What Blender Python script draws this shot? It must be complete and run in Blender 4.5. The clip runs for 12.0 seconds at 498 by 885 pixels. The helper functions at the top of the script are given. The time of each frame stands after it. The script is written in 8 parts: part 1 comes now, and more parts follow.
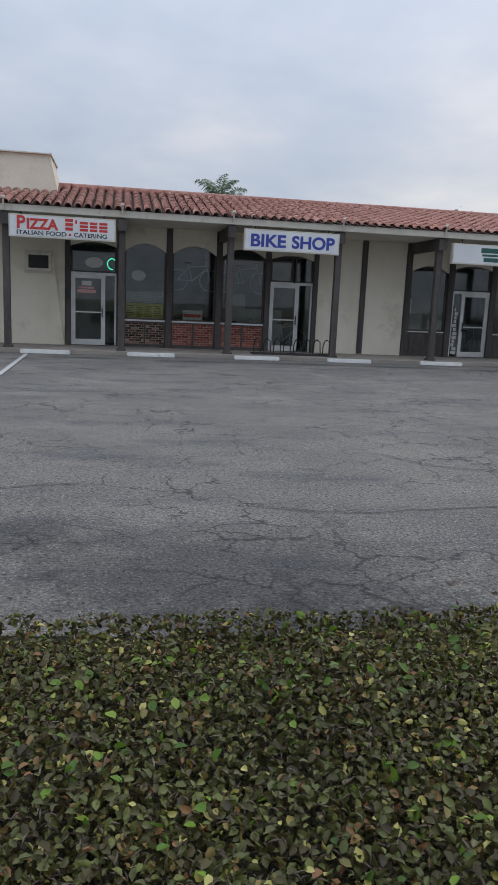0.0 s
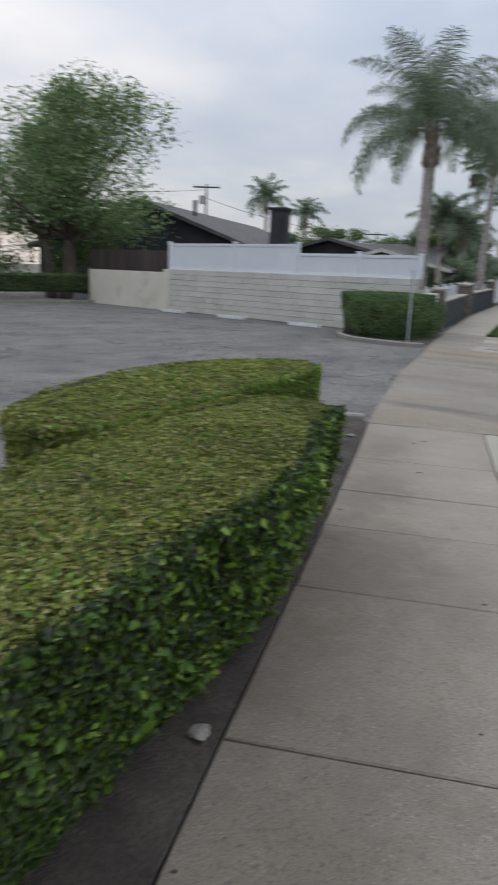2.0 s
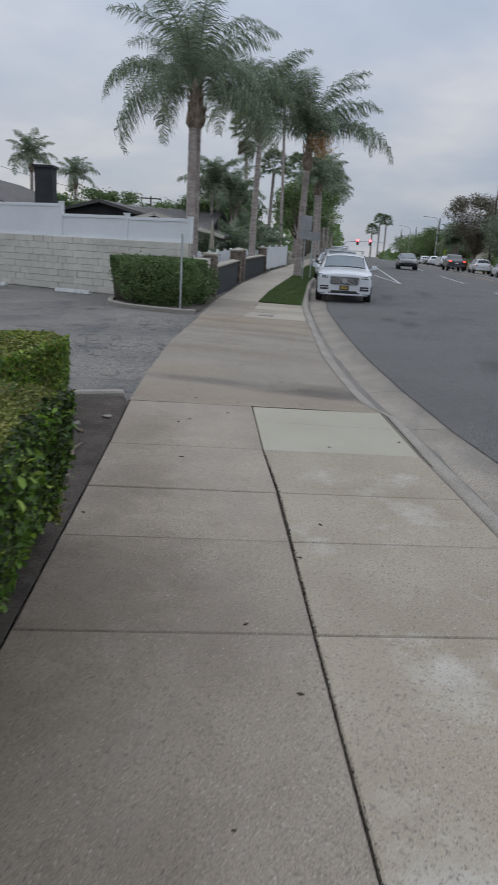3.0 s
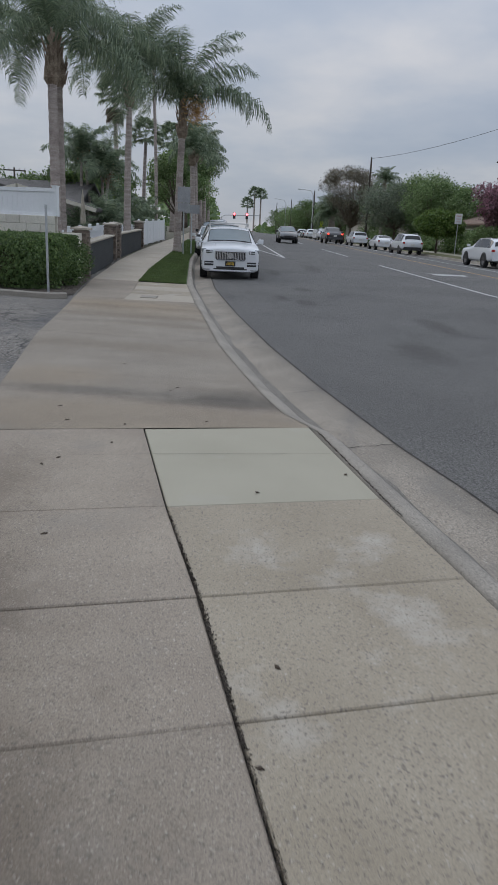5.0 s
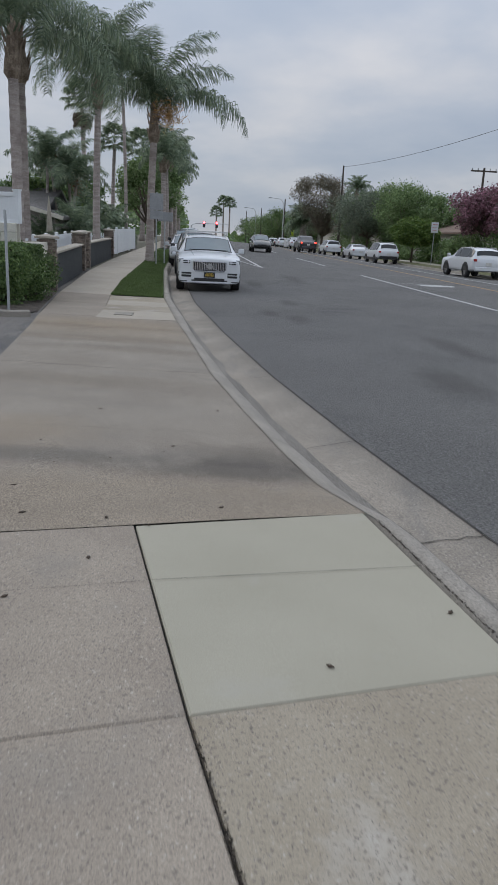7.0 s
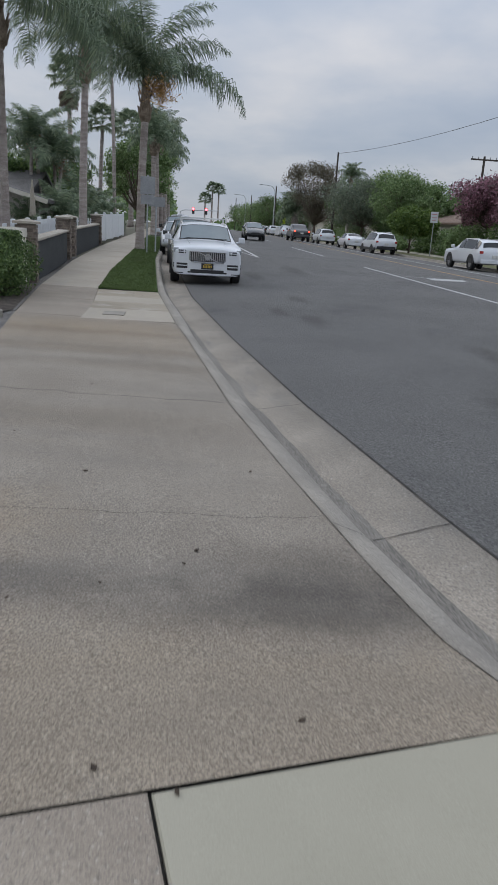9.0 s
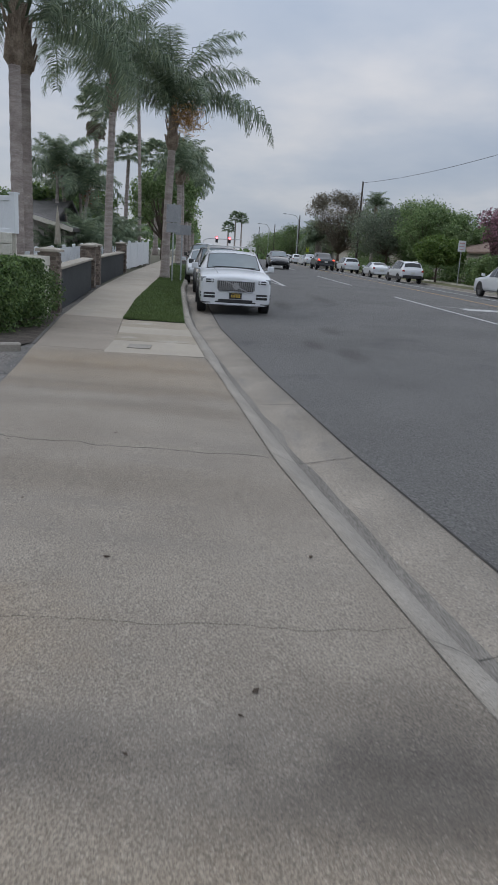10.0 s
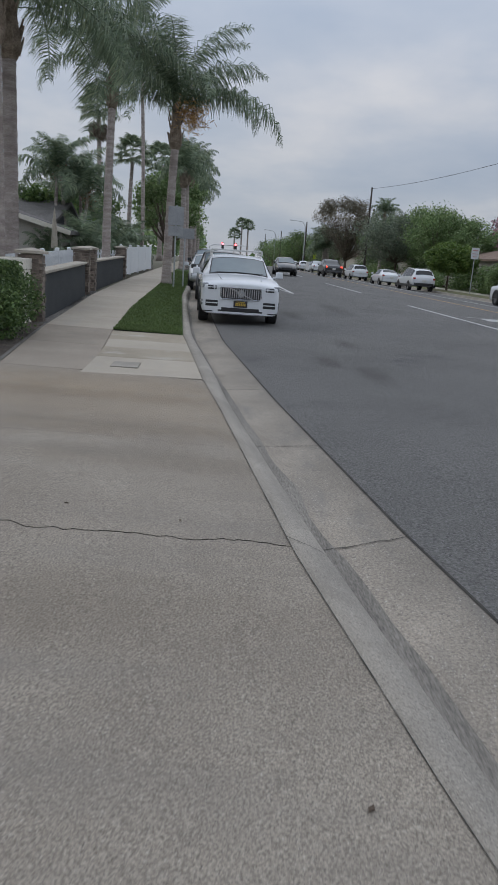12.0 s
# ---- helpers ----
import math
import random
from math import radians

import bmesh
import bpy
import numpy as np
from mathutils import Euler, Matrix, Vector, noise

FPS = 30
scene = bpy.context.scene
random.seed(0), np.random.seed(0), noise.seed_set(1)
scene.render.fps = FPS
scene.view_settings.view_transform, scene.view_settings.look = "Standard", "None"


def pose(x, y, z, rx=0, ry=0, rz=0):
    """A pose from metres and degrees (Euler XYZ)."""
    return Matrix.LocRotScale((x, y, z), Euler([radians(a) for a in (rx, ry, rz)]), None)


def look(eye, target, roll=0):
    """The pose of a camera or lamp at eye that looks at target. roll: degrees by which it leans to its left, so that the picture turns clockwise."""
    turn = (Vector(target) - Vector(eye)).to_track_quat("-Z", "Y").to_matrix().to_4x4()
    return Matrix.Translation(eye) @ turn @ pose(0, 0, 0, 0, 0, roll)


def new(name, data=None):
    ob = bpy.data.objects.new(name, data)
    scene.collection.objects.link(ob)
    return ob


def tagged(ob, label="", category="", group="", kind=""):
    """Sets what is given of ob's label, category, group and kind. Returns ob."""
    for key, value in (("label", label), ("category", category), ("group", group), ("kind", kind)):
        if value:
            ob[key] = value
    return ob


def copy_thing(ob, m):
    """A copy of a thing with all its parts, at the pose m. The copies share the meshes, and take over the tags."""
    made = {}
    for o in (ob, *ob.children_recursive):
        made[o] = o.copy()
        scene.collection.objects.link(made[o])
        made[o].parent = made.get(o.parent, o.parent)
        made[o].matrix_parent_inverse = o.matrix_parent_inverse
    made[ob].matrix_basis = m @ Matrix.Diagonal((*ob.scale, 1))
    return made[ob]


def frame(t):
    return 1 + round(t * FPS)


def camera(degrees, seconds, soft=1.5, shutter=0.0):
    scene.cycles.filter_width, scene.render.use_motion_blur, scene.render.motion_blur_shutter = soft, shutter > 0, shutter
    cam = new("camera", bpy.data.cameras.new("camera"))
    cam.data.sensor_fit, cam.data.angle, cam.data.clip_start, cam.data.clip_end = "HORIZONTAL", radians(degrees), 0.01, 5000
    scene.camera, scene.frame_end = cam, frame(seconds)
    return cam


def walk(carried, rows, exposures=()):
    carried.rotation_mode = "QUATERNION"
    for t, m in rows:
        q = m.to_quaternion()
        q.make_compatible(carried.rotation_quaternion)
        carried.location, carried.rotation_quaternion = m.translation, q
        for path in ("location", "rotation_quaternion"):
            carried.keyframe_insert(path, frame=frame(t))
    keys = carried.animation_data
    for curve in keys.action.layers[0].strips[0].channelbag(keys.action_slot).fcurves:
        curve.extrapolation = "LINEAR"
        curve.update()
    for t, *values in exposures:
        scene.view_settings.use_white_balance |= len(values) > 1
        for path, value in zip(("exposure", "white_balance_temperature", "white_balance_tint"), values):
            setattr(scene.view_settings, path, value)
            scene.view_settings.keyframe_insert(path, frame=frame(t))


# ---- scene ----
cam = camera(37.8, 12.0, soft=0.95, shutter=0.35)
PATH = [
    (0, (-0.563, -1.813, 1.529), (-0.21, 0.121, 1.159), 2.5),
    (0.5, (-0.516, -1.849, 1.524), (-0.056, 0.061, 1.147), 2.5),
    (1, (-0.428, -1.923, 1.507), (0.461, -0.176, 1.107), 2.0),
    (1.3, (-0.359, -1.905, 1.529), (0.895, -0.404, 1.113), 2.4),
    (1.5, (-0.263, -1.84, 1.538), (1.203, -0.546, 1.119), 2.6),
    (1.8, (-0.106, -1.753, 1.549), (1.572, -0.758, 1.107), 2.1),
    (2, (0.002, -1.753, 1.572), (1.784, -0.965, 1.119), 2.4),
    (2.5, (0.365, -1.762, 1.54), (2.259, -1.349, 1.048), 3.1),
    (3, (0.842, -1.793, 1.529), (2.762, -1.566, 1.017), 3.3),
    (3.5, (1.255, -1.716, 1.533), (3.18, -1.656, 0.994), 3.1),
    (5.5, (3.121, -1.433, 1.459), (5.038, -1.53, 0.899), 2.4),
    (6, (3.561, -1.322, 1.446), (5.478, -1.433, 0.887), 1.9),
    (6.5, (3.976, -1.278, 1.444), (5.895, -1.409, 0.899), 2.2),
    (7, (4.434, -1.227, 1.469), (6.354, -1.392, 0.935), 2.7),
    (7.2, (4.638, -1.187, 1.447), (6.558, -1.361, 0.916), 3.1),
    (8.8, (6.183, -0.996, 1.482), (8.093, -1.199, 0.928), 3.0),
    (9, (6.433, -0.99, 1.474), (8.342, -1.193, 0.911), 3.5),
    (9.5, (6.935, -0.943, 1.46), (8.852, -1.135, 0.923), 3.7),
    (10, (7.382, -0.861, 1.464), (9.314, -1.006, 0.968), 3.6),
    (10.5, (7.85, -0.852, 1.466), (9.787, -0.97, 0.981), 4.3),
    (11, (8.308, -0.842, 1.43), (10.252, -0.941, 0.967), 4.3),
    (11.5, (8.736, -0.871, 1.421), (10.678, -0.98, 0.956), 4.6),
    (12, (9.187, -0.957, 1.413), (11.124, -1.089, 0.933), 4.0),
]
walk(cam, [(t, look(eye, target, roll)) for t, eye, target, roll in PATH],
     [(0, 0.36), (1.0, 0.28), (1.5, 0.2), (2.0, 0.36), (2.5, 0.21), (3.0, 0.2), (3.5, 0.05), (5.5, 0.12), (9.0, 0.21), (12, 0.14)])

# ---- world and light ----
world = bpy.data.worlds.new("overcast_evening")
scene.world = world
world.use_nodes = True
wn, wl = world.node_tree.nodes, world.node_tree.links
wn.clear()
SUN_DIR = Vector((0.62, 0.62, 0.36)).normalized()


def wnode(kind, **inputs):
    n = wn.new(kind)
    for k, v in inputs.items():
        n.inputs[int(k[1:])].default_value = v
    return n


def wmath(op, a, b=0.0):
    n = wn.new("ShaderNodeMath")
    n.operation = op
    for i, v in enumerate((a, b)):
        if isinstance(v, (int, float)):
            n.inputs[i].default_value = v
        else:
            wl.new(v, n.inputs[i])
    return n.outputs[0]


wtex = wn.new("ShaderNodeTexCoord")
wsep = wn.new("ShaderNodeSeparateXYZ")
wl.new(wtex.outputs["Generated"], wsep.inputs[0])
up = wmath("MAXIMUM", wsep.outputs[2], 0.0)
den = wmath("ADD", up, 0.22)
wcomb = wn.new("ShaderNodeCombineXYZ")
wl.new(wmath("DIVIDE", wsep.outputs[0], den), wcomb.inputs[0])
wl.new(wmath("DIVIDE", wsep.outputs[1], den), wcomb.inputs[1])
wnoise = wn.new("ShaderNodeTexNoise")
wnoise.inputs["Scale"].default_value = 1.25
wnoise.inputs["Detail"].default_value = 5.0
wnoise.inputs["Roughness"].default_value = 0.52
wl.new(wcomb.outputs[0], wnoise.inputs["Vector"])
wramp = wn.new("ShaderNodeValToRGB")
wl.new(wnoise.outputs["Fac"], wramp.inputs[0])
cr = wramp.color_ramp
cr.elements[0].position, cr.elements[0].color = 0.30, (0.345, 0.405, 0.51, 1)
cr.elements[1].position, cr.elements[1].color = 0.72, (0.60, 0.605, 0.64, 1)
el = cr.elements.new(0.5)
el.color = (0.43, 0.475, 0.56, 1)
# an overcast sky is up to three times as bright overhead as at the horizon
lift = wmath("ADD", wmath("MULTIPLY", wmath("POWER", up, 1.5), 2.0), 0.92)
wscale = wn.new("ShaderNodeVectorMath")
wscale.operation = "SCALE"
wl.new(wramp.outputs[0], wscale.inputs[0])
wl.new(lift, wscale.inputs["Scale"])
wsky = wn.new("ShaderNodeTexSky")
wsky.sky_type = "NISHITA"
wsky.sun_disc = False
wsky.sun_elevation = math.asin(SUN_DIR.z)
wsky.sun_rotation = math.atan2(SUN_DIR.x, SUN_DIR.y)
wb1, wb2 = wn.new("ShaderNodeBackground"), wn.new("ShaderNodeBackground")
wl.new(wsky.outputs[0], wb1.inputs[0])
wb1.inputs[1].default_value = 0.06
wl.new(wscale.outputs[0], wb2.inputs[0])
wb2.inputs[1].default_value = 0.92
wmix = wn.new("ShaderNodeMixShader")
wmix.inputs[0].default_value = 0.88
wout = wn.new("ShaderNodeOutputWorld")
wl.new(wb1.outputs[0], wmix.inputs[1])
wl.new(wb2.outputs[0], wmix.inputs[2])
wl.new(wmix.outputs[0], wout.inputs[0])

sun_data = bpy.data.lights.new("sun", "SUN")
sun_data.energy, sun_data.angle, sun_data.color = 0.55, radians(35), (1.0, 0.93, 0.84)
sun = new("sun", sun_data)
sun.matrix_world = look((0, 0, 60), Vector((0, 0, 60)) - SUN_DIR)

# ---- materials ----
MATS = {}


def shader(name):
    m = bpy.data.materials.new(name)
    m.use_nodes = True
    MATS[name] = m
    return m, m.node_tree.nodes, m.node_tree.links, m.node_tree.nodes["Principled BSDF"]


def noise_node(n, l, scale, detail=4.0, rough=0.6, vec=None, stretch=None):
    if vec is None:
        g = n.new("ShaderNodeNewGeometry")
        vec = g.outputs["Position"]
    if stretch:
        mp = n.new("ShaderNodeMapping")
        mp.inputs["Scale"].default_value = stretch
        l.new(vec, mp.inputs["Vector"])
        vec = mp.outputs[0]
    t = n.new("ShaderNodeTexNoise")
    t.inputs["Scale"].default_value = scale
    t.inputs["Detail"].default_value = detail
    t.inputs["Roughness"].default_value = rough
    l.new(vec, t.inputs["Vector"])
    return t.outputs["Fac"]


def ramp_node(n, l, fac, stops):
    r = n.new("ShaderNodeValToRGB")
    e = r.color_ramp.elements
    while len(e) < len(stops):
        e.new(0.5)
    for el, (p, c) in zip(e, stops):
        el.position = p
        el.color = (*c, 1) if len(c) == 3 else c
    l.new(fac, r.inputs[0])
    return r.outputs[0]


def mix_node(n, l, mode, fac, a, b):
    m = n.new("ShaderNodeMix")
    m.data_type, m.blend_type = "RGBA", mode
    for sock, v in ((m.inputs[0], fac), (m.inputs[6], a), (m.inputs[7], b)):
        if isinstance(v, (int, float)):
            sock.default_value = v
        elif isinstance(v, tuple):
            sock.default_value = (*v, 1)
        else:
            l.new(v, sock)
    return m.outputs[2]


def mat(name, c1, c2, big=1.2, fine=60.0, rough=0.8, bump=0.3, metal=0.0, stain=None, grain=0.25, dist=0.01,
        stretch=None, per_object=0.0, spec=0.5, coat=0.0, speck=None, cracks=None):
    """A surface with slow variation between two colours, fine grain, optional stains and relief."""
    m, n, l, p = shader(name)
    col = ramp_node(n, l, noise_node(n, l, big, 5, 0.6, None, stretch), [(0.35, c1), (0.65, c2)])
    f = noise_node(n, l, fine, 3, 0.7, None, stretch)
    col = mix_node(n, l, "MULTIPLY", 1.0, col, ramp_node(n, l, f, [(0.3, (1 - grain,) * 3), (0.7, (1 + grain * 0.4,) * 3)]))
    if stain:
        sc, sscale, lo, hi, *st = stain
        k = ramp_node(n, l, noise_node(n, l, sscale, 6, 0.65, None, st[0] if st else None), [(lo, (0, 0, 0)), (hi, (1, 1, 1))])
        col = mix_node(n, l, "MIX", k, col, sc)
    if speck:
        for sc, sscale, lo, hi in speck:
            kk = ramp_node(n, l, noise_node(n, l, sscale, 2, 0.5), [(lo, (0, 0, 0)), (hi, (1, 1, 1))])
            col = mix_node(n, l, "MIX", kk, col, sc)
    if cracks:
        cscale, width, lo, hi = cracks
        g2 = n.new("ShaderNodeNewGeometry")
        wob = n.new("ShaderNodeTexNoise")
        wob.inputs["Scale"].default_value, wob.inputs["Detail"].default_value = 2.5, 5.0
        l.new(g2.outputs["Position"], wob.inputs["Vector"])
        dv = n.new("ShaderNodeVectorMath")
        dv.operation = "MULTIPLY_ADD"
        l.new(wob.outputs["Color"], dv.inputs[0])
        dv.inputs[1].default_value = (0.8, 0.8, 0.0)
        l.new(g2.outputs["Position"], dv.inputs[2])
        vo = n.new("ShaderNodeTexVoronoi")
        vo.feature = "DISTANCE_TO_EDGE"
        vo.inputs["Scale"].default_value = cscale
        l.new(dv.outputs[0], vo.inputs["Vector"])
        kk = ramp_node(n, l, vo.outputs["Distance"], [(0.0, (1, 1, 1)), (width, (0, 0, 0))])
        mk = ramp_node(n, l, noise_node(n, l, 0.45, 3, 0.6), [(lo, (0, 0, 0)), (hi, (1, 1, 1))])
        col = mix_node(n, l, "MIX", mix_node(n, l, "MULTIPLY", 1.0, kk, mk), col, (0.03, 0.03, 0.03))
    if per_object:
        oi = n.new("ShaderNodeObjectInfo")
        col = mix_node(n, l, "MULTIPLY", 1.0, col,
                       ramp_node(n, l, oi.outputs["Random"], [(0, (1 - per_object,) * 3), (1, (1 + per_object * 0.5,) * 3)]))
    l.new(col, p.inputs["Base Color"])
    p.inputs["Roughness"].default_value = rough
    p.inputs["Metallic"].default_value = metal
    p.inputs["Specular IOR Level"].default_value = spec
    p.inputs["Coat Weight"].default_value = coat
    if bump:
        b = n.new("ShaderNodeBump")
        b.inputs["Strength"].default_value = bump
        b.inputs["Distance"].default_value = dist
        l.new(f, b.inputs["Height"])
        l.new(b.outputs[0], p.inputs["Normal"])
    return m


def leafy(name, stops, rough=0.5, trans=0.25, bump=0.0):
    """Leaves whose colour differs from leaf to leaf."""
    m, n, l, p = shader(name)
    g = n.new("ShaderNodeNewGeometry")
    col = ramp_node(n, l, g.outputs["Random Per Island"], stops)
    v = noise_node(n, l, 1.3, 3)
    col = mix_node(n, l, "MULTIPLY", 1.0, col, ramp_node(n, l, v, [(0.3, (0.72,) * 3), (0.7, (1.15,) * 3)]))
    l.new(col, p.inputs["Base Color"])
    p.inputs["Roughness"].default_value = rough
    p.inputs["Specular IOR Level"].default_value = 0.35
    tr = n.new("ShaderNodeBsdfTranslucent")
    l.new(col, tr.inputs[0])
    mx = n.new("ShaderNodeMixShader")
    mx.inputs[0].default_value = trans
    out = n["Material Output"]
    l.new(p.outputs[0], mx.inputs[1])
    l.new(tr.outputs[0], mx.inputs[2])
    l.new(mx.outputs[0], out.inputs[0])
    return m


def glassy(name, tint=(0.8, 0.85, 0.85)):
    m, n, l, p = shader(name)
    tr = n.new("ShaderNodeBsdfTransparent")
    tr.inputs[0].default_value = (*tint, 1)
    gl = n.new("ShaderNodeBsdfGlossy")
    gl.inputs["Roughness"].default_value = 0.02
    fr = n.new("ShaderNodeFresnel")
    fr.inputs[0].default_value = 1.6
    mx = n.new("ShaderNodeMixShader")
    l.new(fr.outputs[0], mx.inputs[0])
    l.new(tr.outputs[0], mx.inputs[1])
    l.new(gl.outputs[0], mx.inputs[2])
    l.new(mx.outputs[0], n["Material Output"].inputs[0])
    return m


def glow(name, c, strength):
    m, n, l, p = shader(name)
    p.inputs["Base Color"].default_value = (*c, 1)
    p.inputs["Emission Color"].default_value = (*c, 1)
    p.inputs["Emission Strength"].default_value = strength
    return m


CONCRETE = mat("concrete", (0.279, 0.234, 0.187), (0.357, 0.305, 0.243), 0.9, 160, 0.9, 0.35, grain=0.4, dist=0.004,
      speck=(((0.18, 0.157, 0.13), 66, 0.57, 0.72), ((0.44, 0.40, 0.34), 80, 0.62, 0.76), ((0.12, 0.108, 0.095), 130, 0.62, 0.72)),
               stain=((0.235, 0.21, 0.178), 1.4, 0.56, 0.75), per_object=0.08)
CONCRETE_OLD = mat("concrete_old", (0.300, 0.268, 0.235), (0.372, 0.336, 0.293), 0.7, 110, 0.95, 0.5, grain=0.5, dist=0.006,
      speck=(((0.18, 0.157, 0.13), 66, 0.57, 0.72), ((0.44, 0.40, 0.34), 80, 0.62, 0.76), ((0.12, 0.108, 0.095), 130, 0.62, 0.72)),
                   stain=((0.18, 0.16, 0.135), 0.9, 0.52, 0.78), per_object=0.06)
CONCRETE_NEW = mat("concrete_new", (0.329, 0.307, 0.237), (0.365, 0.341, 0.268), 0.8, 220, 0.85, 0.15, grain=0.15, dist=0.003,
                   stain=((0.36, 0.34, 0.29), 1.7, 0.6, 0.8))
CONCRETE_PALE = mat("concrete_pale", (0.368, 0.324, 0.262), (0.431, 0.380, 0.309), 0.8, 90, 0.9, 0.25, grain=0.2, dist=0.004,
                    stain=((0.34, 0.31, 0.265), 1.2, 0.55, 0.75, (0.3, 1.6, 1)), per_object=0.08)
CONCRETE_WARM = mat("concrete_warm", (0.315, 0.268, 0.198), (0.383, 0.333, 0.255), 1.1, 190, 0.9, 0.25, grain=0.3, dist=0.004,
      speck=(((0.18, 0.157, 0.13), 66, 0.57, 0.72), ((0.44, 0.40, 0.34), 80, 0.62, 0.76), ((0.12, 0.108, 0.095), 130, 0.62, 0.72)),
                    stain=((0.45, 0.42, 0.37), 1.6, 0.55, 0.75), per_object=0.06)
APRON = mat("apron_concrete", (0.302, 0.261, 0.211), (0.376, 0.330, 0.270), 0.8, 105, 0.95, 0.8, grain=0.65, dist=0.012,
      speck=(((0.18, 0.157, 0.13), 95, 0.55, 0.68), ((0.44, 0.40, 0.34), 110, 0.60, 0.74), ((0.12, 0.108, 0.095), 130, 0.62, 0.72)),
            stain=((0.215, 0.193, 0.165), 0.8, 0.5, 0.74, (1.5, 0.3, 1)))
KERB = mat("kerb_concrete", (0.272, 0.249, 0.214), (0.366, 0.334, 0.286), 1.5, 90, 0.9, 0.4, grain=0.4, dist=0.005,
      speck=(((0.18, 0.157, 0.13), 66, 0.57, 0.72), ((0.44, 0.40, 0.34), 80, 0.62, 0.76), ((0.12, 0.108, 0.095), 130, 0.62, 0.72)),
           stain=((0.22, 0.2, 0.172), 1.6, 0.55, 0.75))
GUTTER = mat("gutter_concrete", (0.257, 0.225, 0.184), (0.352, 0.307, 0.250), 1.3, 75, 0.92, 0.5, grain=0.45, dist=0.006,
             speck=(((0.16, 0.14, 0.118), 66, 0.56, 0.70), ((0.43, 0.4, 0.35), 80, 0.62, 0.74)),
             stain=((0.19, 0.175, 0.155), 1.4, 0.52, 0.72, (0.6, 1.8, 1)))
ASPHALT = mat("road_asphalt", (0.130, 0.126, 0.119), (0.163, 0.158, 0.149), 0.35, 55, 0.9, 1.0, grain=0.65, dist=0.02, speck=(((0.2, 0.2, 0.2), 60, 0.62, 0.7),),
              stain=((0.045, 0.046, 0.05), 0.5, 0.6, 0.8))
LOT = mat("lot_asphalt", (0.165, 0.151, 0.136), (0.250, 0.230, 0.201), 0.55, 38, 0.92, 1.0, grain=0.75, dist=0.02,
          stain=((0.08, 0.08, 0.083), 0.9, 0.5, 0.7, (0.7, 1.4, 1)), speck=(((0.34, 0.34, 0.33), 55, 0.60, 0.68), ((0.04, 0.04, 0.042), 24, 0.62, 0.7)), cracks=(1.5, 0.028, 0.41, 0.54))


def stain_and_shade(m, spots, colour, strength=0.75, mode="MULTIPLY"):
    """Adds old soaked-in stains and painted shade with ragged soft edges: (x, y, rx, ry) each."""
    n, l = m.node_tree.nodes, m.node_tree.links
    p = n["Principled BSDF"]
    src = p.inputs["Base Color"].links[0].from_socket
    g = n.new("ShaderNodeNewGeometry")
    tn = n.new("ShaderNodeTexNoise")
    tn.inputs["Scale"].default_value, tn.inputs["Detail"].default_value, tn.inputs["Roughness"].default_value = 4.5, 9.0, 0.7
    l.new(g.outputs["Position"], tn.inputs["Vector"])
    for x, y, rx, ry in spots:
        mp = n.new("ShaderNodeMapping")
        mp.vector_type = "TEXTURE"
        mp.inputs["Location"].default_value = (x, y, 0)
        mp.inputs["Scale"].default_value = (rx, ry, 3)
        l.new(g.outputs["Position"], mp.inputs["Vector"])
        ln = n.new("ShaderNodeVectorMath")
        ln.operation = "LENGTH"
        l.new(mp.outputs[0], ln.inputs[0])
        ad = n.new("ShaderNodeMath")
        ad.operation = "MULTIPLY_ADD"
        l.new(tn.outputs["Fac"], ad.inputs[0])
        ad.inputs[1].default_value = 1.5
        l.new(ln.outputs["Value"], ad.inputs[2])
        k = ramp_node(n, l, ad.outputs[0], [(1.15 / 3, (strength,) * 3), (1.95 / 3, (0, 0, 0))])
        sc = n.new("ShaderNodeMath")
        sc.operation = "DIVIDE"
        l.new(ad.outputs[0], sc.inputs[0])
        sc.inputs[1].default_value = 3.0
        l.new(sc.outputs[0], k.node.inputs[0])
        src = mix_node(n, l, mode, k, src, colour)
    l.new(src, p.inputs["Base Color"])


stain_and_shade(LOT, [(0.1, 2.1, 1.5, 1.0), (0.6, 1.3, 1.2, 0.6), (-1.5, 2.9, 0.8, 0.5), (1.6, 17.6, 1.6, 0.35), (-1.6, 17.7, 1.2, 0.3), (4.3, 17.7, 1.5, 0.4), (7.2, 17.6, 1.4, 0.35), (10.2, 17.4, 1.7, 0.4),
           (13.5, 16.4, 2.6, 0.35), (16.6, 15.6, 2.2, 0.4), (6.5, 5.4, 1.1, 0.35), (3.8, 3.2, 1.3, 0.35), (8.5, 7.2, 1.6, 0.3), (-2.8, 2.6, 0.9, 0.4)], (0.38, 0.39, 0.42), 0.85)
stain_and_shade(APRON, [(8.4, -0.9, 0.75, 3.0), (16.2, 0.2, 1.3, 2.6), (17.4, 0.2, 0.9, 2.2), (9.9, 0.2, 0.6, 0.7)], (1.04, 0.985, 0.91), 0.9)
stain_and_shade(APRON, [(9.15, -1.6, 0.28, 1.0), (9.4, -1.75, 0.4, 0.7), (9.3, -0.2, 0.22, 0.8)], (0.64, 0.64, 0.65), 0.85)
stain_and_shade(APRON, [(15.2, 0.2, 0.35, 2.2), (16.6, 0.3, 0.3, 2.0), (14.3, -0.4, 0.3, 1.3), (12.0, 0.0, 0.4, 1.4)], (0.80, 0.78, 0.75), 0.7)
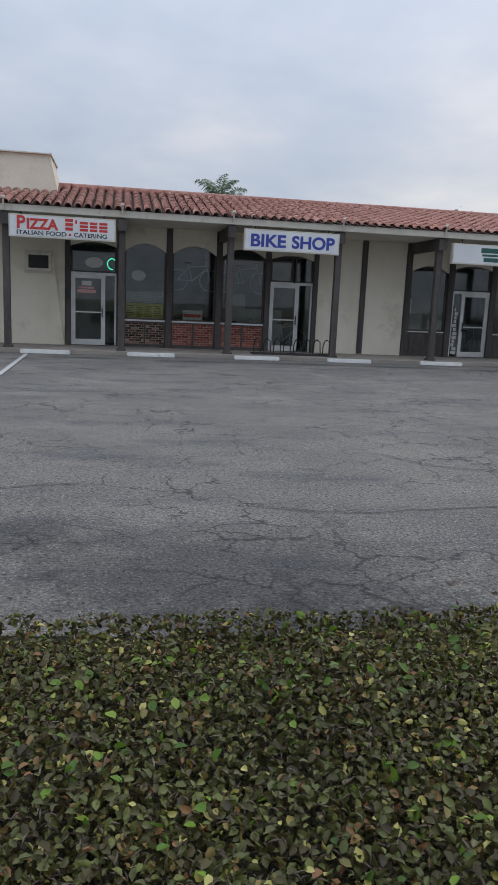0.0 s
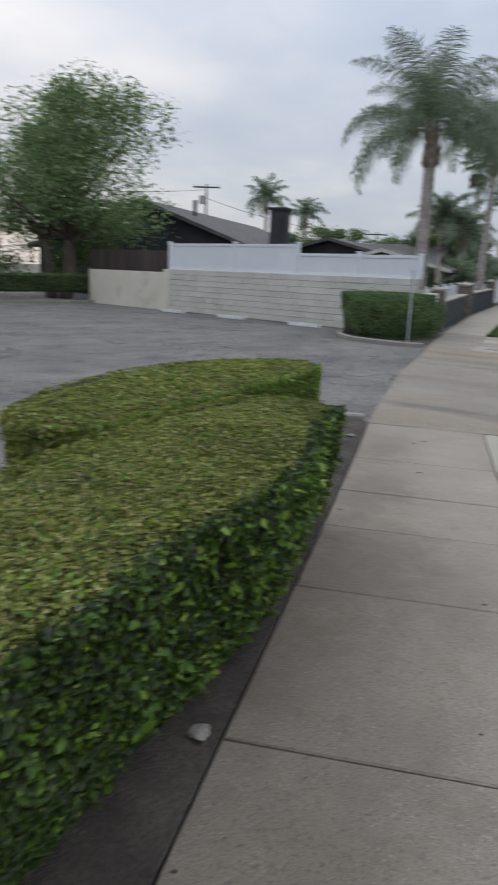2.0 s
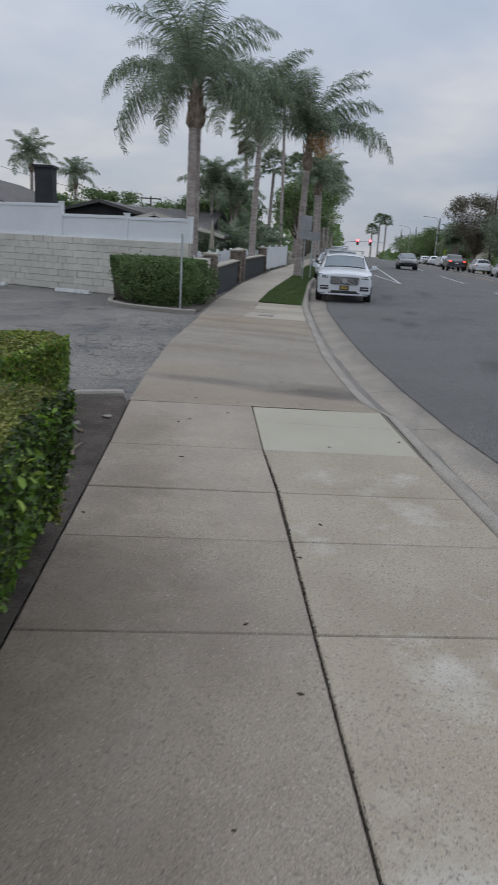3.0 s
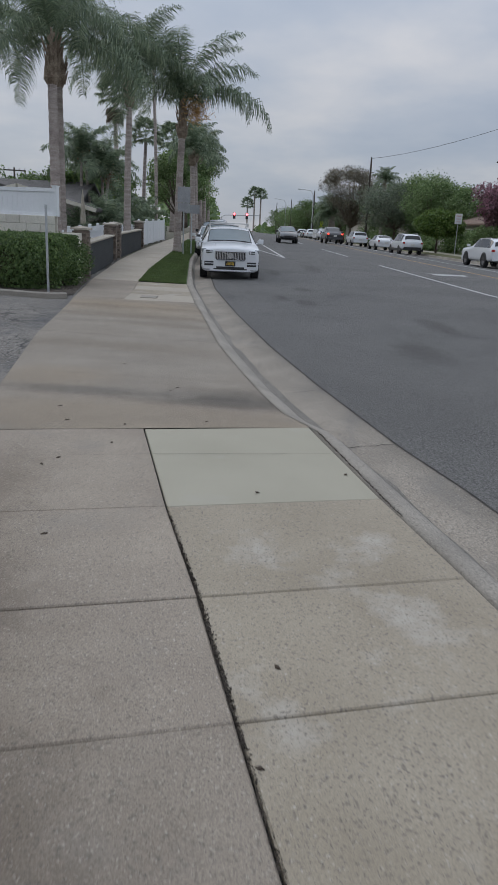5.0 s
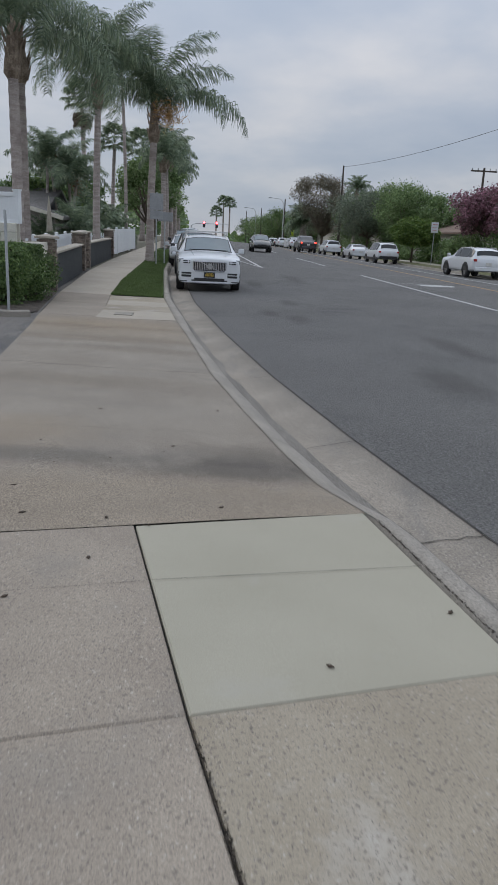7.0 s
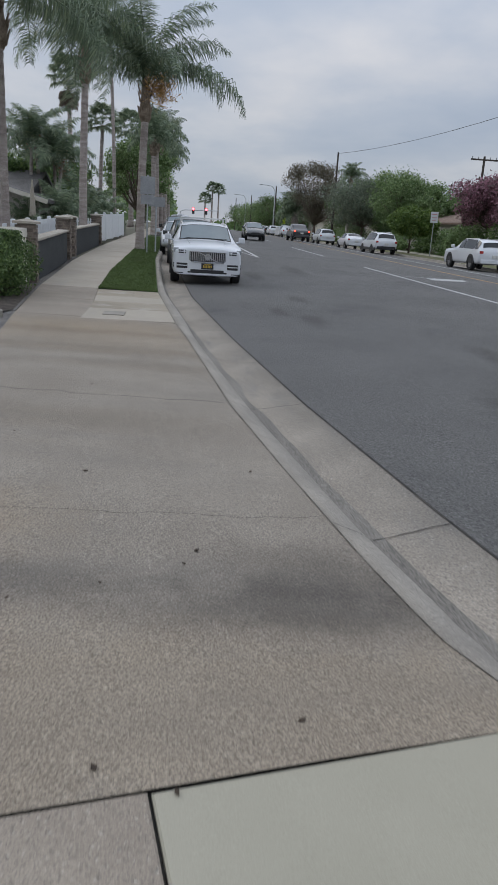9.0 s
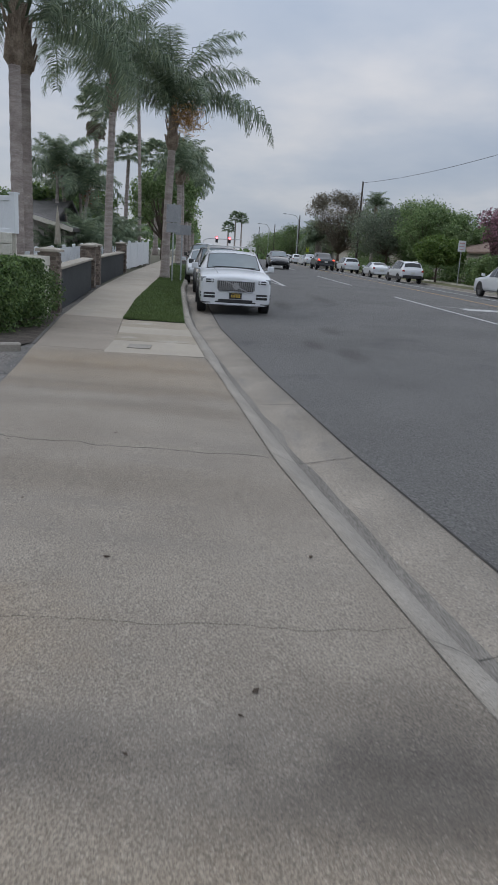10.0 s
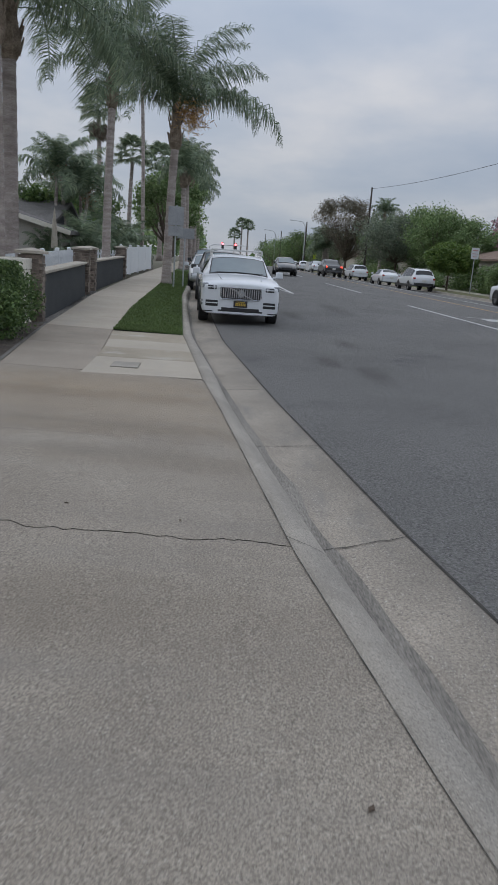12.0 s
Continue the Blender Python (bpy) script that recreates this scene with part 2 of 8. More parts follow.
# brown dirt along the hedge side, with the hedge's shadow painted in
stain_and_shade(CONCRETE, [(2.3, -1.1, 2.0, 0.75), (3.7, -0.75, 1.7, 0.45), (5.2, -0.45, 1.2, 0.3), (1.0, -1.4, 1.2, 0.6), (6.6, -0.2, 0.8, 0.3)], (0.66, 0.63, 0.59), 0.6)
stain_and_shade(ASPHALT, [(19.9, -3.5, 0.9, 0.25), (21.2, -3.0, 0.8, 0.2), (30.6, -3.4, 1.6, 0.3), (24, -3.8, 0.9, 0.25), (16, -5.5, 1.4, 0.3), (34, -5.2, 2.4, 0.4), (13, -4.4, 1.0, 0.4)], (0.55, 0.54, 0.52), 0.7)
SOIL = mat("soil", (0.075, 0.060, 0.048), (0.135, 0.112, 0.090), 3, 60, 1.0, 1.0, grain=0.5, dist=0.03,
           stain=((0.14, 0.12, 0.10), 6, 0.6, 0.75))
EARTH = mat("ground_earth", (0.10, 0.10, 0.07), (0.15, 0.14, 0.10), 0.2, 9, 1.0, 0.3)
GRIME = mat("joint_dirt", (0.03, 0.028, 0.024), (0.06, 0.055, 0.045), 6, 90, 1.0, 0.6)
STUCCO = mat("stucco", (0.701, 0.644, 0.524), (0.791, 0.734, 0.616), 0.7, 45, 0.95, 0.5, grain=0.12, dist=0.01,
             stain=((0.50, 0.46, 0.36), 0.9, 0.58, 0.78))
# soffit and ceiling: the stucco in a slightly darker colour
STUCCO_DIM = mat("soffit_stucco", (0.625, 0.587, 0.500), (0.700, 0.663, 0.575), 1.0, 45, 0.95, 0.2, grain=0.1)
FASCIA = mat("fascia_paint", (0.598, 0.564, 0.483), (0.690, 0.655, 0.575), 1.5, 40, 0.8, 0.2, grain=0.15,
             stain=((0.36, 0.33, 0.28), 2.5, 0.6, 0.75))
DARKWOOD = mat("dark_stained_wood", (0.061, 0.051, 0.048), (0.101, 0.089, 0.084), 3, 40, 0.75, 0.4, grain=0.35, stretch=(1, 1, 0.15))
TILE = mat("clay_tile", (0.47, 0.225, 0.175), (0.60, 0.325, 0.265), 1.3, 40, 0.9, 0.4, grain=0.3, dist=0.008,
           stain=((0.34, 0.17, 0.14), 2.2, 0.52, 0.72), per_object=0.3)
# dark deck colour stands for the shade under and between the tiles
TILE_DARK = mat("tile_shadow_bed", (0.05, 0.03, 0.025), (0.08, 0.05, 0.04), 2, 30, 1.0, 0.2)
MORTAR = mat("mortar", (0.34, 0.30, 0.25), (0.42, 0.38, 0.32), 4, 60, 0.95, 0.3)
ALU = mat("aluminium", (0.55, 0.55, 0.54), (0.66, 0.66, 0.64), 3, 80, 0.45, 0.1, metal=0.3, grain=0.1)
GLASS = glassy("window_glass", (0.82, 0.85, 0.85))
INTERIOR = mat("shop_interior", (0.288, 0.279, 0.278), (0.432, 0.414, 0.407), 1.5, 20, 0.8, 0.1)
SIGN_WHITE = mat("sign_face", (0.68, 0.70, 0.72), (0.75, 0.77, 0.78), 1.2, 30, 0.4, 0.05, grain=0.05)
SIGN_RED = mat("sign_red", (0.55, 0.035, 0.03), (0.6, 0.05, 0.04), 3, 40, 0.45, 0.0, grain=0.05)
FADED_RED = mat("faded_red_paint", (0.55, 0.28, 0.28), (0.6, 0.34, 0.33), 3, 40, 0.6, 0.0, grain=0.05)
SIGN_BLUE = mat("sign_blue", (0.03, 0.05, 0.30), (0.04, 0.065, 0.36), 3, 40, 0.45, 0.0, grain=0.05)
SIGN_GREEN = mat("sign_green", (0.02, 0.09, 0.075), (0.03, 0.11, 0.09), 3, 40, 0.45, 0.0, grain=0.05)
SIGN_DARK = mat("sign_dark", (0.03, 0.045, 0.05), (0.04, 0.055, 0.06), 3, 40, 0.5, 0.0)
YELLOW_PAPER = mat("yellow_paper", (0.62, 0.55, 0.16), (0.7, 0.62, 0.22), 6, 60, 0.8, 0.1)
PAPER = mat("pale_paper", (0.55, 0.55, 0.52), (0.66, 0.65, 0.62), 8, 60, 0.8, 0.1)
BLOCK = mat("painted_block", (0.62, 0.59, 0.51), (0.70, 0.67, 0.59), 1.2, 26, 0.9, 0.9, grain=0.16, dist=0.02,
            stain=((0.50, 0.47, 0.40), 1.1, 0.58, 0.75), per_object=0.07)
BLOCK_JOINT = mat("block_joint", (0.40, 0.37, 0.31), (0.46, 0.43, 0.36), 2, 40, 0.95, 0.3)
VINYL = mat("white_vinyl", (0.72, 0.74, 0.76), (0.77, 0.79, 0.80), 0.8, 20, 0.45, 0.03, grain=0.04)
STONE = mat("ledge_stone", (0.15, 0.12, 0.10), (0.30, 0.245, 0.20), 7, 45, 0.92, 0.7, grain=0.35, dist=0.012, per_object=0.45)
STONE_CAP = mat("stone_cap", (0.38, 0.34, 0.28), (0.46, 0.42, 0.36), 3, 50, 0.9, 0.4)
DARK_PANEL = mat("dark_screen_panel", (0.030, 0.034, 0.037), (0.042, 0.047, 0.05), 1.2, 200, 0.85, 0.3)
TURF = mat("turf_bed", (0.055, 0.10, 0.025), (0.075, 0.125, 0.035), 1, 60, 1.0, 0.5)
BARK_PALM = mat("palm_trunk", (0.325, 0.273, 0.246), (0.520, 0.454, 0.415), 2, 22, 0.95, 0.9, grain=0.35, dist=0.03, stretch=(1, 1, 4))
BARK = mat("tree_bark", (0.11, 0.085, 0.065), (0.20, 0.16, 0.125), 3, 30, 0.95, 0.9, grain=0.4, dist=0.03, stretch=(1, 1, 0.3))
BOOT = mat("palm_boots", (0.20, 0.15, 0.11), (0.36, 0.29, 0.22), 5, 25, 0.95, 0.9, grain=0.4, dist=0.04)
GALV = mat("galvanised_steel", (0.42, 0.44, 0.45), (0.52, 0.54, 0.55), 6, 60, 0.5, 0.1, metal=0.6)
POLE_WOOD = mat("pole_wood", (0.06, 0.05, 0.042), (0.10, 0.085, 0.07), 3, 30, 0.95, 0.5, stretch=(1, 1, 0.1))
SHINGLE = mat("roof_shingle", (0.098, 0.091, 0.087), (0.143, 0.137, 0.130), 1.5, 14, 0.95, 0.8, grain=0.4, dist=0.03)
SHINGLE_BROWN = mat("roof_shingle_brown", (0.16, 0.11, 0.085), (0.22, 0.155, 0.12), 1.5, 14, 0.95, 0.8, grain=0.4, dist=0.03)
DARKWALL = mat("dark_house_wall", (0.035, 0.036, 0.04), (0.055, 0.056, 0.06), 1, 20, 0.9, 0.2)
PALEWALL = mat("pale_house_wall", (0.42, 0.40, 0.36), (0.5, 0.47, 0.42), 1, 20, 0.9, 0.2)
REDWOOD = mat("weathered_board", (0.055, 0.04, 0.035), (0.095, 0.07, 0.06), 3, 30, 0.9, 0.5, stretch=(1, 1, 0.1), per_object=0.3)
CAR_WHITE = mat("white_car_paint", (0.629, 0.646, 0.671), (0.663, 0.680, 0.697), 0.5, 10, 0.25, 0.0, grain=0.02, coat=0.6)
CAR_BLACK = mat("black_car_paint", (0.012, 0.013, 0.016), (0.016, 0.017, 0.02), 0.5, 10, 0.2, 0.0, grain=0.02, coat=0.8)
CAR_GREY = mat("dark_grey_car_paint", (0.035, 0.037, 0.04), (0.045, 0.047, 0.05), 0.5, 10, 0.3, 0.0, grain=0.02, coat=0.6)
CAR_RED = mat("dark_red_car_paint", (0.10, 0.01, 0.012), (0.12, 0.013, 0.015), 0.5, 10, 0.25, 0.0, grain=0.02, coat=0.8)
TRIM = mat("black_plastic", (0.018, 0.018, 0.019), (0.028, 0.028, 0.029), 3, 60, 0.6, 0.1)
RUBBER = mat("tyre_rubber", (0.016, 0.016, 0.017), (0.028, 0.028, 0.029), 6, 60, 0.85, 0.3)
CHROME = mat("chrome", (0.55, 0.56, 0.58), (0.62, 0.63, 0.65), 2, 20, 0.15, 0.0, metal=1.0, grain=0.05)
RIM = mat("alloy_rim", (0.22, 0.22, 0.23), (0.3, 0.3, 0.31), 2, 20, 0.35, 0.0, metal=0.8, grain=0.05)
LAMP_LENS = mat("lamp_lens", (0.30, 0.32, 0.34), (0.5, 0.52, 0.54), 14, 60, 0.1, 0.0, metal=0.3, coat=1.0)
TAIL_RED = mat("tail_lens", (0.35, 0.012, 0.01), (0.42, 0.02, 0.015), 4, 30, 0.2, 0.0, coat=0.8)
TAIL_LIT = glow("tail_lamp_lit", (1.0, 0.06, 0.03), 3.0)
SIGNAL_RED = glow("signal_red", (1.0, 0.05, 0.06), 12.0)
SIGNAL_AMBER = glow("headlamp_far", (1.0, 0.75, 0.4), 10.0)
NEON_GREEN = glow("neon_green", (0.05, 0.9, 0.45), 1.5)
PAINT_WHITE = mat("road_paint_white", (0.42, 0.42, 0.41), (0.58, 0.58, 0.56), 5, 40, 0.85, 0.3, grain=0.4)
PAINT_YELLOW = mat("road_paint_yellow", (0.42, 0.25, 0.10), (0.5, 0.31, 0.13), 5, 40, 0.85, 0.3, grain=0.4)
STOP_WHITE = mat("wheel_stop_paint", (0.58, 0.58, 0.56), (0.72, 0.72, 0.70), 4, 50, 0.9, 0.5, grain=0.3, dist=0.01,
                 stain=((0.34, 0.33, 0.31), 4, 0.58, 0.7))
BOARD_GREY = mat("sign_back_metal", (0.30, 0.31, 0.32), (0.38, 0.39, 0.40), 3, 40, 0.5, 0.1, metal=0.4)
WEB_GREEN = mat("school_sign_green", (0.50, 0.62, 0.03), (0.55, 0.68, 0.05), 3, 40, 0.5, 0.0)
CANVAS = mat("umbrella_canvas", (0.36, 0.32, 0.26), (0.45, 0.41, 0.34), 6, 60, 0.95, 0.4)
TWIG = mat("hedge_twigs", (0.05, 0.036, 0.026), (0.11, 0.08, 0.058), 12, 80, 1.0, 1.0, dist=0.02)
# near-black brown stands for the shade deep inside the hedge
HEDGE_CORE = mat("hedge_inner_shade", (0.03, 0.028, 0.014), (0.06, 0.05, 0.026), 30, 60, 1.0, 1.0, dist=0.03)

HEDGE_LEAF = leafy("hedge_leaf", [(0.0, (0.078, 0.084, 0.022)), (0.3, (0.149, 0.176, 0.035)), (0.6, (0.233, 0.260, 0.052)), (0.85, (0.351, 0.381, 0.086)), (0.93, (0.390, 0.281, 0.110)), (1.0, (0.545, 0.563, 0.221))], 0.5, 0.3)
HEDGE_DULL = leafy("hedge_leaf_dull", [(0.0, (0.047, 0.034, 0.017)), (0.3, (0.091, 0.078, 0.026)), (0.62, (0.119, 0.132, 0.042)), (0.85, (0.174, 0.194, 0.048)), (0.93, (0.292, 0.132, 0.061)), (0.97, (0.364, 0.342, 0.084)), (1.0, (0.621, 0.559, 0.194))], 0.45, 0.15)
# face leaves are greener and darker than the top, shade put into their colour
HEDGE_SIDE_SHADED = leafy("hedge_leaf_side_shaded", [(0.0, (0.018, 0.030, 0.011)), (0.4, (0.037, 0.056, 0.014)), (0.8, (0.056, 0.093, 0.020)), (1.0, (0.112, 0.166, 0.033))], 0.4, 0.2)
HEDGE_FRESH = leafy("hedge_leaf_fresh", [(0.0, (0.059, 0.120, 0.017)), (0.5, (0.106, 0.204, 0.024)), (0.85, (0.198, 0.336, 0.034)), (1.0, (0.396, 0.504, 0.096))], 0.4, 0.35)
DRY_LEAF = leafy("hedge_leaf_dry", [(0.0, (0.08, 0.055, 0.04)), (0.5, (0.15, 0.11, 0.085)), (1.0, (0.25, 0.20, 0.16))], 0.8, 0.1)
DARK_LEAF = leafy("dark_shrub_leaf", [(0.0, (0.062, 0.109, 0.039)),(0.6, (0.123, 0.193, 0.066)),(1.0, (0.211, 0.298, 0.105))], 0.45, 0.35)
TREE_LEAF = leafy("tree_leaf", [(0.0, (0.104, 0.160, 0.056)),(0.6, (0.186, 0.280, 0.112)),(1.0, (0.318, 0.411, 0.186))], 0.5, 0.35)
TREE_LEAF_GREY = leafy("grey_tree_leaf", [(0.0, (0.117, 0.147, 0.108)),(0.6, (0.195, 0.234, 0.167)),(1.0, (0.292, 0.332, 0.234))], 0.6, 0.35)
TREE_LEAF_LIME = leafy("bright_tree_leaf", [(0.0, (0.065, 0.117, 0.026)), (0.6, (0.130, 0.208, 0.046)), (1.0, (0.221, 0.299, 0.078))], 0.5, 0.35)
RUSTY_LEAF = leafy("dusky_tree_leaf", [(0.0, (0.093, 0.084, 0.063)), (0.5, (0.143, 0.132, 0.093)), (1.0, (0.225, 0.188, 0.128))], 0.6, 0.3)
PINK_LEAF = leafy("pink_blossom", [(0.0, (0.091, 0.091, 0.065)), (0.4, (0.234, 0.111, 0.143)), (1.0, (0.468, 0.247, 0.312))], 0.6, 0.25)
PALM_LEAF = leafy("palm_leaflet", [(0.0, (0.101, 0.143, 0.092)), (0.6, (0.181, 0.237, 0.147)), (1.0, (0.317, 0.370, 0.231))], 0.45, 0.35)
PALM_DRY = leafy("dry_palm_leaflet", [(0.0, (0.406, 0.237, 0.095)), (1.0, (0.771, 0.473, 0.190))], 0.8, 0.35)
PALM_SKIRT = leafy("dead_fan_leaf", [(0.0, (0.09, 0.07, 0.05)), (1.0, (0.2, 0.16, 0.12))], 0.9, 0.1)
PALM_FRUIT = leafy("palm_fruit", [(0.0, (0.20, 0.07, 0.04)), (1.0, (0.34, 0.15, 0.09))], 0.8, 0.1)
BRICK = leafy("red_brick", [(0.0, (0.16, 0.045, 0.035)), (0.5, (0.30, 0.085, 0.06)), (1.0, (0.40, 0.15, 0.11))], 0.9, 0.0)
BRICK_DARK = leafy("dark_brick", [(0.0, (0.035, 0.022, 0.02)), (0.55, (0.10, 0.055, 0.045)), (0.8, (0.20, 0.10, 0.075)), (1.0, (0.42, 0.34, 0.27))], 0.9, 0.0)
GRASS = leafy("turf_blade", [(0.0, (0.077, 0.117, 0.034)), (0.6, (0.110, 0.160, 0.051)), (1.0, (0.169, 0.214, 0.081))], 0.7, 0.2)


# ---- builders ----
def thing(name, label="", category="", at=(0, 0, 0), turn=0.0, group="", kind=""):
    ob = new(name)
    ob.empty_display_size = 0.2
    ob.matrix_world = pose(*at, 0, 0, turn)
    return tagged(ob, label, category, group, kind)


def part(name, bm, material, parent=None, label="", kind="", smooth=False):
    me = bpy.data.meshes.new(name)
    if isinstance(bm, tuple):
        me.from_pydata(bm[0], [], bm[1])
    else:
        bm.to_mesh(me)
        bm.free()
    me.materials.append(material)
    if smooth:
        for f in me.polygons:
            f.use_smooth = True
    ob = new(name, me)
    ob.parent = parent
    return tagged(ob, label, "", "", kind)


def share(name, me, parent, m=None):
    ob = new(name, me)
    ob.parent = parent
    if m is not None:
        ob.matrix_basis = m
    return ob


def setting(name, bm, material, label, category, smooth=False):
    ob = part(name, bm, material, None, label, "structure", smooth)
    ob["category"] = category
    return ob


def box(bm, x0, x1, y0, y1, z0, z1, m=None):
    vs = [bm.verts.new((x, y, z)) for x in (x0, x1) for y in (y0, y1) for z in (z0, z1)]
    for a in ((0, 1, 3, 2), (4, 6, 7, 5), (0, 4, 5, 1), (2, 3, 7, 6), (0, 2, 6, 4), (1, 5, 7, 3)):
        bm.faces.new([vs[i] for i in a])
    if m is not None:
        bmesh.ops.transform(bm, matrix=m, verts=vs)
    return vs


def boxes(*dims, bevel=0.0, m=None):
    bm = bmesh.new()
    for d in dims:
        box(bm, *d)
    if bevel:
        bmesh.ops.bevel(bm, geom=list(bm.edges), offset=bevel, segments=2, affect="EDGES", profile=0.6)
    if m is not None:
        bmesh.ops.transform(bm, matrix=m, verts=bm.verts)
    return bm


def tube(bm, a, b, r0, r1, seg=10, caps=True):
    a, b = Vector(a), Vector(b)
    q = (b - a).to_track_quat("Z", "Y")
    rings = []
    for p, r in ((a, r0), (b, r1)):
        rings.append([bm.verts.new(p + q @ Vector((r * math.cos(t), r * math.sin(t), 0))) for t in np.linspace(0, 2 * math.pi, seg, endpoint=False)])
    for i in range(seg):
        bm.faces.new((rings[0][i], rings[0][(i + 1) % seg], rings[1][(i + 1) % seg], rings[1][i]))
    if caps:
        bm.faces.new(rings[1])
        bm.faces.new(rings[0][::-1])


def sweep(bm, pts, radii, seg=10):
    """A round bar along a line of points."""
    rings = []
    pts = [Vector(p) for p in pts]
    for i, p in enumerate(pts):
        d = pts[min(i + 1, len(pts) - 1)] - pts[max(i - 1, 0)]
        q = d.to_track_quat("Z", "Y")
        rings.append([bm.verts.new(p + q @ Vector((radii[i] * math.cos(t), radii[i] * math.sin(t), 0))) for t in np.linspace(0, 2 * math.pi, seg, endpoint=False)])
    for r, s in zip(rings, rings[1:]):
        for i in range(seg):
            bm.faces.new((r[i], r[(i + 1) % seg], s[(i + 1) % seg], s[i]))
    bm.faces.new(rings[-1])
    bm.faces.new(rings[0][::-1])


def lathe(bm, profile, seg=20, m=None, caps=True):
    """A solid turned about z from (radius, z) pairs."""
    rings = [[bm.verts.new((r * math.cos(t), r * math.sin(t), z)) for t in np.linspace(0, 2 * math.pi, seg, endpoint=False)] for r, z in profile]
    for r, s in zip(rings, rings[1:]):
        for i in range(seg):
            bm.faces.new((r[i], r[(i + 1) % seg], s[(i + 1) % seg], s[i]))
    if caps:
        bm.faces.new(rings[-1])
        bm.faces.new(rings[0][::-1])
    if m is not None:
        bmesh.ops.transform(bm, matrix=m, verts=[v for r in rings for v in r])


def prism(bm, outline, z0, z1):
    lo = [bm.verts.new((x, y, z0)) for x, y in outline]
    hi = [bm.verts.new((x, y, z1)) for x, y in outline]
    n = len(outline)
    bm.faces.new(lo[::-1])
    bm.faces.new(hi)
    for i in range(n):
        bm.faces.new((lo[i], lo[(i + 1) % n], hi[(i + 1) % n], hi[i]))


def words(name, text, size, material, parent, m, width=None, depth=0.01, bold=0.0, label=""):
    """Raised lettering in the built-in font; m places its left foot."""
    cu = bpy.data.curves.new("lettering", "FONT")
    cu.body, cu.size, cu.extrude, cu.offset = text, size, depth, bold
    tmp = bpy.data.objects.new("lettering", cu)
    scene.collection.objects.link(tmp)
    dg = bpy.context.evaluated_depsgraph_get()
    me = bpy.data.meshes.new_from_object(tmp.evaluated_get(dg))
    bpy.data.objects.remove(tmp)
    me.materials.clear()
    me.materials.append(material)
    w = max(v.co.x for v in me.vertices) - min(v.co.x for v in me.vertices)
    if width:
        me.transform(Matrix.Diagonal((width / w, 1, 1, 1)))
    ob = new(name, me)
    ob.parent = parent
    ob.matrix_basis = m
    return tagged(ob, label)


def leaf_cloud(pos, nrm, size, aspect=0.55, spread=0.9, fold=0.25, rng=None, round_=False):
    """Many small folded leaves: four faces of geometry per point. Returns verts, faces."""
    rng = rng or np.random
    n = len(pos)
    d = rng.normal(size=(n, 3)) * spread + nrm
    d /= np.linalg.norm(d, axis=1)[:, None] + 1e-9
    a = rng.normal(size=(n, 3))
    u = np.cross(d, a)
    u /= np.linalg.norm(u, axis=1)[:, None] + 1e-9
    w = np.cross(d, u)
    s = (size * rng.uniform(0.55, 1.35, n))[:, None]
    tip, base = pos + u * s * 0.5, pos - u * s * 0.5
    l = pos + w * s * aspect * 0.5 + d * s * fold * 0.5 + u * s * 0.05
    r = pos - w * s * aspect * 0.5 + d * s * fold * 0.5 + u * s * 0.05
    if round_:
        l2 = pos + w * s * aspect * 0.44 + d * s * fold * 0.42 + u * s * 0.27
        r2 = pos - w * s * aspect * 0.44 + d * s * fold * 0.42 + u * s * 0.27
        l = l - u * s * 0.2
        r = r - u * s * 0.2
        v = np.stack([base, l, l2, tip, r2, r], 1).reshape(-1, 3)
        i = np.arange(n)[:, None] * 6
        f = np.concatenate([i + np.array([[a, b, c]]) for a, b, c in ((0, 1, 2), (0, 2, 3), (0, 3, 4), (0, 4, 5))], 0)
    else:
        v = np.stack([base, l, tip, r], 1).reshape(-1, 3)
        i = np.arange(n)[:, None] * 4
        f = np.concatenate([i + np.array([[0, 1, 2]]), i + np.array([[0, 2, 3]])], 0)
    return v, f


def cloud_part(name, v, f, material, parent, label="", kind="stuff"):
    me = bpy.data.meshes.new(name)
    me.vertices.add(len(v))
    me.vertices.foreach_set("co", np.asarray(v, dtype=np.float32).ravel())
    me.loops.add(len(f) * 3)
    me.loops.foreach_set("vertex_index", np.asarray(f, dtype=np.int32).ravel())
    me.polygons.add(len(f))
    me.polygons.foreach_set("loop_start", np.arange(0, len(f) * 3, 3, dtype=np.int32))
    me.update(calc_edges=True)
    me.materials.append(material)
    ob = new(name, me)
    ob.parent = parent
    return tagged(ob, label, "", "", kind)


def line_of(points):
    xs, ys = zip(*points)
    return lambda x: float(np.interp(x, xs, ys))


# ---- plan: lines of the street as y over x ----
def rise(x, y):
    """The street climbs gently beyond the driveway."""
    return max(0.0, min(x, 130.0) - 24.0) * (0.0165 + 0.0006 * max(-19.0, min(y, 3.0)))


WALK_L = line_of([(-40, -8.4), (1.84, -0.83), (3.38, -0.56), (4.94, -0.28), (6.1, -0.07), (7.8, 0.26), (9.5, 0.54), (12.6, 0.98),
                  (16.4, 1.34), (18.4, 1.58), (23.2, 2.06), (31.5, 2.5), (42, 2.62), (55, 2.45), (90, 2.0), (400, 1.8)])
WALK_J = line_of([(-40, -9.9), (3.64, -1.79), (4.63, -1.61), (5.45, -1.46), (6.5, -1.24), (8.09, -0.95), (9, -0.78)])
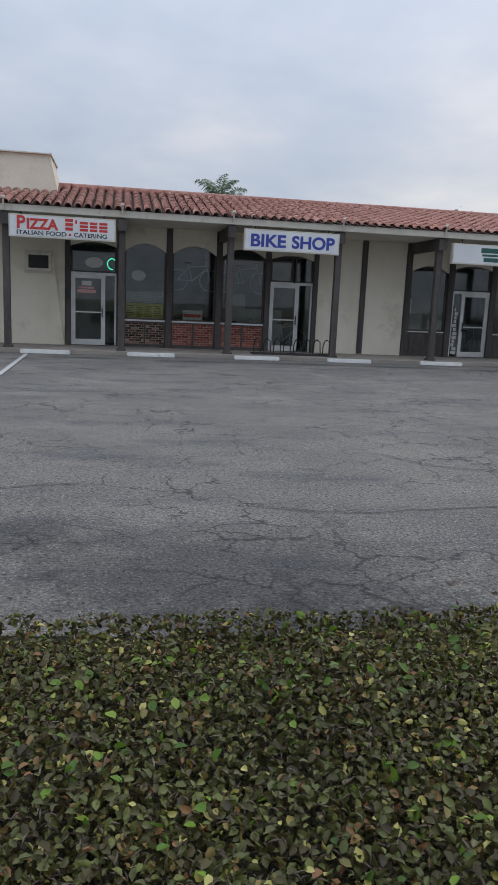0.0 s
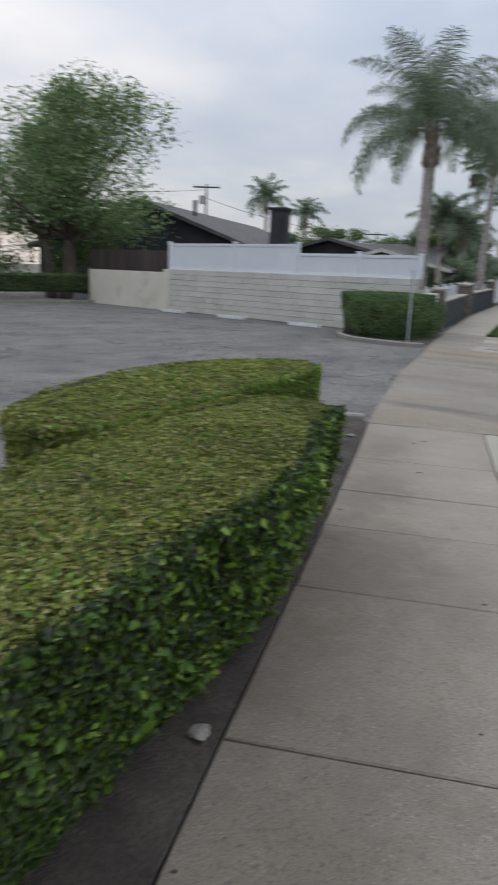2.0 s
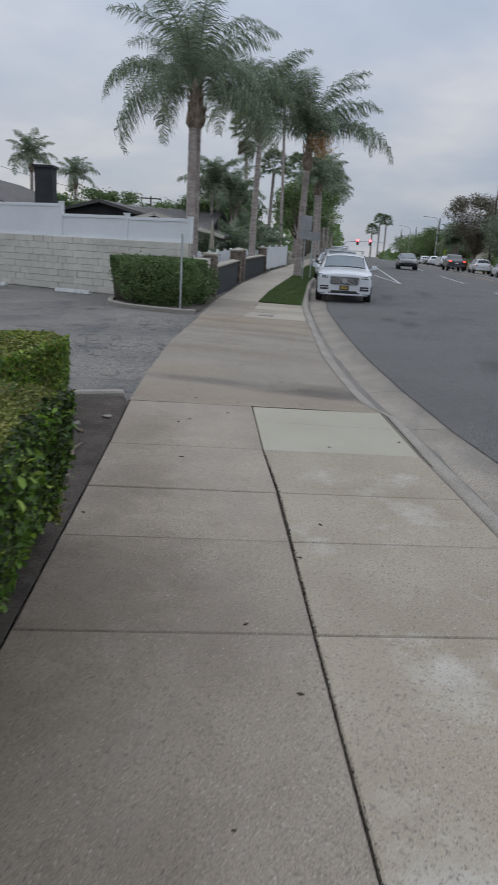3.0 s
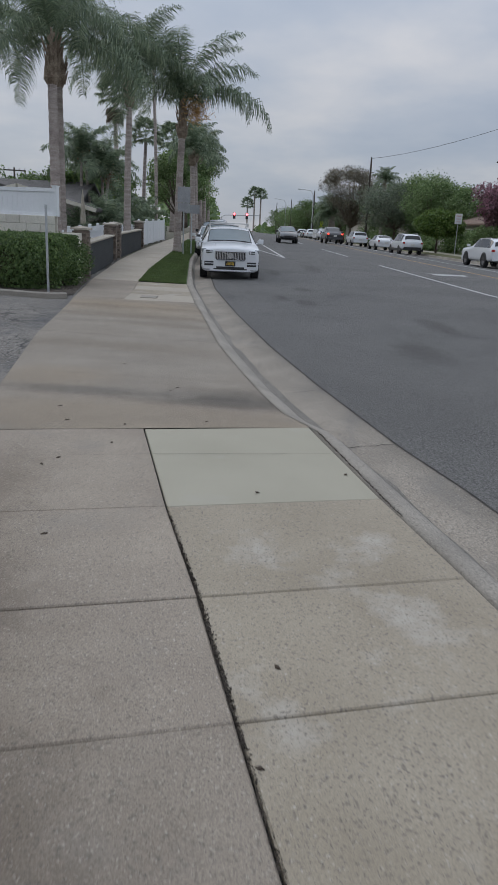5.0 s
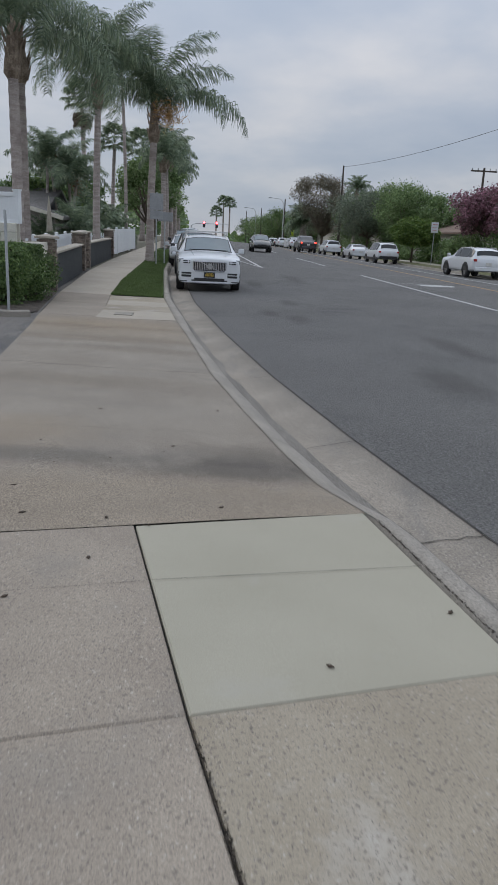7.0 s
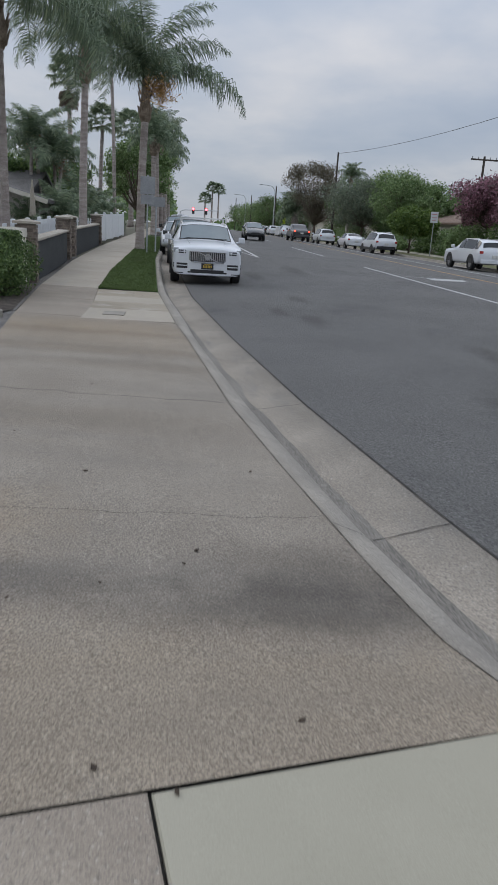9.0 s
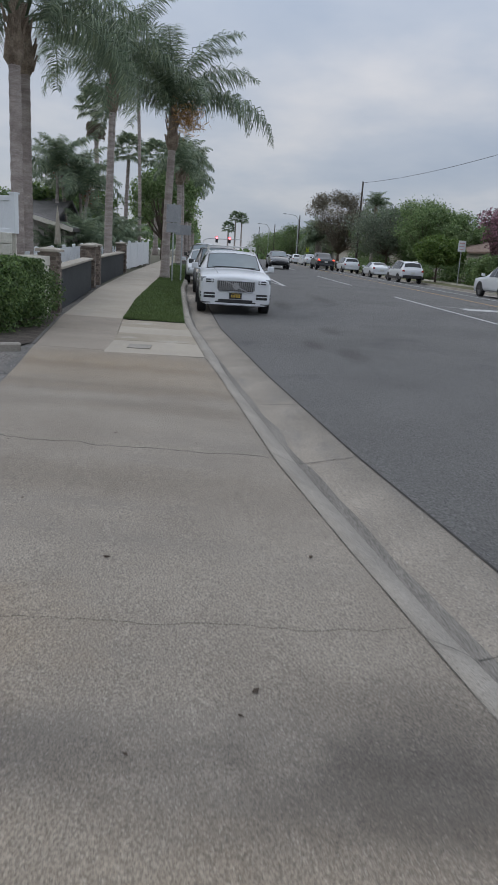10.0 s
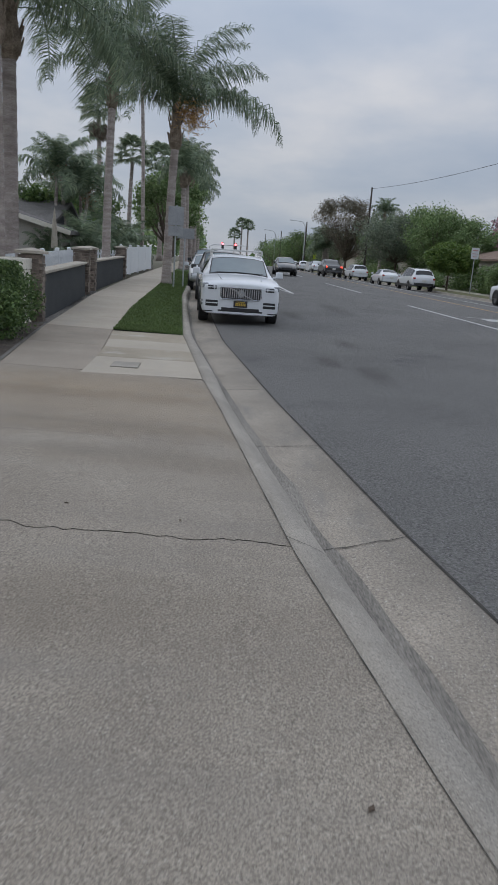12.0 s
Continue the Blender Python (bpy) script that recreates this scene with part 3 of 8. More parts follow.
KERB_B = line_of([(-40, -10.6), (6.0, -2.69), (6.67, -2.56), (8.33, -2.31), (8.9, -2.08), (9.6, -1.94), (11.0, -1.72), (12.7, -1.48), (16.6, -1.11),
                  (18, -0.95), (23.1, -0.52), (27, -0.36), (35, -0.05), (42, 0.0), (55, 0.0), (400, 0.0)])
FLOW = line_of([(-40, -10.78), (6.0, -2.87), (8.33, -2.47), (8.96, -2.32), (9.66, -2.2), (10.3, -2.07), (13.06, -1.69), (15.9, -1.39), (18.5, -1.13),
                (23.1, -0.72), (25.5, -0.58), (34, -0.23), (42, -0.16), (55, -0.16), (400, -0.16)])
EDGE = line_of([(-40, -11.3), (7.2, -3.2), (8.2, -2.98), (10.5, -2.61), (13.3, -2.23), (17.5, -1.8), (23.5, -1.3), (28, -1.08), (38, -0.72), (65, -0.6), (400, -0.6)])
FAR_KERB = -18.4


def walk_z(x, y):
    return 0.02 * y + rise(x, y)


def kerb_drop(x):
    """1 where the kerb is lowered for the driveway."""
    a = min(1, max(0, (x - 8.2) / 0.8))
    b = min(1, max(0, (18.6 - x) / 1.6))
    return min(a, b)


XS = [-40, -20, -8, -4, -2, 0, 1, 2, 3, 4, 5, 6, 6.67, 7.4, 8.1, 8.33, 8.6, 8.9, 9.2, 9.6, 10.3, 11, 12, 12.7, 13.3, 14.2, 15, 15.9, 16.6, 17.2, 17.8,
      18.4, 19.2, 20.5, 22, 23.1, 24, 25.5, 27, 28.5, 30, 32, 35, 38, 42, 48, 55, 65, 80, 100, 130, 190, 400]


def strip(cols, xs=XS):
    """A sheet from lines (y, z) over x, side by side."""
    v, f = [], []
    k = len(cols)
    for x in xs:
        for c in cols:
            y, z = c(x)
            v.append((x, y, z))
    for i in range(len(xs) - 1):
        for j in range(k - 1):
            a = i * k + j
            f.append((a, a + k, a + k + 1, a + 1))
    return v, f


# ---- ground, road, gutter, kerb ----
gx = [-900, -300, -100, -40, 0, 24, 60, 100, 150, 190, 400, 900, 2500]
gy = [-1500, -400, -100, -40, -19, 3, 30, 60, 120, 400, 1500]
setting("ground", ([(x, y, rise(x, y) - 0.32) for x in gx for y in gy],
                   [(i * len(gy) + j, (i + 1) * len(gy) + j, (i + 1) * len(gy) + j + 1, i * len(gy) + j + 1) for i in range(len(gx) - 1) for j in range(len(gy) - 1)]),
        EARTH, "dry earth under the whole neighbourhood", "ground")


def road_z(x, y):
    a, b = EDGE(x), FAR_KERB + 0.5
    t = (y - b) / (a - b)
    return rise(x, y) - 0.14 + 0.11 * (1 - (2 * t - 1) ** 2)


setting("road", strip([(lambda x, t=t: (EDGE(x) + (FAR_KERB + 0.5 - EDGE(x)) * t, road_z(x, EDGE(x) + (FAR_KERB + 0.5 - EDGE(x)) * t))) for t in np.linspace(0, 1, 9)]),
        ASPHALT, "dark grey worn asphalt street with painted lines", "road", True)
setting("gutter", strip([lambda x: (FLOW(x) - 0.0, rise(x, FLOW(x)) - 0.165), lambda x: (FLOW(x) - 0.06, rise(x, FLOW(x)) - 0.162),
                         lambda x: (EDGE(x) + 0.004, rise(x, FLOW(x)) - 0.128), lambda x: (EDGE(x) + 0.0, rise(x, FLOW(x)) - 0.2)]),
        GUTTER, "grey stained concrete gutter along the street", "gutter", True)
setting("kerb", strip([lambda x: (KERB_B(x) + 0.005, rise(x, KERB_B(x)) - 0.2), lambda x: (KERB_B(x), walk_z(x, KERB_B(x)) - 0.012 * kerb_drop(x)),
                       lambda x: (KERB_B(x) * 0.35 + FLOW(x) * 0.65, walk_z(x, KERB_B(x)) - 0.005 - 0.075 * kerb_drop(x)),
                       lambda x: (KERB_B(x) * 0.12 + FLOW(x) * 0.88, walk_z(x, KERB_B(x)) - 0.03 - 0.085 * kerb_drop(x)),
                       lambda x: (FLOW(x) - 0.02, rise(x, FLOW(x)) - 0.172)]),
        KERB, "pale concrete kerb lowered at the driveway", "kerb", True)
GUTTER_DIRT = mat("gutter_dirt", (0.175, 0.16, 0.14), (0.25, 0.23, 0.2), 2.2, 50, 1.0, 0.6, grain=0.5, stretch=(0.35, 2, 1))
setting("gutter_stain", strip([lambda x: (FLOW(x) + 0.035 * (0.6 + noise.noise(Vector((x * 2, 0, 0)))), rise(x, FLOW(x)) - 0.1605 + 0.02 * kerb_drop(x) * 0), lambda x: (FLOW(x) - 0.075 - 0.05 * noise.noise(Vector((x * 1.3, 5, 0))), rise(x, FLOW(x)) - 0.1545)],
                              [x for x in np.arange(-6, 60, 0.35)]), GUTTER_DIRT, "dark dirt along the bottom of the gutter", "stain")
setting("asphalt_edge", strip([lambda x: (EDGE(x) + 0.012, rise(x, EDGE(x)) - 0.126), lambda x: (EDGE(x) - 0.016 - 0.012 * noise.noise(Vector((x * 5, 1, 0))), rise(x, EDGE(x)) - 0.1325)], [x for x in np.arange(-6, 50, 0.2)]),
        GRIME, "dark seam between gutter and asphalt", "seam")
setting("kerb_seam", strip([lambda x: (KERB_B(x) + 0.004 + 0.004 * noise.noise(Vector((x * 4, 3, 0))), walk_z(x, KERB_B(x)) - 0.0085 * kerb_drop(x) + 0.001),
                            lambda x: (KERB_B(x) - 0.001 - 0.004 * abs(noise.noise(Vector((x * 6, 8, 0)))), walk_z(x, KERB_B(x)) - 0.0125 * kerb_drop(x) + 0.001)], list(np.arange(8.3, 18.2, 0.15))),
        GRIME, "thin dark seam between kerb and driveway", "seam")
# bed under joints
setting("pavement_bed", strip([lambda x: (KERB_B(x) + 0.01, walk_z(x, KERB_B(x)) - 0.03 - 0.02 * kerb_drop(x)), lambda x: (WALK_L(x), walk_z(x, WALK_L(x)) - 0.02)]),
        GRIME, "dirt in the joints of the pavement", "pavement")


def slab(name, corners, material, parent, gap=0.004, thick=0.05, skew=0.0):
    """A cast slab on the pavement with eased edges; corners run round it in x, y."""
    c = Vector((sum(p[0] for p in corners) / 4, sum(p[1] for p in corners) / 4))
    bm = bmesh.new()
    lift = random.uniform(-0.003, 0.003)
    rings = []
    for inset, dz in ((gap, -thick), (gap, -0.006), (gap + 0.007, 0.0)):
        ring = []
        for x, y in corners:
            d = (c - Vector((x, y)))
            q = Vector((x, y)) + Vector((math.copysign(inset, d.x), math.copysign(inset, d.y)))
            ring.append(bm.verts.new((q.x, q.y, walk_z(q.x, q.y) + dz + lift)))
        rings.append(ring)
    for r, s in zip(rings, rings[1:]):
        for i in range(4):
            bm.faces.new((r[i], r[(i + 1) % 4], s[(i + 1) % 4], s[i]))
    bm.faces.new(rings[-1])
    bmesh.ops.recalc_face_normals(bm, faces=bm.faces)
    return part(name, bm, material, parent)


pavement = thing("pavement", "pale concrete pavement of jointed slabs beside the street", "pavement", kind="structure")
joints = [-10, -8.5, -7, -5.5, -4.0, -2.4, -0.8, 0.78, 2.32, 3.64, 4.63, 5.45, 6.48, 8.09]
SK = -0.22


def cross(x, y, ref):
    return x + SK * (y - ref)


for a, b in zip(joints, joints[1:]):
    ja, jb = WALK_J(a), WALK_J(b)
    xa, xb = cross(a, WALK_L(a), ja), cross(b, WALK_L(b), jb)
    slab("slab", [(a, ja + 0.0015), (b, jb + 0.0015), (xb, WALK_L(xb)), (xa, WALK_L(xa))], CONCRETE, pavement)
    xa, xb = cross(a, KERB_B(a), ja), cross(b, KERB_B(b), jb)
    slab("slab", [(xa, KERB_B(xa) + 0.016), (xb, KERB_B(xb) + 0.016), (b, jb - 0.002), (a, ja - 0.002)],
         CONCRETE_NEW if a == 6.48 else CONCRETE_WARM, pavement)


# driveway apron: broad panels parted by wandering cracks
def crack(x0, slope, amp, seed):
    return lambda t: x0 + slope * (t - 0.5) + amp * (noise.noise(Vector((t * 5.0, seed, 0))) + 0.5 * noise.noise(Vector((t * 17.0, seed, 3))) + 0.3 * noise.noise(Vector((t * 44.0, seed, 6))))


edges = [lambda t: 8.091 - 0.579 * (t - 0.525), crack(10.12, -0.05, 0.05, 1.7), crack(12.85, 0.12, 0.10, 5.1), crack(14.9, 0.1, 0.03, 8.2), lambda t: 18.0 + 0.1 * t]
for k, (ea, eb) in enumerate(zip(edges, edges[1:])):
    v, f = [], []
    nu, nv = 12, 90
    gap = (0.0015, 0.0022, 0.006, 0.002, 0.004)
    for i in range(nu + 1):
        for j in range(nv + 1):
            t = j / nv
            x = ea(t) + gap[k] + (eb(t) - gap[k + 1] - ea(t) - gap[k]) * i / nu
            y0, y1 = KERB_B(x) + 0.004, WALK_L(x)
            y = y0 + (y1 - y0) * t
            d = kerb_drop(x) * 0.014 * (1 - t) ** 2
            v.append((x, y, walk_z(x, y) - d + 0.004 * noise.noise(Vector((x, y, 0)))))
    for i in range(nu):
        for j in range(nv):
            a = i * (nv + 1) + j
            f.append((a, a + nv + 1, a + nv + 2, a + 1))
    part("driveway_panel", (v, f), APRON, pavement, smooth=True)

def hair(points, w, label):
    v, f = [], []
    for i, (x, y, z) in enumerate(points):
        q = w * (0.5 + abs(noise.noise(Vector((i * 0.7, x, 2)))))
        v += [(x - q, y, z), (x + q, y, z)]
    for i in range(len(points) - 1):
        f.append((2 * i, 2 * i + 1, 2 * i + 3, 2 * i + 2))
    setting("concrete_crack", (v, f), GRIME, label, "crack")


for x0, dx in ((13.05, 0.2), (10.1, 0.2), (8.2, 0.06), (5.6, 0.0), (15.4, 0.0), (4.0, 0.0), (18.2, 0.0), (21.4, 0.0)):
    pts = []
    for i in range(9):
        t = i / 8
        x = x0 + dx * t + (0.03 * noise.noise(Vector((t * 6, x0, 0))) if dx else 0)
        y = FLOW(x) + 0.0 + (EDGE(x) - FLOW(x)) * t
        z0 = rise(x, FLOW(x)) - 0.162 if t < 0.15 else rise(x, FLOW(x)) - 0.162 + 0.034 * (t - 0.12) / 0.88
        pts.append((x, y, z0 + 0.007))
    hair(pts, 0.006, "thin joint across the gutter")

for x0 in (12.93, 10.08):
    hair([(x0 + 0.03 * u, KERB_B(x0) * (1 - u) + FLOW(x0) * u, walk_z(x0, KERB_B(x0)) + float(np.interp(u, (0, 0.65, 0.88, 1), (-0.012, -0.08, -0.115, -0.14))) + 0.006) for u in np.linspace(0, 1, 8)], 0.0045, "crack running on across the kerb")
hair([(7.44 + 0.23 * t / 12, -1.075 - 1.32 * t / 12, walk_z(7.44, -1.075 - 1.32 * t / 12) + 0.0045) for t in range(13)], 0.0021, "shallow cut across the pale new slab")
hair([(7.43 - 0.26 * t / 12, -1.06 + 1.2 * t / 12, walk_z(7.43, -1.06 + 1.2 * t / 12) + 0.0045) for t in range(13)], 0.0012, "shallow cut across the old slab")

rk = np.random.RandomState(17)
cx_ = np.concatenate([rk.uniform(1.0, 6.4, 900), rk.normal(5.2, 0.5, 900), rk.uniform(6.5, 8.3, 380)])
cy_ = np.concatenate([[WALK_J(x) for x in cx_[:1800]], [KERB_B(x) for x in cx_[1800:]]]) - np.abs(rk.normal(0, 0.009, len(cx_))) + 0.006
cz_ = np.array([walk_z(x, y) for x, y in zip(cx_, cy_)]) + 0.002
crumbs = thing("joint_crumbs", "dark crumbs and grit along the worn pavement joints", "grit", kind="stuff")
cloud_part("grit", *leaf_cloud(np.stack([cx_, cy_, cz_], 1), np.tile([0, 0, 0.6], (len(cx_), 1)), 0.009, 0.75, 0.5, 0.5, rk, True), SOIL, crumbs)

# beyond the driveway: walk, pale pads, grass strip
GRASS_L = line_of([(18, 0.42), (23.05, 0.80), (28, 1.0), (38.5, 1.08), (48, 1.2), (60, 1.3)])
far_j = [18.1, 20.6, 23.1, 25.4, 28, 31, 34, 37.5, 41, 45, 50, 56, 64, 75, 90, 120]
for a, b in zip(far_j, far_j[1:]):
    slab("slab", [(a, min(GRASS_L(a), WALK_L(a) - 0.8)), (b, min(GRASS_L(b), WALK_L(b) - 0.8)), (b, WALK_L(b)), (a, WALK_L(a))], CONCRETE_PALE if a > 23 else CONCRETE, pavement)
PAD_L = lambda x: GRASS_L(x) + 0.06 * max(0.0, 20 - x)
for a, b, m_ in ((18.05, 19.5, CONCRETE_PALE), (19.5, 20.6, CONCRETE_WARM), (20.6, 21.7, CONCRETE_PALE), (21.7, 23.05, CONCRETE_WARM)):
    slab("slab", [(a + 0.05, KERB_B(a) + 0.01), (b + 0.05, KERB_B(b) + 0.01), (b - 0.1, PAD_L(b) - 0.01), (a - 0.15 if a < 18.1 else a - 0.1, PAD_L(a) - 0.01)], m_, pavement, 0.0015)
box_lid = boxes((18.5, 18.95, -0.1, 0.25, 0.0, 0.016), bevel=0.004)
tagged(part("utility_box_lid", box_lid, KERB, None, "grey concrete utility box lid set in the pavement"), "", "utility lid")

v, f = strip([lambda x: (KERB_B(x) + 0.01, walk_z(x, KERB_B(x)) + 0.002), lambda x: (GRASS_L(x), walk_z(x, GRASS_L(x)) + 0.006)],
             [23.1, 24, 25.5, 27, 28.5, 30, 32, 35, 38, 42, 48, 54, 60])
setting("grass_strip", (v, f), TURF, "short green turf strip between kerb and pavement", "grass")
rg = np.random.RandomState(5)
gx_ = 23.12 + (rg.uniform(0, 1, 26000) ** 1.6) * 34
kb = np.array([KERB_B(x) for x in gx_])
gl = np.array([GRASS_L(x) for x in gx_])
gy_ = kb + 0.03 + (gl - kb - 0.03) * rg.uniform(0, 1, len(gx_))
gz_ = np.array([walk_z(x, y) for x, y in zip(gx_, gy_)]) + 0.008
base = np.stack([gx_, gy_, gz_], 1)
ang = rg.uniform(0, 2 * math.pi, len(gx_))
w_ = np.stack([np.cos(ang), np.sin(ang), np.zeros_like(ang)], 1) * 0.012
tip = base + np.stack([rg.normal(0, 0.015, len(gx_)), rg.normal(0, 0.015, len(gx_)), rg.uniform(0.02, 0.045, len(gx_))], 1)
v = np.stack([base - w_, base + w_, tip], 1).reshape(-1, 3)
f = np.arange(len(v)).reshape(-1, 3)
turf = thing("turf", "short green turf on the strip by the kerb", "grass", kind="stuff")
cloud_part("blades", v, f, GRASS, turf)

# ---- car park ----
lx = [-30, -14, -8, -5, -3, -2, -1, 0, 1, 2, 3, 4, 5, 6, 7, 7.8, 8.5, 9.5, 11, 12.6, 14, 16.4, 17.5, 18.5, 20, 22, 25, 30, 36]
lt = [0, 0.02, 0.05, 0.1, 0.16, 0.23, 0.3, 0.4, 0.5, 0.6, 0.7, 0.8, 0.9, 1.0]


def lot_z(x, y):
    e = WALK_L(x)
    k = min(1, max(0, (y - e) / 3.0))
    return (0.02 * e - 0.006) * (1 - k) + k * 0.0 + 0.012 * noise.noise(Vector((x * 0.5, y * 0.5, 2.0))) * k


setting("car_park", strip([(lambda x, t=t: (WALK_L(x) + 0.005 + (30 - WALK_L(x)) * t, lot_z(x, WALK_L(x) + (30 - WALK_L(x)) * t))) for t in lt], lx),
        LOT, "cracked grey asphalt car park with dark oil stains", "car park", True)


def fissure(pts, w, seed, z=0.011):
    """A thin wandering crack in the asphalt."""
    out = []
    for (x0, y0), (x1, y1) in zip(pts, pts[1:]):
        for t in np.linspace(0, 1, 9, endpoint=False):
            x, y = x0 + (x1 - x0) * t, y0 + (y1 - y0) * t
            out.append((x + 0.09 * noise.noise(Vector((x * 3, y * 3, seed))), y + 0.09 * noise.noise(Vector((x * 3, y * 3, seed + 9)))))
    v, f = [], []
    for i, (x, y) in enumerate(out):
        k = w * (0.4 + abs(noise.noise(Vector((i * 0.4, seed, 1))))) * (1 if 0 < i < len(out) - 1 else 0.1)
        v += [(x - k * 0.4, y - k, lot_z(x, y) + z), (x + k * 0.4, y + k, lot_z(x, y) + z)]
    for i in range(len(out) - 1):
        f.append((2 * i, 2 * i + 2, 2 * i + 3, 2 * i + 1))
    return v, f


for i, (pts, w) in enumerate([([(1.95, 6.6), (2.0, 5.8), (2.6, 5.0), (3.4, 4.6), (5.2, 4.5)], 0.012), ([(-2.4, 6.2), (-1.9, 5.0), (-1.7, 4.0)], 0.012), ([(-0.4, 12), (1.2, 12.6), (2.8, 13.4)], 0.018),
                              ([(-3.4, 4.2), (-2.2, 3.9), (-0.6, 4.3)], 0.01), ([(3.0, 9.0), (5.0, 8.4), (8.0, 8.8)], 0.014), ([(0.3, 3.6), (1.2, 3.3), (2.6, 3.5), (3.6, 3.1)], 0.008)]):
    setting("asphalt_crack", fissure(pts, w, i * 2.3), GRIME, "thin dark crack in the asphalt", "crack")

for (x0, y0, x1, y1) in ((-2.85, 12.8, -3.0, 18.4), (-5.7, 12.8, -5.8, 18.4)):
    bm = bmesh.new()
    box(bm, -0.05, 0.05, 0, y1 - y0, 0, 0.006)
    ob = setting("stall_line", bm, PAINT_WHITE, "worn white parking stall line", "line")
    ob.matrix_world = pose(x0, y0, 0.012, 0, 0, math.degrees(math.atan2(x0 - x1, y1 - y0)))


# ---- road markings ----
def stripe(pts, width, material, label, name="road_line"):
    v, f = [], []
    for i, (x, y) in enumerate(pts):
        v += [(x, y - width / 2, road_z(x, y) + 0.006), (x, y + width / 2, road_z(x, y) + 0.006)]
    for i in range(len(pts) - 1):
        f.append((2 * i, 2 * i + 2, 2 * i + 3, 2 * i + 1))
    setting(name, (v, f), material, label, "road marking")


def run(x0, x1, y0, y1, n=12):
    return [(x0 + (x1 - x0) * i / n, y0 + (y1 - y0) * i / n) for i in range(n + 1)]


stripe(run(-20, 39, -10.0, -9.1, 20), 0.14, PAINT_WHITE, "white line along the turning lane")
stripe(run(-20, 20, -13.1, -12.95) + run(21, 180, -12.95, -12.6, 40), 0.13, PAINT_YELLOW, "faded yellow centre line")
stripe(run(-20, 180, -15.6, -14.6, 60), 0.12, PAINT_WHITE, "white cycle lane line")
stripe(run(42.2, 70, -4.7, -4.4), 0.14, PAINT_WHITE, "white diverging line beside parked cars")
stripe(run(42.2, 52, -4.7, -3.6), 0.12, PAINT_WHITE, "white diverging line beside parked cars")
stripe(run(48, 60, -9.0, -8.9), 0.13, PAINT_WHITE, "white lane dash")
stripe(run(72, 84, -8.8, -8.7), 0.13, PAINT_WHITE, "white lane dash")
stripe([(33.6, -11.6), (34.0, -11.55), (34.2, -9.6)], 0.35, PAINT_WHITE, "white painted turn arrow", "turn_arrow")
stripe([(33.0, -10.9), (33.9, -10.9)], 1.3, PAINT_WHITE, "white painted turn arrow head", "turn_arrow")
# far side of the street
setting("far_kerb", strip([lambda x: (FAR_KERB + 0.5, rise(x, -18) - 0.14), lambda x: (FAR_KERB + 0.05, rise(x, -18) - 0.15), lambda x: (FAR_KERB, rise(x, -18) + 0.0),
                           lambda x: (FAR_KERB - 0.16, rise(x, -18) + 0.0)], [-40, 0, 24, 60, 100, 150, 190, 400]), KERB, "pale concrete kerb across the street", "kerb")
setting("far_verge", strip([lambda x: (FAR_KERB - 0.16, rise(x, -18) - 0.01), lambda x: (FAR_KERB - 1.8, rise(x, -18) + 0.03)], [-40, 0, 24, 60, 100, 150, 190, 400]),
        mat("verge_grass", (0.09, 0.10, 0.04), (0.16, 0.15, 0.07), 1, 30, 1.0, 0.6), "dry grass verge across the street", "verge")
setting("far_pavement", strip([lambda x: (FAR_KERB - 1.8, rise(x, -18) + 0.04), lambda x: (FAR_KERB - 3.3, rise(x, -18) + 0.06)], [-40, 0, 24, 60, 100, 150, 190, 400]),
        CONCRETE_NEW, "pale concrete pavement across the street", "pavement")
setting("far_lawn", strip([lambda x: (FAR_KERB - 3.3, rise(x, -18) + 0.05), lambda x: (FAR_KERB - 14, rise(x, -18) + 0.1)], [-40, 0, 24, 60, 100, 150, 190, 400]),
        mat("far_lawn", (0.05, 0.075, 0.025), (0.10, 0.12, 0.045), 0.6, 20, 1.0, 0.6), "patchy green lawns across the street", "lawn")

# ---- shop building ----
FY, WY = 19.5, 21.5          # line of posts, line of the shop fronts
shop = thing("shop_building", "single-storey cream stucco shop row with red clay tile roof", "building", kind="")
END_X = 19.0
setting("shop_walkway", boxes((-12, END_X + 0.6, 19.08, 28, -0.1, 0.1), bevel=0.012), CONCRETE_OLD, "grey concrete walkway in front of the shops", "walkway")


def wall_run(x0, x1, z0=0.1, z1=3.75, y=WY, t=0.2, name="wall", material=STUCCO):
    part(name, boxes((x0, x1, y, y + t, z0, z1)), material, shop)


def arch_head(x0, x1, z_side, z_crown, z_top, y=WY, t=0.16):
    """Stucco above an opening, its underside a shallow arch."""
    bm = bmesh.new()
    n = 14
    lo, hi = [], []
    for yy in (y, y + t):
        lo.append([bm.verts.new((x0 + (x1 - x0) * i / n, yy, z_side + (z_crown - z_side) * (1 - (2 * i / n - 1) ** 2))) for i in range(n + 1)])
        hi.append([bm.verts.new((x0 + (x1 - x0) * i / n, yy, z_top)) for i in range(n + 1)])
    for i in range(n):
        bm.faces.new((lo[0][i], lo[0][i + 1], hi[0][i + 1], hi[0][i]))
        bm.faces.new((lo[1][i + 1], lo[1][i], hi[1][i], hi[1][i + 1]))
        bm.faces.new((lo[0][i + 1], lo[0][i], lo[1][i], lo[1][i + 1]))
    part("arch_head", bm, STUCCO, shop)


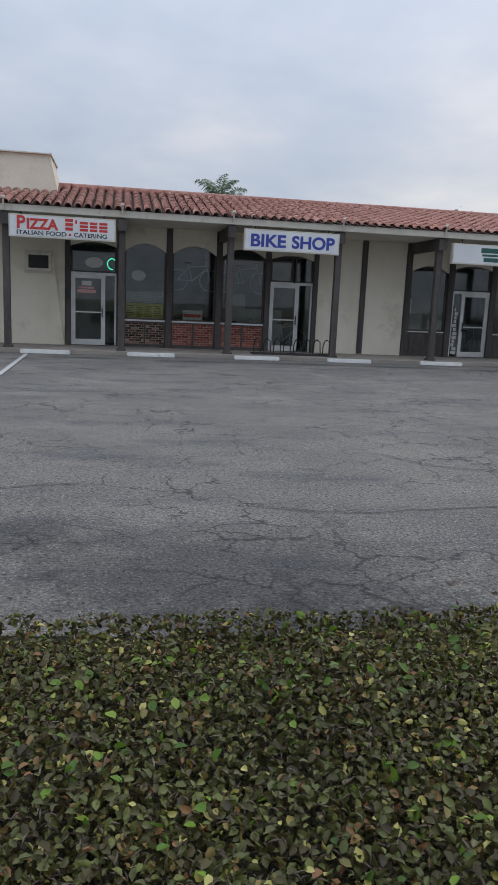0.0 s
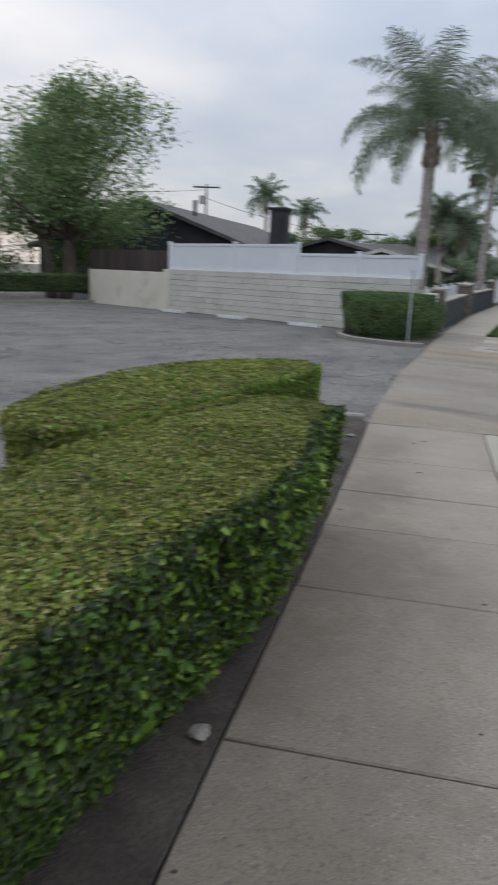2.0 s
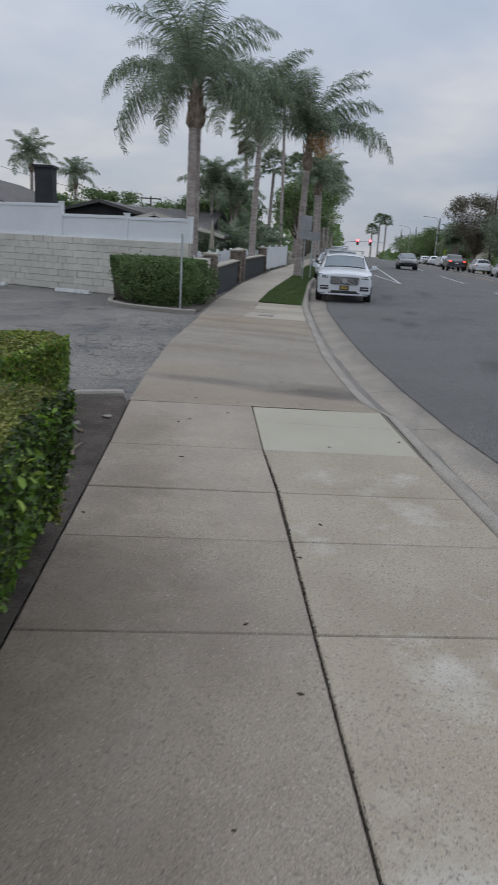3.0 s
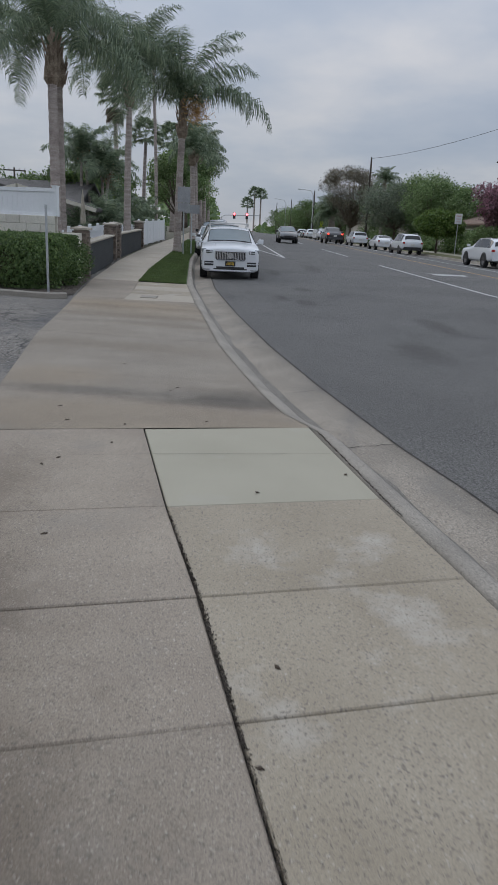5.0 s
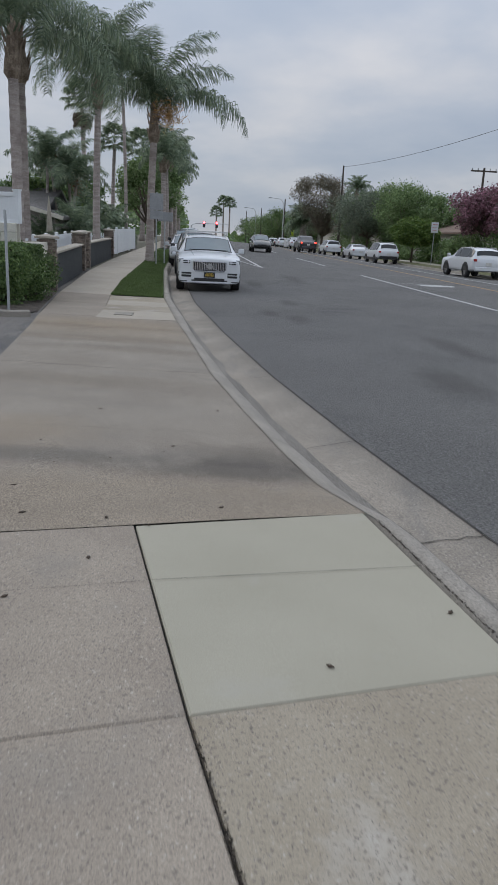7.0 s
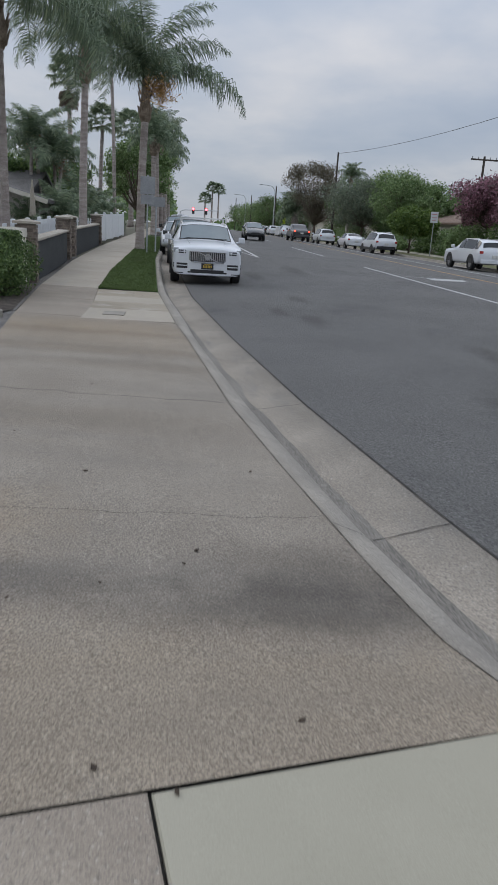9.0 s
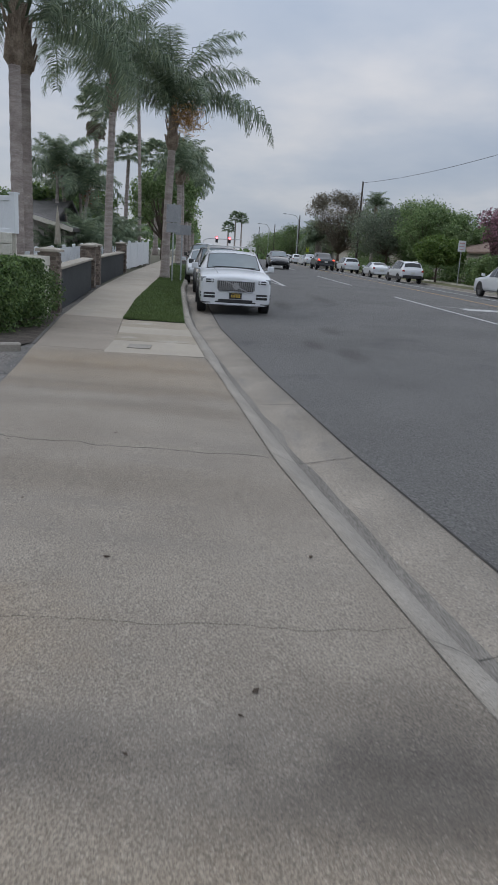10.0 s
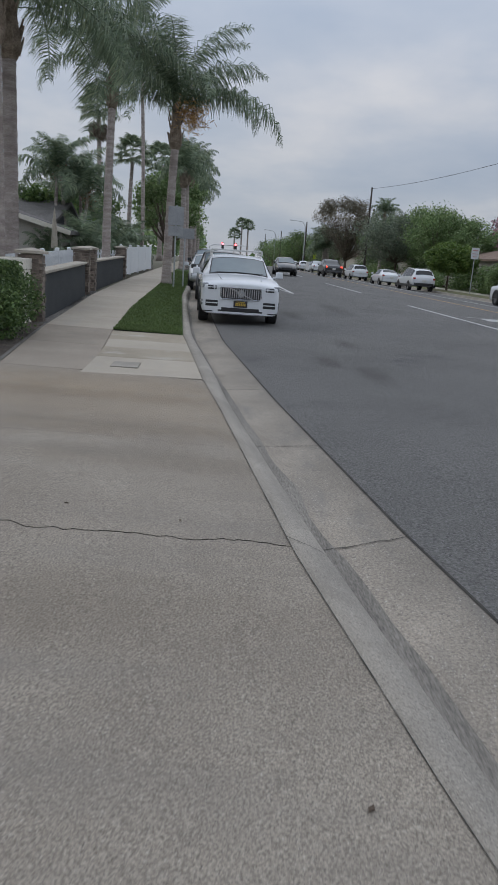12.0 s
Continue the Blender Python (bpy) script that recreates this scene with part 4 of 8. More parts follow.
def window_unit(x0, x1, z0, z1, frame=0.045, y=WY + 0.05):
    w = part("window", boxes((x0, x0 + frame, y, y + 0.08, z0, z1), (x1 - frame, x1, y, y + 0.08, z0, z1),
                             (x0 + frame, x1 - frame, y, y + 0.08, z0, z0 + frame), (x0 + frame, x1 - frame, y, y + 0.08, z1 - frame, z1)), DARKWOOD, shop)
    p = part("pane", boxes((x0 + frame, x1 - frame, y + 0.035, y + 0.043, z0 + frame, z1 - frame)), GLASS, w)
    p.visible_shadow = False
    part("window_sill", boxes((x0, x1, y - 0.05, y, z0 - 0.05, z0), bevel=0.006), ALU, w, "pale metal sill")
    return w


def brick_panel(x0, x1, z0, z1, material, y=WY + 0.02):
    """Brick infill under a window, in a dark timber frame."""
    bm = bmesh.new()
    rows = 9
    h = (z1 - z0) / rows
    for r in range(rows):
        x = x0 - (0.1 if r % 2 else 0)
        while x < x1 - 0.02:
            a, b = max(x, x0), min(x + 0.205, x1)
            if b - a > 0.03:
                box(bm, a + 0.01, b - 0.01, y - 0.008 - random.uniform(0, 0.01), y + 0.03, z0 + r * h + 0.008, z0 + (r + 1) * h - 0.008)
            x += 0.205
    b = part("brickwork", bm, material, shop, "red bricks" if material is BRICK else "mottled dark bricks", "stuff")
    part("mortar_bed", boxes((x0, x1, y + 0.004, y + 0.12, z0, z1)), MORTAR, shop)
    return b


def timber(x0, x1, z0, z1, y0=WY - 0.06, y1=WY + 0.14):
    part("timber", boxes((x0, x1, y0, y1, z0, z1), bevel=0.006), DARKWOOD, shop, "dark-stained timber")


def shop_door(x0, x1, z1, leaf_x1, z0=0.12, y=WY + 0.02, sidelight=True, flip=False):
    d = part("door", boxes((x0, x0 + 0.05, y, y + 0.1, z0, z1), (x1 - 0.05, x1, y, y + 0.1, z0, z1), (x0 + 0.05, x1 - 0.05, y, y + 0.1, z1 - 0.06, z1),
                           (leaf_x1 - 0.025, leaf_x1 + 0.025, y, y + 0.1, z0, z1 - 0.06)), ALU, shop, "aluminium shop door frame")
    a, b = (x0 + 0.05, leaf_x1 - 0.025) if not flip else (leaf_x1 + 0.025, x1 - 0.05)
    part("door_leaf", boxes((a, a + 0.075, y + 0.02, y + 0.07, z0, z1 - 0.06), (b - 0.075, b, y + 0.02, y + 0.07, z0, z1 - 0.06),
                            (a + 0.075, b - 0.075, y + 0.02, y + 0.07, z0, z0 + 0.17), (a + 0.075, b - 0.075, y + 0.02, y + 0.07, z1 - 0.16, z1 - 0.06),
                            (a + 0.075, b - 0.075, y - 0.03, y + 0.0, z0 + 0.98, z0 + 1.02)), ALU, d)
    for pa, pb in ((x0 + 0.05, leaf_x1 - 0.025), (leaf_x1 + 0.025, x1 - 0.05)):
        p = part("pane", boxes((pa, pb, y + 0.04, y + 0.048, z0 + 0.03, z1 - 0.07)), GLASS, d)
        p.visible_shadow = False
    hx = (b - 0.04) if not flip else (a + 0.04)
    part("handle", boxes((hx - 0.015, hx + 0.015, y - 0.055, y - 0.03, z0 + 0.85, z0 + 1.15), (hx - 0.01, hx + 0.01, y - 0.03, y + 0.02, z0 + 0.88, z0 + 0.9),
                         (hx - 0.01, hx + 0.01, y - 0.03, y + 0.02, z0 + 1.1, z0 + 1.12)), TRIM, d)
    return d


# bay of the pizza shop
wall_run(-12, -2.22)
part("buttress", (lambda: (lambda bm: (prism(bm, [(0, 0), (0.42, 0), (0.12, 0.0001 + 2.6), (0, 2.6)], 0, 0.12), bmesh.ops.transform(bm, matrix=pose(-2.66, WY - 0.0, 0.1, 90, 0, 0), verts=bm.verts), bm)[-1])(bmesh.new()))(), STUCCO, shop, "flared stucco wall foot")
timber(-2.2, -2.05, 0.1, 3.75)
shop_door(-2.04, -0.68, 2.3, -1.04)
window_unit(-2.04, -0.68, 2.32, 3.2)
arch_head(-2.05, -0.66, 3.08, 3.22, 3.75, WY - 0.02)
timber(-0.66, -0.44, 0.1, 3.75)
for x0, x1, brick in ((-0.43, 0.84, BRICK_DARK), (1.04, 2.4, BRICK), (2.6, 3.98, BRICK)):
    window_unit(x0, x1, 0.95, 3.3)
    arch_head(x0, x1, 3.0, 3.26, 3.75, WY - 0.02)
    mid = (x0 + x1) / 2
    brick_panel(x0 + 0.03, mid - 0.03, 0.2, 0.86, brick)
    brick_panel(mid + 0.03, x1 - 0.03, 0.2, 0.86, brick)
    part("panel_frame", boxes((x0, x0 + 0.03, WY - 0.03, WY + 0.1, 0.1, 0.9), (mid - 0.03, mid + 0.03, WY - 0.03, WY + 0.1, 0.1, 0.9), (x1 - 0.03, x1, WY - 0.03, WY + 0.1, 0.1, 0.9),
                              (x0 + 0.03, mid - 0.03, WY - 0.03, WY + 0.1, 0.1, 0.2), (mid + 0.03, x1 - 0.03, WY - 0.03, WY + 0.1, 0.1, 0.2),
                              (x0 + 0.03, mid - 0.03, WY - 0.03, WY + 0.1, 0.86, 0.9), (mid + 0.03, x1 - 0.03, WY - 0.03, WY + 0.1, 0.86, 0.9)), DARKWOOD, shop)
timber(0.85, 1.03, 0.1, 3.75)
timber(2.41, 2.59, 0.1, 3.75)
timber(3.99, 4.16, 0.1, 3.75)
shop_door(4.17, 5.56, 2.29, 5.1)
window_unit(4.17, 4.9, 2.31, 3.12)
window_unit(4.98, 5.56, 2.31, 3.12)
arch_head(4.17, 5.56, 3.0, 3.14, 3.75, WY - 0.02)
timber(5.57, 5.72, 0.1, 3.75)
wall_run(5.73, 8.69)
timber(7.16, 7.34, 0.12, 3.75)
timber(8.7, 8.89, 0.1, 3.75)


def brown_bay(x):
    """A shop bay: window over a brown boarded foot, a door with light above."""
    window_unit(x, x + 1.3, 0.93, 3.05)
    arch_head(x, x + 1.3, 2.85, 3.06, 3.75, WY - 0.02)
    part("boarded_foot", boxes((x, x + 1.3, WY, WY + 0.12, 0.1, 0.9), (x + 0.08, x + 0.6, WY - 0.02, WY, 0.2, 0.8), (x + 0.7, x + 1.22, WY - 0.02, WY, 0.2, 0.8), bevel=0.004), DARKWOOD, shop, "brown boarded wall foot")
    timber(x + 1.31, x + 1.5, 0.1, 3.75)


brown_bay(8.9)
shop_door(10.42, 11.75, 2.28, 10.78, flip=True)
window_unit(10.42, 11.75, 2.3, 3.1)
arch_head(10.42, 11.75, 3.0, 3.12, 3.75, WY - 0.02)
timber(11.76, 11.94, 0.1, 3.75)
window_unit(11.95, 13.2, 0.93, 3.05)
arch_head(11.95, 13.2, 2.85, 3.06, 3.75, WY - 0.02)
part("boarded_foot", boxes((11.95, 13.2, WY, WY + 0.12, 0.1, 0.9), (12.03, 12.5, WY - 0.02, WY, 0.2, 0.8), (12.6, 13.1, WY - 0.02, WY, 0.2, 0.8), bevel=0.004), DARKWOOD, shop, "brown boarded wall foot")
timber(13.2, 13.36, 0.1, 3.75)
wall_run(13.37, 14.62)
timber(14.63, 14.8, 0.1, 3.75)
window_unit(14.82, 16.1, 0.93, 3.05)
arch_head(14.82, 16.1, 2.85, 3.06, 3.75, WY - 0.02)
part("boarded_foot", boxes((14.82, 16.1, WY, WY + 0.12, 0.1, 0.9), (14.9, 15.4, WY - 0.02, WY, 0.2, 0.8), (15.5, 16.0, WY - 0.02, WY, 0.2, 0.8), bevel=0.004), DARKWOOD, shop, "brown boarded wall foot")
timber(16.1, 16.26, 0.1, 3.75)
door4 = part("door", boxes((16.28, 17.3, WY + 0.03, WY + 0.08, 0.12, 2.25), (16.4, 16.8, WY + 0.0, WY + 0.03, 0.3, 1.0), (16.4, 17.2, WY + 0.0, WY + 0.03, 1.2, 2.1), bevel=0.006),
             mat("brown_door", (0.15, 0.075, 0.055), (0.2, 0.10, 0.075), 3, 40, 0.7, 0.3), shop, "reddish-brown panelled door")
part("handle", boxes((17.16, 17.2, WY - 0.06, WY - 0.03, 1.0, 1.16), bevel=0.005), ALU, door4)
window_unit(16.28, 17.3, 2.3, 3.1)
arch_head(16.27, 17.3, 3.0, 3.12, 3.75, WY - 0.02)
wall_run(17.31, END_X)
part("wall", boxes((END_X - 0.2, END_X, WY + 0.2, 28, 0.1, 3.75)), STUCCO, shop)
part("wall", boxes((-12, -11.8, WY + 0.2, 28, 0.1, 3.75)), STUCCO, shop)
part("wall", boxes((-12, END_X, 28, 28.2, 0.1, 3.75)), STUCCO, shop)
part("inner_wall", boxes((-11.8, END_X - 0.2, 25.2, 25.35, 0.11, 3.7)), INTERIOR, shop)
part("inner_floor", boxes((-11.8, END_X - 0.2, WY + 0.21, 25.2, 0.102, 0.11)), INTERIOR, shop)
for x in (2.5, 8.8, 13.3, -0.55):
    part("partition", boxes((x - 0.05, x + 0.05, WY + 0.22, 25.2, 0.11, 3.7)), INTERIOR, shop)
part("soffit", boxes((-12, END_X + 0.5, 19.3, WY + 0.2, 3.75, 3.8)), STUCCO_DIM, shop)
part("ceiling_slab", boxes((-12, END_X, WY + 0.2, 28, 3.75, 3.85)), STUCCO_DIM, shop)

# posts with brackets, beams and fascia
POSTS = [-9.9, -6.8, -3.63, -0.52, 2.55, 5.75, 8.9, 12.05, 15.15, 18.25]
for x in POSTS:
    lean = 0.0
    part("post", boxes((x - 0.09, x + 0.09, FY - 0.09, FY + 0.09, 0.1, 3.5), (x - 0.13, x + 0.13, FY - 0.13, FY + 0.13, 0.1, 0.16), bevel=0.01), DARKWOOD, shop, "dark-stained timber post")
    part("beam", boxes((x - 0.1, x + 0.1, FY - 0.22, WY, 3.42, 3.74), bevel=0.01), DARKWOOD, shop, "dark-stained timber beam")
    part("bracket", boxes((x - 0.12, x + 0.12, FY - 0.24, FY - 0.22, 3.4, 3.72), bevel=0.005), DARKWOOD, shop, "dark beam end")
    bm = bmesh.new()
    tube(bm, (x, 19.16, 3.8), (x, 19.1, 4.02), 0.025, 0.025, 8)
    lathe(bm, [(0.02, 0), (0.04, 0.02), (0.055, 0.05), (0.04, 0.09), (0.001, 0.1)], 12, pose(x, 19.08, 4.02))
    part("eave_lamp", bm, FASCIA, shop, "small white round lamp")
part("fascia", boxes((-12.2, END_X + 0.75, 19.2, 19.27, 3.75, 3.93), bevel=0.008), FASCIA, shop, "weathered cream fascia board")
part("fascia", boxes((END_X + 0.68, END_X + 0.75, 19.28, 28.4, 3.75, 3.93), bevel=0.008), FASCIA, shop, "weathered cream fascia board")

# roof deck and barrel tiles
E_Y, E_Z, R_Y, R_Z = 19.08, 3.93, 23.4, 5.0
SLOPE = math.atan2(R_Z - E_Z, R_Y - E_Y)
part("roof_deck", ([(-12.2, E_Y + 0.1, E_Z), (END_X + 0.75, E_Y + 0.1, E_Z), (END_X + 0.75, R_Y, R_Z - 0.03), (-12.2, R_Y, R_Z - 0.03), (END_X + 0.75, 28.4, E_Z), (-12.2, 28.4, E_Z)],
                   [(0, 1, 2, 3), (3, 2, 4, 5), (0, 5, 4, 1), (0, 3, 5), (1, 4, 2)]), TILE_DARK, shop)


def tile_geo(n=6, r0=0.105, r1=0.085, length=0.44):
    v, f = [], []
    for y, r in ((0, r0), (length, r1)):
        for i in range(n + 1):
            a = math.pi * i / n
            v.append((r * math.cos(a), y, r * 0.85 * math.sin(a)))
        for i in range(n + 1):
            a = math.pi * i / n
            v.append(((r - 0.014) * math.cos(a), y, (r - 0.014) * 0.85 * math.sin(a)))
    k = n + 1
    for i in range(n):
        f.append((i, i + 1, 2 * k + i + 1, 2 * k + i))
        f.append((k + i + 1, k + i, i, i + 1)[::-1])
    return v, f


tv, tf = tile_geo()
tile_me = bpy.data.meshes.new("roof_tile")
tile_me.from_pydata(tv, [], tf)
tile_me.materials.append(TILE)
for p_ in tile_me.polygons:
    p_.use_smooth = True
PITCH, ROWLEN = 0.27, 0.37
cols = int((END_X + 0.75 + 4.6) / PITCH)
rows_n = int(math.hypot(R_Y - E_Y, R_Z - E_Z) / ROWLEN) + 1
jv, jf = [], []
for c in range(cols + 28):
    x = END_X + 0.62 - c * PITCH
    for r in range(rows_n):
        d = r * ROWLEN
        wob = random.uniform(-0.012, 0.012)
        m = pose(x + wob, E_Y + d * math.cos(SLOPE), E_Z + 0.02 + d * math.sin(SLOPE) + random.uniform(0, 0.008), math.degrees(SLOPE) - 1.5, 0, random.uniform(-1.6, 1.6))
        if r < 3 and c < cols:
            share("roof_tile", tile_me, shop, m)
        else:
            o = len(jv)
            jv += [tuple(m @ Vector(p)) for p in tv]
            jf += [tuple(o + i for i in q) for q in tf]
part("roof_tiles", (jv, jf), TILE, shop, "rows of red clay barrel tiles", "stuff", True)
bm = bmesh.new()
for i in range(int((END_X + 12.5) / 0.42)):
    tube(bm, (END_X + 0.7 - i * 0.42, R_Y, R_Z + 0.03), (END_X + 0.7 - (i + 1) * 0.42, R_Y, R_Z + 0.045), 0.12, 0.1, 10)
part("ridge_tiles", bm, TILE, shop, "row of clay ridge tiles", "stuff", True)
for x0, x1, zt, xs_ in ((-12.0, -2.6, 5.66, -2.35), (18.4, 21.4, 5.95, 21.5)):
    bm = bmesh.new()
    prism(bm, [(x0, 0), (xs_, 0), (xs_ - 0.1, 0.5), (x1 - 0.05, zt - 4.2), (x0, zt - 4.2)], 0, 2.2)
    bmesh.ops.transform(bm, matrix=pose(0, 23.9 if x0 < 0 else 26.2, 4.2, 90, 0, 0), verts=bm.verts)
    part("parapet", bm, STUCCO, shop, "cream stucco roof parapet")
part("parapet_flashing", boxes((-12.0, -2.6, 21.6, 23.95, 5.662, 5.7), bevel=0.005), FASCIA, shop)
# wall fixtures
part("air_conditioner", boxes((-3.34, -2.6, WY - 0.22, WY, 2.28, 2.82), (-3.4, -2.54, WY - 0.05, WY - 0.0, 2.22, 2.88), bevel=0.012), FASCIA, shop, "grimy cream window air conditioner")
bm = boxes((-3.26, -2.68, WY - 0.228, WY - 0.222, 2.36, 2.74))
for i in range(9):
    box(bm, -3.26, -2.68, WY - 0.245, WY - 0.228, 2.37 + i * 0.042, 2.385 + i * 0.042)
part("grille", bm, TRIM, shop)
part("letter_box", boxes((-2.2, -2.08, WY - 0.16, WY - 0.06, 1.5, 1.8), bevel=0.01), TRIM, shop)
# poster, menus and neon inside the windows
part("menu_sheet", boxes((-0.38, 0.78, WY + 0.11, WY + 0.115, 0.98, 1.45)), YELLOW_PAPER, shop, "yellow paper menus taped inside the window")
bm = bmesh.new()
for i in range(4):
    for j in range(7):
        box(bm, -0.34 + i * 0.28, -0.34 + i * 0.28 + random.uniform(0.14, 0.23), WY + 0.1, WY + 0.106, 1.04 + j * 0.054, 1.055 + j * 0.054)
part("menu_lines", bm, SIGN_DARK, shop)
part("lattice_screen", boxes(*[(-0.4 + i * 0.05, -0.385 + i * 0.05, WY + 0.15, WY + 0.16, 1.46, 1.82) for i in range(24)], *[(-0.4, 0.8, WY + 0.163, WY + 0.172, 1.48 + i * 0.05, 1.495 + i * 0.05) for i in range(7)]), PAPER, shop)
bm = bmesh.new()
lathe(bm, [(0.001, 0), (0.2, 0.0), (0.2, 0.01), (0.001, 0.01)], 24, pose(0.0, WY + 0.1, 2.3, 90, 0, 0) @ Matrix.Diagonal((1.1, 0.8, 1, 1)))
part("window_decal", bm, PAPER, shop, "pale round decal")
bm = bmesh.new()
lathe(bm, [(0.001, 0), (0.27, 0.0), (0.27, 0.01), (0.001, 0.01)], 24, pose(-1.35, WY + 0.08, 2.62, 90, 0, 0) @ Matrix.Diagonal((1.0, 0.6, 1, 1)))
part("window_decal", bm, PAPER, shop, "pale oval decal")
bm = bmesh.new()
for i in range(20):
    a0, a1 = 0.6 + i * 0.22, 0.6 + (i + 1) * 0.22
    tube(bm, (-0.82 + 0.13 * math.cos(a0), WY + 0.12, 2.6 + 0.16 * math.sin(a0)), (-0.82 + 0.13 * math.cos(a1), WY + 0.12, 2.6 + 0.16 * math.sin(a1)), 0.016, 0.016, 6)
part("neon_ring", bm, NEON_GREEN, shop, "lit green neon ring")
part("poster", boxes((-1.85, -1.3, WY + 0.03, WY + 0.034, 1.70, 1.80), (-1.8, -1.35, WY + 0.03, WY + 0.034, 1.83, 1.88)), FADED_RED, shop, "faded red decal")
part("poster", boxes((-1.72, -1.43, WY + 0.03, WY + 0.034, 1.92, 2.06), bevel=0.0015), PAPER, shop, "pale emblem decal")
part("poster", boxes((1.4, 2.0, WY + 0.11, WY + 0.115, 1.0, 1.26), (1.38, 2.02, WY + 0.115, WY + 0.12, 1.24, 1.3)), PAPER, shop, "white and red sticker")
part("poster", boxes((1.42, 1.98, WY + 0.1, WY + 0.109, 1.08, 1.18)), SIGN_RED, shop)
part("poster", boxes((9.0, 9.4, WY + 0.1, WY + 0.105, 0.98, 1.12)), PAPER, shop, "white sticker")
part("poster", boxes((9.62, 10.15, WY + 0.1, WY + 0.105, 0.98, 1.32)), PAPER, shop, "white notice")
part("sticker_column", boxes(*[(10.48 + random.uniform(0, 0.08), 10.56 + random.uniform(0.02, 0.14), WY + 0.03, WY + 0.035, 0.2 + i * 0.13, 0.3 + i * 0.13) for i in range(12)]), PAPER, shop, "small mixed stickers")
# counters and stock in the dark interior
for x0, x1, h in ((-0.3, 2.2, 1.1), (3.0, 5.0, 1.4), (9.1, 10.2, 1.5), (11.2, 13.0, 1.2), (14.9, 16.0, 1.3), (-1.9, -0.9, 1.1)):
    part("counter", boxes((x0, x1, 23.4, 24.2, 0.11, h), (x0 + 0.2, x0 + 0.7, 23.5, 24.0, h, h + 0.5), bevel=0.01), PAPER if h > 1.35 else INTERIOR, shop)


def bicycle(at, turn, material):
    b = thing("bicycle", "dark bicycle standing inside the shop window", "bicycle", at, turn, "bicycles in the shop")
    for wx in (-0.52, 0.52):
        bm = bmesh.new()
        pts = [(wx + 0.33 * math.cos(a), 0, 0.34 + 0.33 * math.sin(a)) for a in np.linspace(0, 2 * math.pi, 25)]
        for p, q in zip(pts, pts[1:]):
            tube(bm, p, q, 0.017, 0.017, 6, False)
        for a in np.linspace(0, 2 * math.pi, 12, endpoint=False):
            tube(bm, (wx, 0, 0.34), (wx + 0.32 * math.cos(a), 0, 0.34 + 0.32 * math.sin(a)), 0.003, 0.003, 4, False)
        part("wheel", bm, material, b)
    bm = bmesh.new()
    for p, q in (((-0.52, 0, 0.34), (-0.05, 0, 0.32)), ((-0.05, 0, 0.32), (-0.2, 0, 0.85)), ((-0.52, 0, 0.34), (-0.16, 0, 0.75)), ((-0.16, 0, 0.75), (0.38, 0, 0.8)), ((-0.05, 0, 0.32), (0.4, 0, 0.72)), ((0.52, 0, 0.34), (0.36, 0, 0.95))):
        tube(bm, p, q, 0.018, 0.018, 8)
    part("frame", bm, material, b)
    bm = boxes((-0.32, -0.08, -0.06, 0.06, 0.86, 0.9), bevel=0.015)
    tube(bm, (0.38, -0.28, 0.98), (0.38, 0.28, 0.98), 0.014, 0.014, 8)
    part("handlebar_and_saddle", bm, TRIM, b)
    return b


bk = bicycle((1.7, 22.1, 0.11), 4, ALU)
bk2 = bicycle((3.3, 22.2, 0.11), -5, ALU)
copy_thing(bk, pose(1.75, 22.0, 1.9, 0, 0, 0))
copy_thing(bk2, pose(3.4, 22.0, 1.9, 0, 0, 0))
copy_thing(bk, pose(11.4, 22.2, 0.11, 0, 0, 30))
copy_thing(bk, pose(4.9, 22.3, 0.11, 0, 0, 20))


def sign_board(name, x0, x1, z0, z1, label):
    s = thing(name, label, "sign", ((x0 + x1) / 2, FY - 0.3, z0), group="signs under the eaves")
    w, h = (x1 - x0) / 2, z1 - z0
    part("sign_box", boxes((-w, w, 0, 0.18, 0, h), bevel=0.012), FASCIA, s)
    part("sign_face", boxes((-w + 0.04, w - 0.04, -0.006, -0.0005, 0.04, h - 0.04)), SIGN_WHITE, s)
    part("hanger", boxes((-w + 0.3, -w + 0.33, 0.08, 0.11, h, 3.76 - z0), (w - 0.33, w - 0.3, 0.08, 0.11, h, 3.76 - z0)), TRIM, s)
    return s, w, h


UPR = pose(0, 0, 0, 90, 0, 0)
s1, w1, h1 = sign_board("shop_sign", -3.52, -0.7, 3.08, 3.68, "white shop sign with red and dark lettering")
words("letters", "P", 0.46, SIGN_RED, s1, pose(-w1 + 0.2, -0.012, 0.235) @ UPR, 0.22, 0.004, 0.014)
words("letters", "IZZA", 0.37, SIGN_RED, s1, pose(-w1 + 0.46, -0.012, 0.235) @ UPR, 0.82, 0.004, 0.014)
for i, (bx, bw) in enumerate(((1.48, 0.2), (1.74, 0.05), (1.86, 0.22), (2.13, 0.2), (2.38, 0.22))):
    hh = 0.31 if i == 0 else (0.1 if i == 1 else 0.25)
    zb = 0.42 if i == 1 else 0.235
    bm = bmesh.new()
    for z_ in ((0, hh),) if i == 1 else ((0, hh * 0.26), (hh * 0.37, hh * 0.63), (hh * 0.74, hh)):
        box(bm, 0, bw, -0.014, -0.007, zb + z_[0], zb + z_[1])
    ob = part("letter_bar", bm, SIGN_RED, s1)
    ob.matrix_basis = pose(-w1 + bx, 0, 0)
words("letters", "ITALIAN FOOD", 0.155, SIGN_DARK, s1, pose(-w1 + 0.2, -0.012, 0.075) @ UPR, 1.3, 0.004, 0.003)
